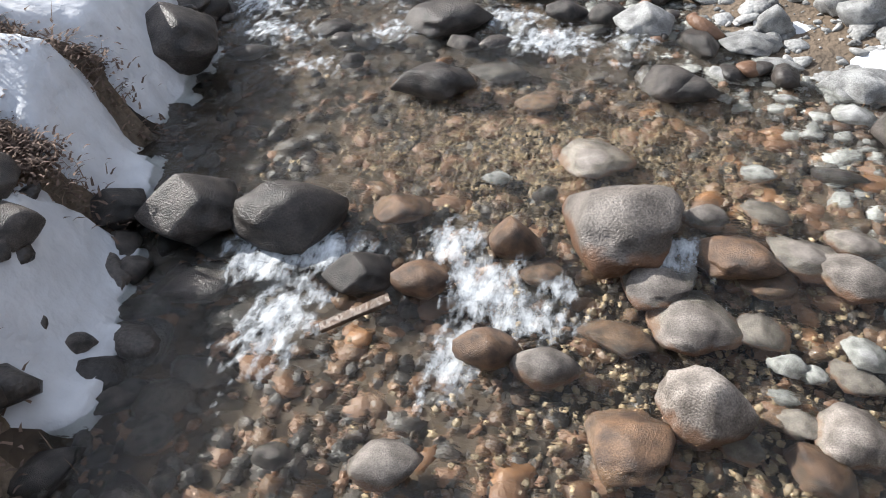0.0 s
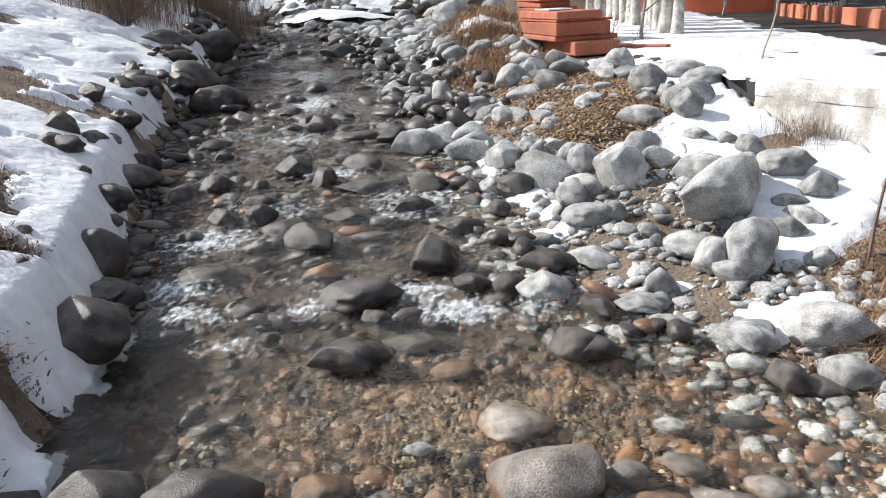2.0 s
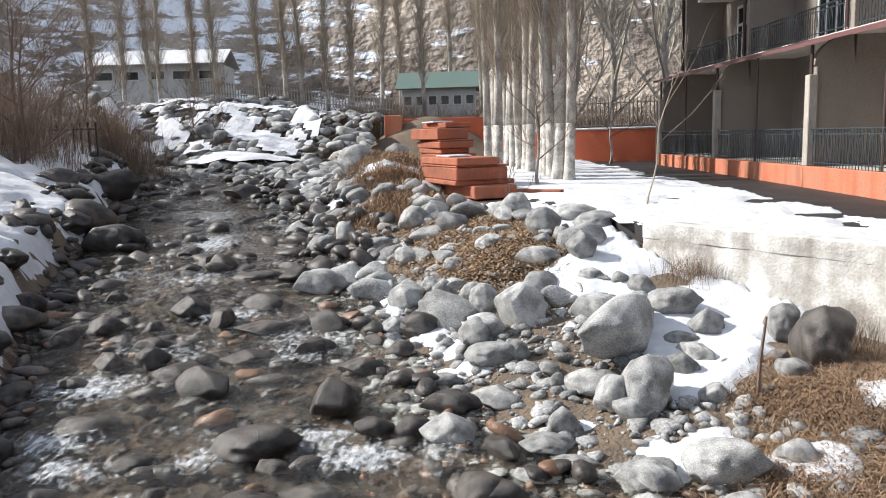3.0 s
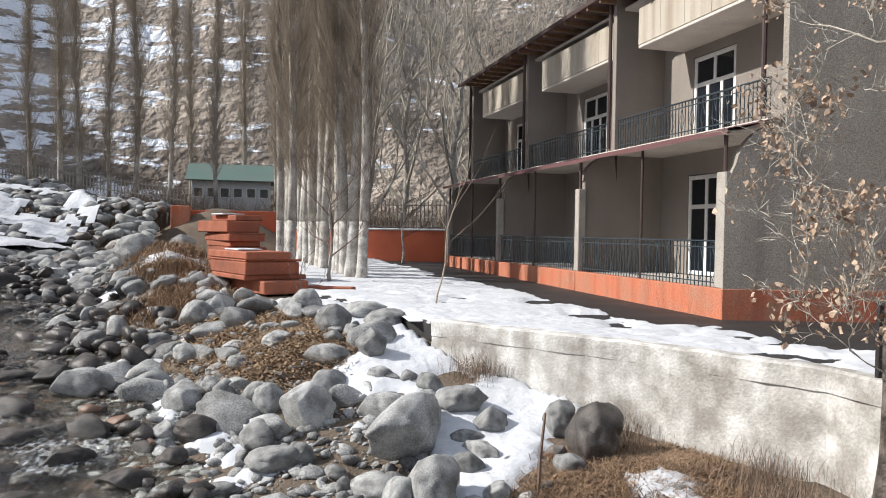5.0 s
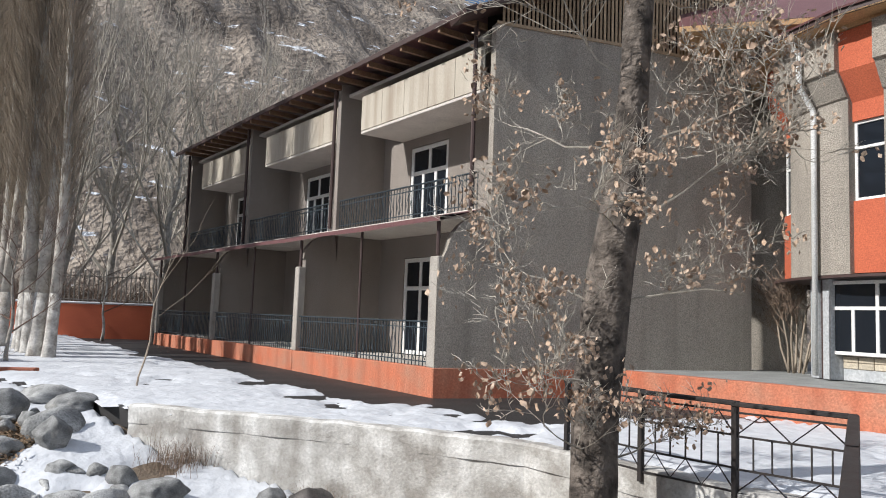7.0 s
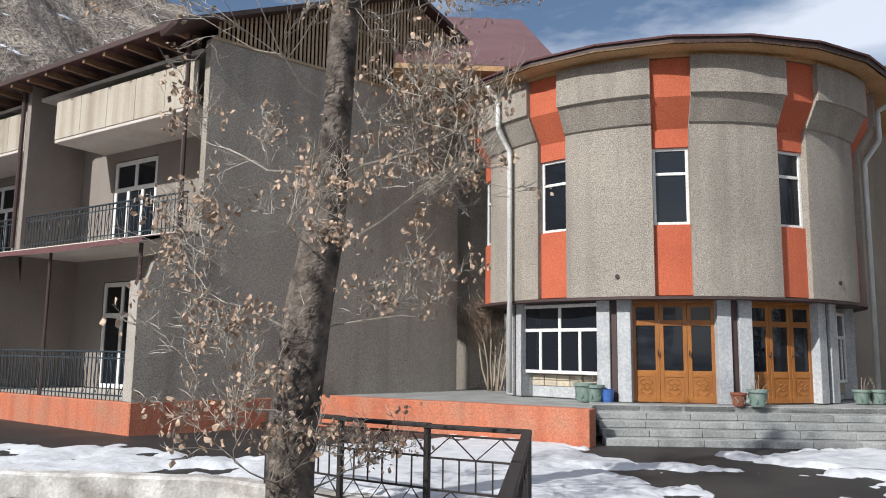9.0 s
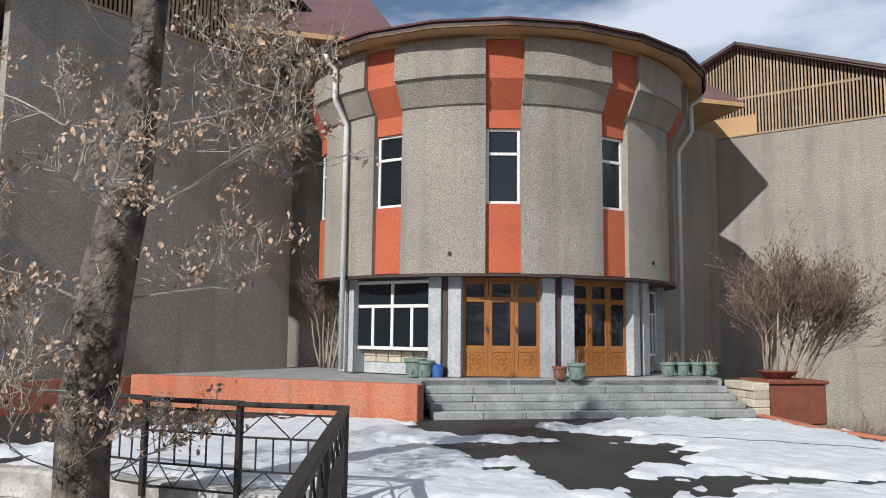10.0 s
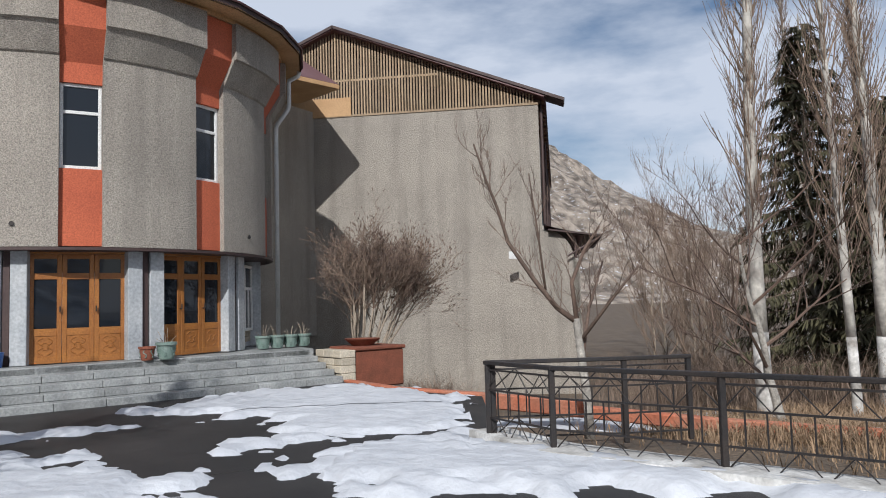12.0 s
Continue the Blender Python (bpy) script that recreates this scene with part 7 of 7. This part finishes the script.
# ---- stack of orange slabs, far wall, hut, fences ----
rs = random.Random(3)
for at, layers in (((-0.48, 20.25, 0.0), ((0.32, 1.55, -0.45, 2.3, 0.34), (-0.02, 1.75, 0.05, 2.4, 0.13), (0.0, 1.5, 0.0, 2.6, 0.34), (0.02, 1.62, 0.06, 2.5, 0.06), (0.0, 1.25, -0.05, 2.6, 0.2))),
                   ((-1.05, 22.9, 0.45), ((0.05, 1.3, 0.0, 2.0, 0.72), (0.0, 1.2, 0.05, 2.0, 0.42), (0.1, 1.05, 0.1, 1.9, 0.16), (0.0, 1.1, -0.05, 2.1, 0.20), (0.02, 1.15, 0.0, 2.0, 0.05), (-0.02, 1.0, 0.05, 2.2, 0.34), (0.3, 1.15, 0.2, 2.2, 0.17)))):
    stack = thing("slab_stack", pose(*at, 0, 0, 24), "uneven stack of orange painted concrete slabs", "slabs")
    z = -0.45 if at[2] else 0.0
    for x0, x1, y0, y1, hh in layers:
        m = Matrix.Rotation(radians(rs.uniform(-3, 3)), 4, "Z")
        part("slab", Geo().box(x0, y0, z, x1, y1, z + hh, 0.025, m), M_BRICK, stack)
        z += hh + 0.004
    part("snow_cap", Geo().box(0.15, 0.9, z, 0.85, 1.9, z + 0.05, 0.03), M_SNOW, stack, "strip of melting snow on the slabs")
for k, (x, y, turn) in enumerate(((1.1, 20.9, 12), (1.9, 20.6, -20))):
    solid("loose_slab", Geo().box(-0.45, -0.22, -0.02, 0.45, 0.22, 0.09, 0.02), M_BRICK, "loose orange slab lying on the dry grass", "slab", m=pose(x, y, plaza_z(y) + 0.02, 0, 0, turn))
far_wall = thing("yard_wall", pose(0, 0, 0), "low orange wall capped with snow across the yard", "wall", kind="structure")
fw = [(0.5, 42.0), (4.6, 40.0), (10.2, 38.2)]
for k, (a, b) in enumerate(zip(fw, fw[1:])):
    a, b = Vector((*a, 0)), Vector((*b, 0))
    m = Matrix.Translation(a) @ Matrix.Rotation(math.atan2((b - a).y, (b - a).x), 4, "Z")
    part("wall_length", Geo().box(0, -0.15, -0.3, (b - a).length, 0.15, 1.75, 0.02, m), M_ORANGE, far_wall)
    part("snow_cap", Geo().box(0, -0.18, 1.75, (b - a).length, 0.18, 1.86, 0.05, m), M_SNOW, far_wall, "strip of snow on the wall")
upper_wall = thing("yard_wall", pose(0, 0, 0), "low orange wall on the upper terrace", "wall", kind="structure")
part("wall_length", Geo().box(-4.35, 42.6, 1.3, 0.6, 42.9, 2.66, 0.02), M_ORANGE, upper_wall)
part("end_pier", Geo().box(-4.95, 41.9, 1.4, -4.0, 42.55, 2.86, 0.03), M_ORANGE_WORN, upper_wall)
gate = thing("gate_pier", pose(10.0, 38.6, 0), "orange brick gate pier", "pier")
part("shaft", Geo().box(-0.4, -0.4, -0.2, 0.4, 0.4, 2.6, 0.03), M_BRICK, gate)
part("cap", Geo().box(-0.48, -0.48, 2.6, 0.48, 0.48, 2.75, 0.03), M_SNOW, gate)


def picket_fence(a, b, h, step, material, label):
    f = thing("fence", pose(0, 0, 0), label, "fence")
    a, b = Vector(a), Vector(b)
    d = b - a
    n = int(d.xy.length / step)
    me = Geo().box(-0.03, -0.03, 0, 0.03, 0.03, h).mesh("picket", material)
    for i in range(n + 1):
        ob = new("picket", me)
        ob.parent, ob.location = f, a + d * (i / n)
    for z in (h * 0.2, h * 0.85):
        part("rail", Geo().tube([a + Vector((0, 0, z)), b + Vector((0, 0, z))], 0.035, 4), material, f)
    return f


picket_fence((4.6, 44, 1.6), (11.5, 42.0, 1.6), 1.9, 0.22, M_BARK, "grey weathered picket fence")
picket_fence((-19.5, 52.6, 5.1), (-4.8, 47.0, 3.1), 0.95, 0.22, M_BARK, "pale grey picket fence above the stones")
picket_fence((-24, 27.0, 0.9), (-14.8, 29.5, 0.9), 1.7, 0.28, M_IRON, "black iron fence on the snowy bank")


def hut(x, y, z, turn, w, d, h, roof_mat, label, wins):
    t = thing("hut", pose(x, y, z, 0, 0, turn), label, "house")
    part("wall", Geo().box(-w / 2, -d / 2, -1.5, w / 2, d / 2, h, 0.02), M_HUT, t)
    g = Geo().slab([(-w / 2 - 0.4, -d / 2 - 0.5, h), (w / 2 + 0.4, -d / 2 - 0.5, h), (w / 2 + 0.4, 0, h + 1.3), (-w / 2 - 0.4, 0, h + 1.3)], 0.08)
    g.slab([(w / 2 + 0.4, d / 2 + 0.5, h), (-w / 2 - 0.4, d / 2 + 0.5, h), (-w / 2 - 0.4, 0, h + 1.3), (w / 2 + 0.4, 0, h + 1.3)], 0.08)
    part("roof", g, roof_mat, t)
    for i in range(wins):
        xx = -w / 2 + w * (i + 0.5) / wins
        window(t, Matrix.Translation((xx, -d / 2 - 0.03, h * 0.42)), 0.72 * w / wins, h * 0.34, 1, 1, "window", bar=0.06)
    return t


hut(-2.6, 58.0, 3.0, 0, 5.4, 4, 2.1, M_GREENROOF, "small white clapboard hut with green roof", 6)
hut(-24.2, 60.0, 5.6, 6, 9.6, 5, 2.0, M_SNOW, "long white house with snow-covered roof", 5)

# ---- small things at the entrance ----
def pot(x, y, z, r, h, material, label, stems, seed):
    rnd = random.Random(seed)
    t = thing("flower_pot", pose(x, y, z), label, "flower pot", "pots at the entrance")
    part("pot", Geo().lathe([(0.0, 0.005), (r * 0.72, 0.0), (r * 0.78, 0.03), (r * 0.95, h * 0.82), (r * 1.1, h * 0.84), (r * 1.1, h), (r * 0.98, h), (r * 0.93, h * 0.86), (0.0, h * 0.85)], 18), material, t, smooth=False)
    for k in range(6):
        w = k * math.pi / 3
        part("relief", Geo().tube([(r * 0.9 * math.cos(w + 0.25 * math.sin(q)), r * 0.9 * math.sin(w + 0.25 * math.sin(q)), h * (0.2 + 0.09 * q)) for q in range(7)], 0.012, 4), M_POT, t)
    if stems:
        g = Geo()
        for _ in range(stems):
            w, l = rnd.uniform(0, 6.28), rnd.uniform(0.12, 0.34)
            g.tube([(0.4 * r * math.cos(w), 0.4 * r * math.sin(w), h * 0.85), (0.6 * r * math.cos(w), 0.6 * r * math.sin(w), h * 0.85 + l * 0.6), (r * math.cos(w), r * math.sin(w), h * 0.85 + l)], 0.006, 3)
        part("dry_stems", g, M_TWIG, t)
    return t


def hall_spot(a, r):
    return HC.x + r * math.cos(radians(a)), HC.y + r * math.sin(radians(a))


for a, r, sz, mm, lab, st in ((181.5, 4.85, 0.22, M_POT, "green glazed flower pot beside the window", 3), (183.8, 4.8, 0.2, M_POT, "green glazed flower pot beside the window", 2), (218.0, 4.9, 0.15, M_TERRA, "small clay pot between the doors", 0), (222.0, 5.0, 0.19, M_POT, "patterned green pot with dry stems", 6),
                              (257.5, 4.95, 0.17, M_POT, "green glazed pot beside the steps", 5)):
    x, y = hall_spot(a, r)
    pot(x, y, 0.66, sz, sz * 1.75, mm, lab, st, int(a))
for k in range(1, 4):
    x, y = hall_spot(257.5, 4.95)
    pot(x + 0.643 * 0.38 * k, y - 0.766 * 0.38 * k, 0.66, 0.17, 0.3, M_POT, "green glazed pot beside the steps", 4 + k, 300 + k)
x, y = hall_spot(187.0, 4.72)
t = thing("bucket", pose(x, y, 0.66), "blue plastic bucket by the door pier", "bucket")
part("body", Geo().lathe([(0.0, 0.0), (0.11, 0.0), (0.14, 0.26), (0.15, 0.27), (0.13, 0.27), (0.0, 0.03)], 18), M_BUCKET, t)
part("handle", Geo().tube([(0.14 * math.cos(q * 0.39), 0.02, 0.27 - 0.06 * math.sin(q * 0.39)) for q in range(9)], 0.006, 4), M_IRON, t)
bowl_x, bowl_y = (step_b + si * 0.8 + sd * 1.0).xy
t = thing("bowl", pose(bowl_x, bowl_y, 0.70), "wide terracotta bowl on the planter", "bowl")
part("bowl", Geo().lathe([(0.0, 0.0), (0.22, 0.0), (0.40, 0.14), (0.42, 0.16), (0.36, 0.15), (0.0, 0.06)], 20), M_TERRA, t)
plank = solid("plank", Geo().box(-0.28, -0.045, -0.02, 0.28, 0.045, 0.02, 0.006), M_RUST, "broken wet plank lodged among the stones", "plank", m=pose(-1.95, 3.72, -2.20, 4, -14, 33))
stake = solid("stake", Geo().tube([(0, 0, -0.2), (0.03, 0, 0.5), (0.09, 0.02, 1.0)], [0.025, 0.022, 0.016], 6), M_TWIGDARK, "dark wooden stake in the snow", "stake", m=pose(3.35, 8.9, ground_z(3.35, 8.9)))
plate = solid("wall_plate", Geo().box(-0.16, -0.02, -0.12, 0.16, 0.02, 0.12, 0.005), M_WHITE, "small white plate on the flank wall", "plate", m=pose(25.55, -4.35, 3.1, 0, 0, -76))

# dark stones and roots showing through the snow of the near bank
bank_rng = random.Random(77)
for i in range(16):
    y = bank_rng.uniform(2.0, 13.0)
    x = lerp_line(y, LEFT_X) - bank_rng.uniform(0.0, 1.3)
    w = bank_rng.uniform(0.35, 0.9)
    tagged(boulder(x, y, w, w * 0.8, w * 0.6, "wet", bank_rng.uniform(0, 360), i, 0.3), "dark boulder half buried in the snowy bank")
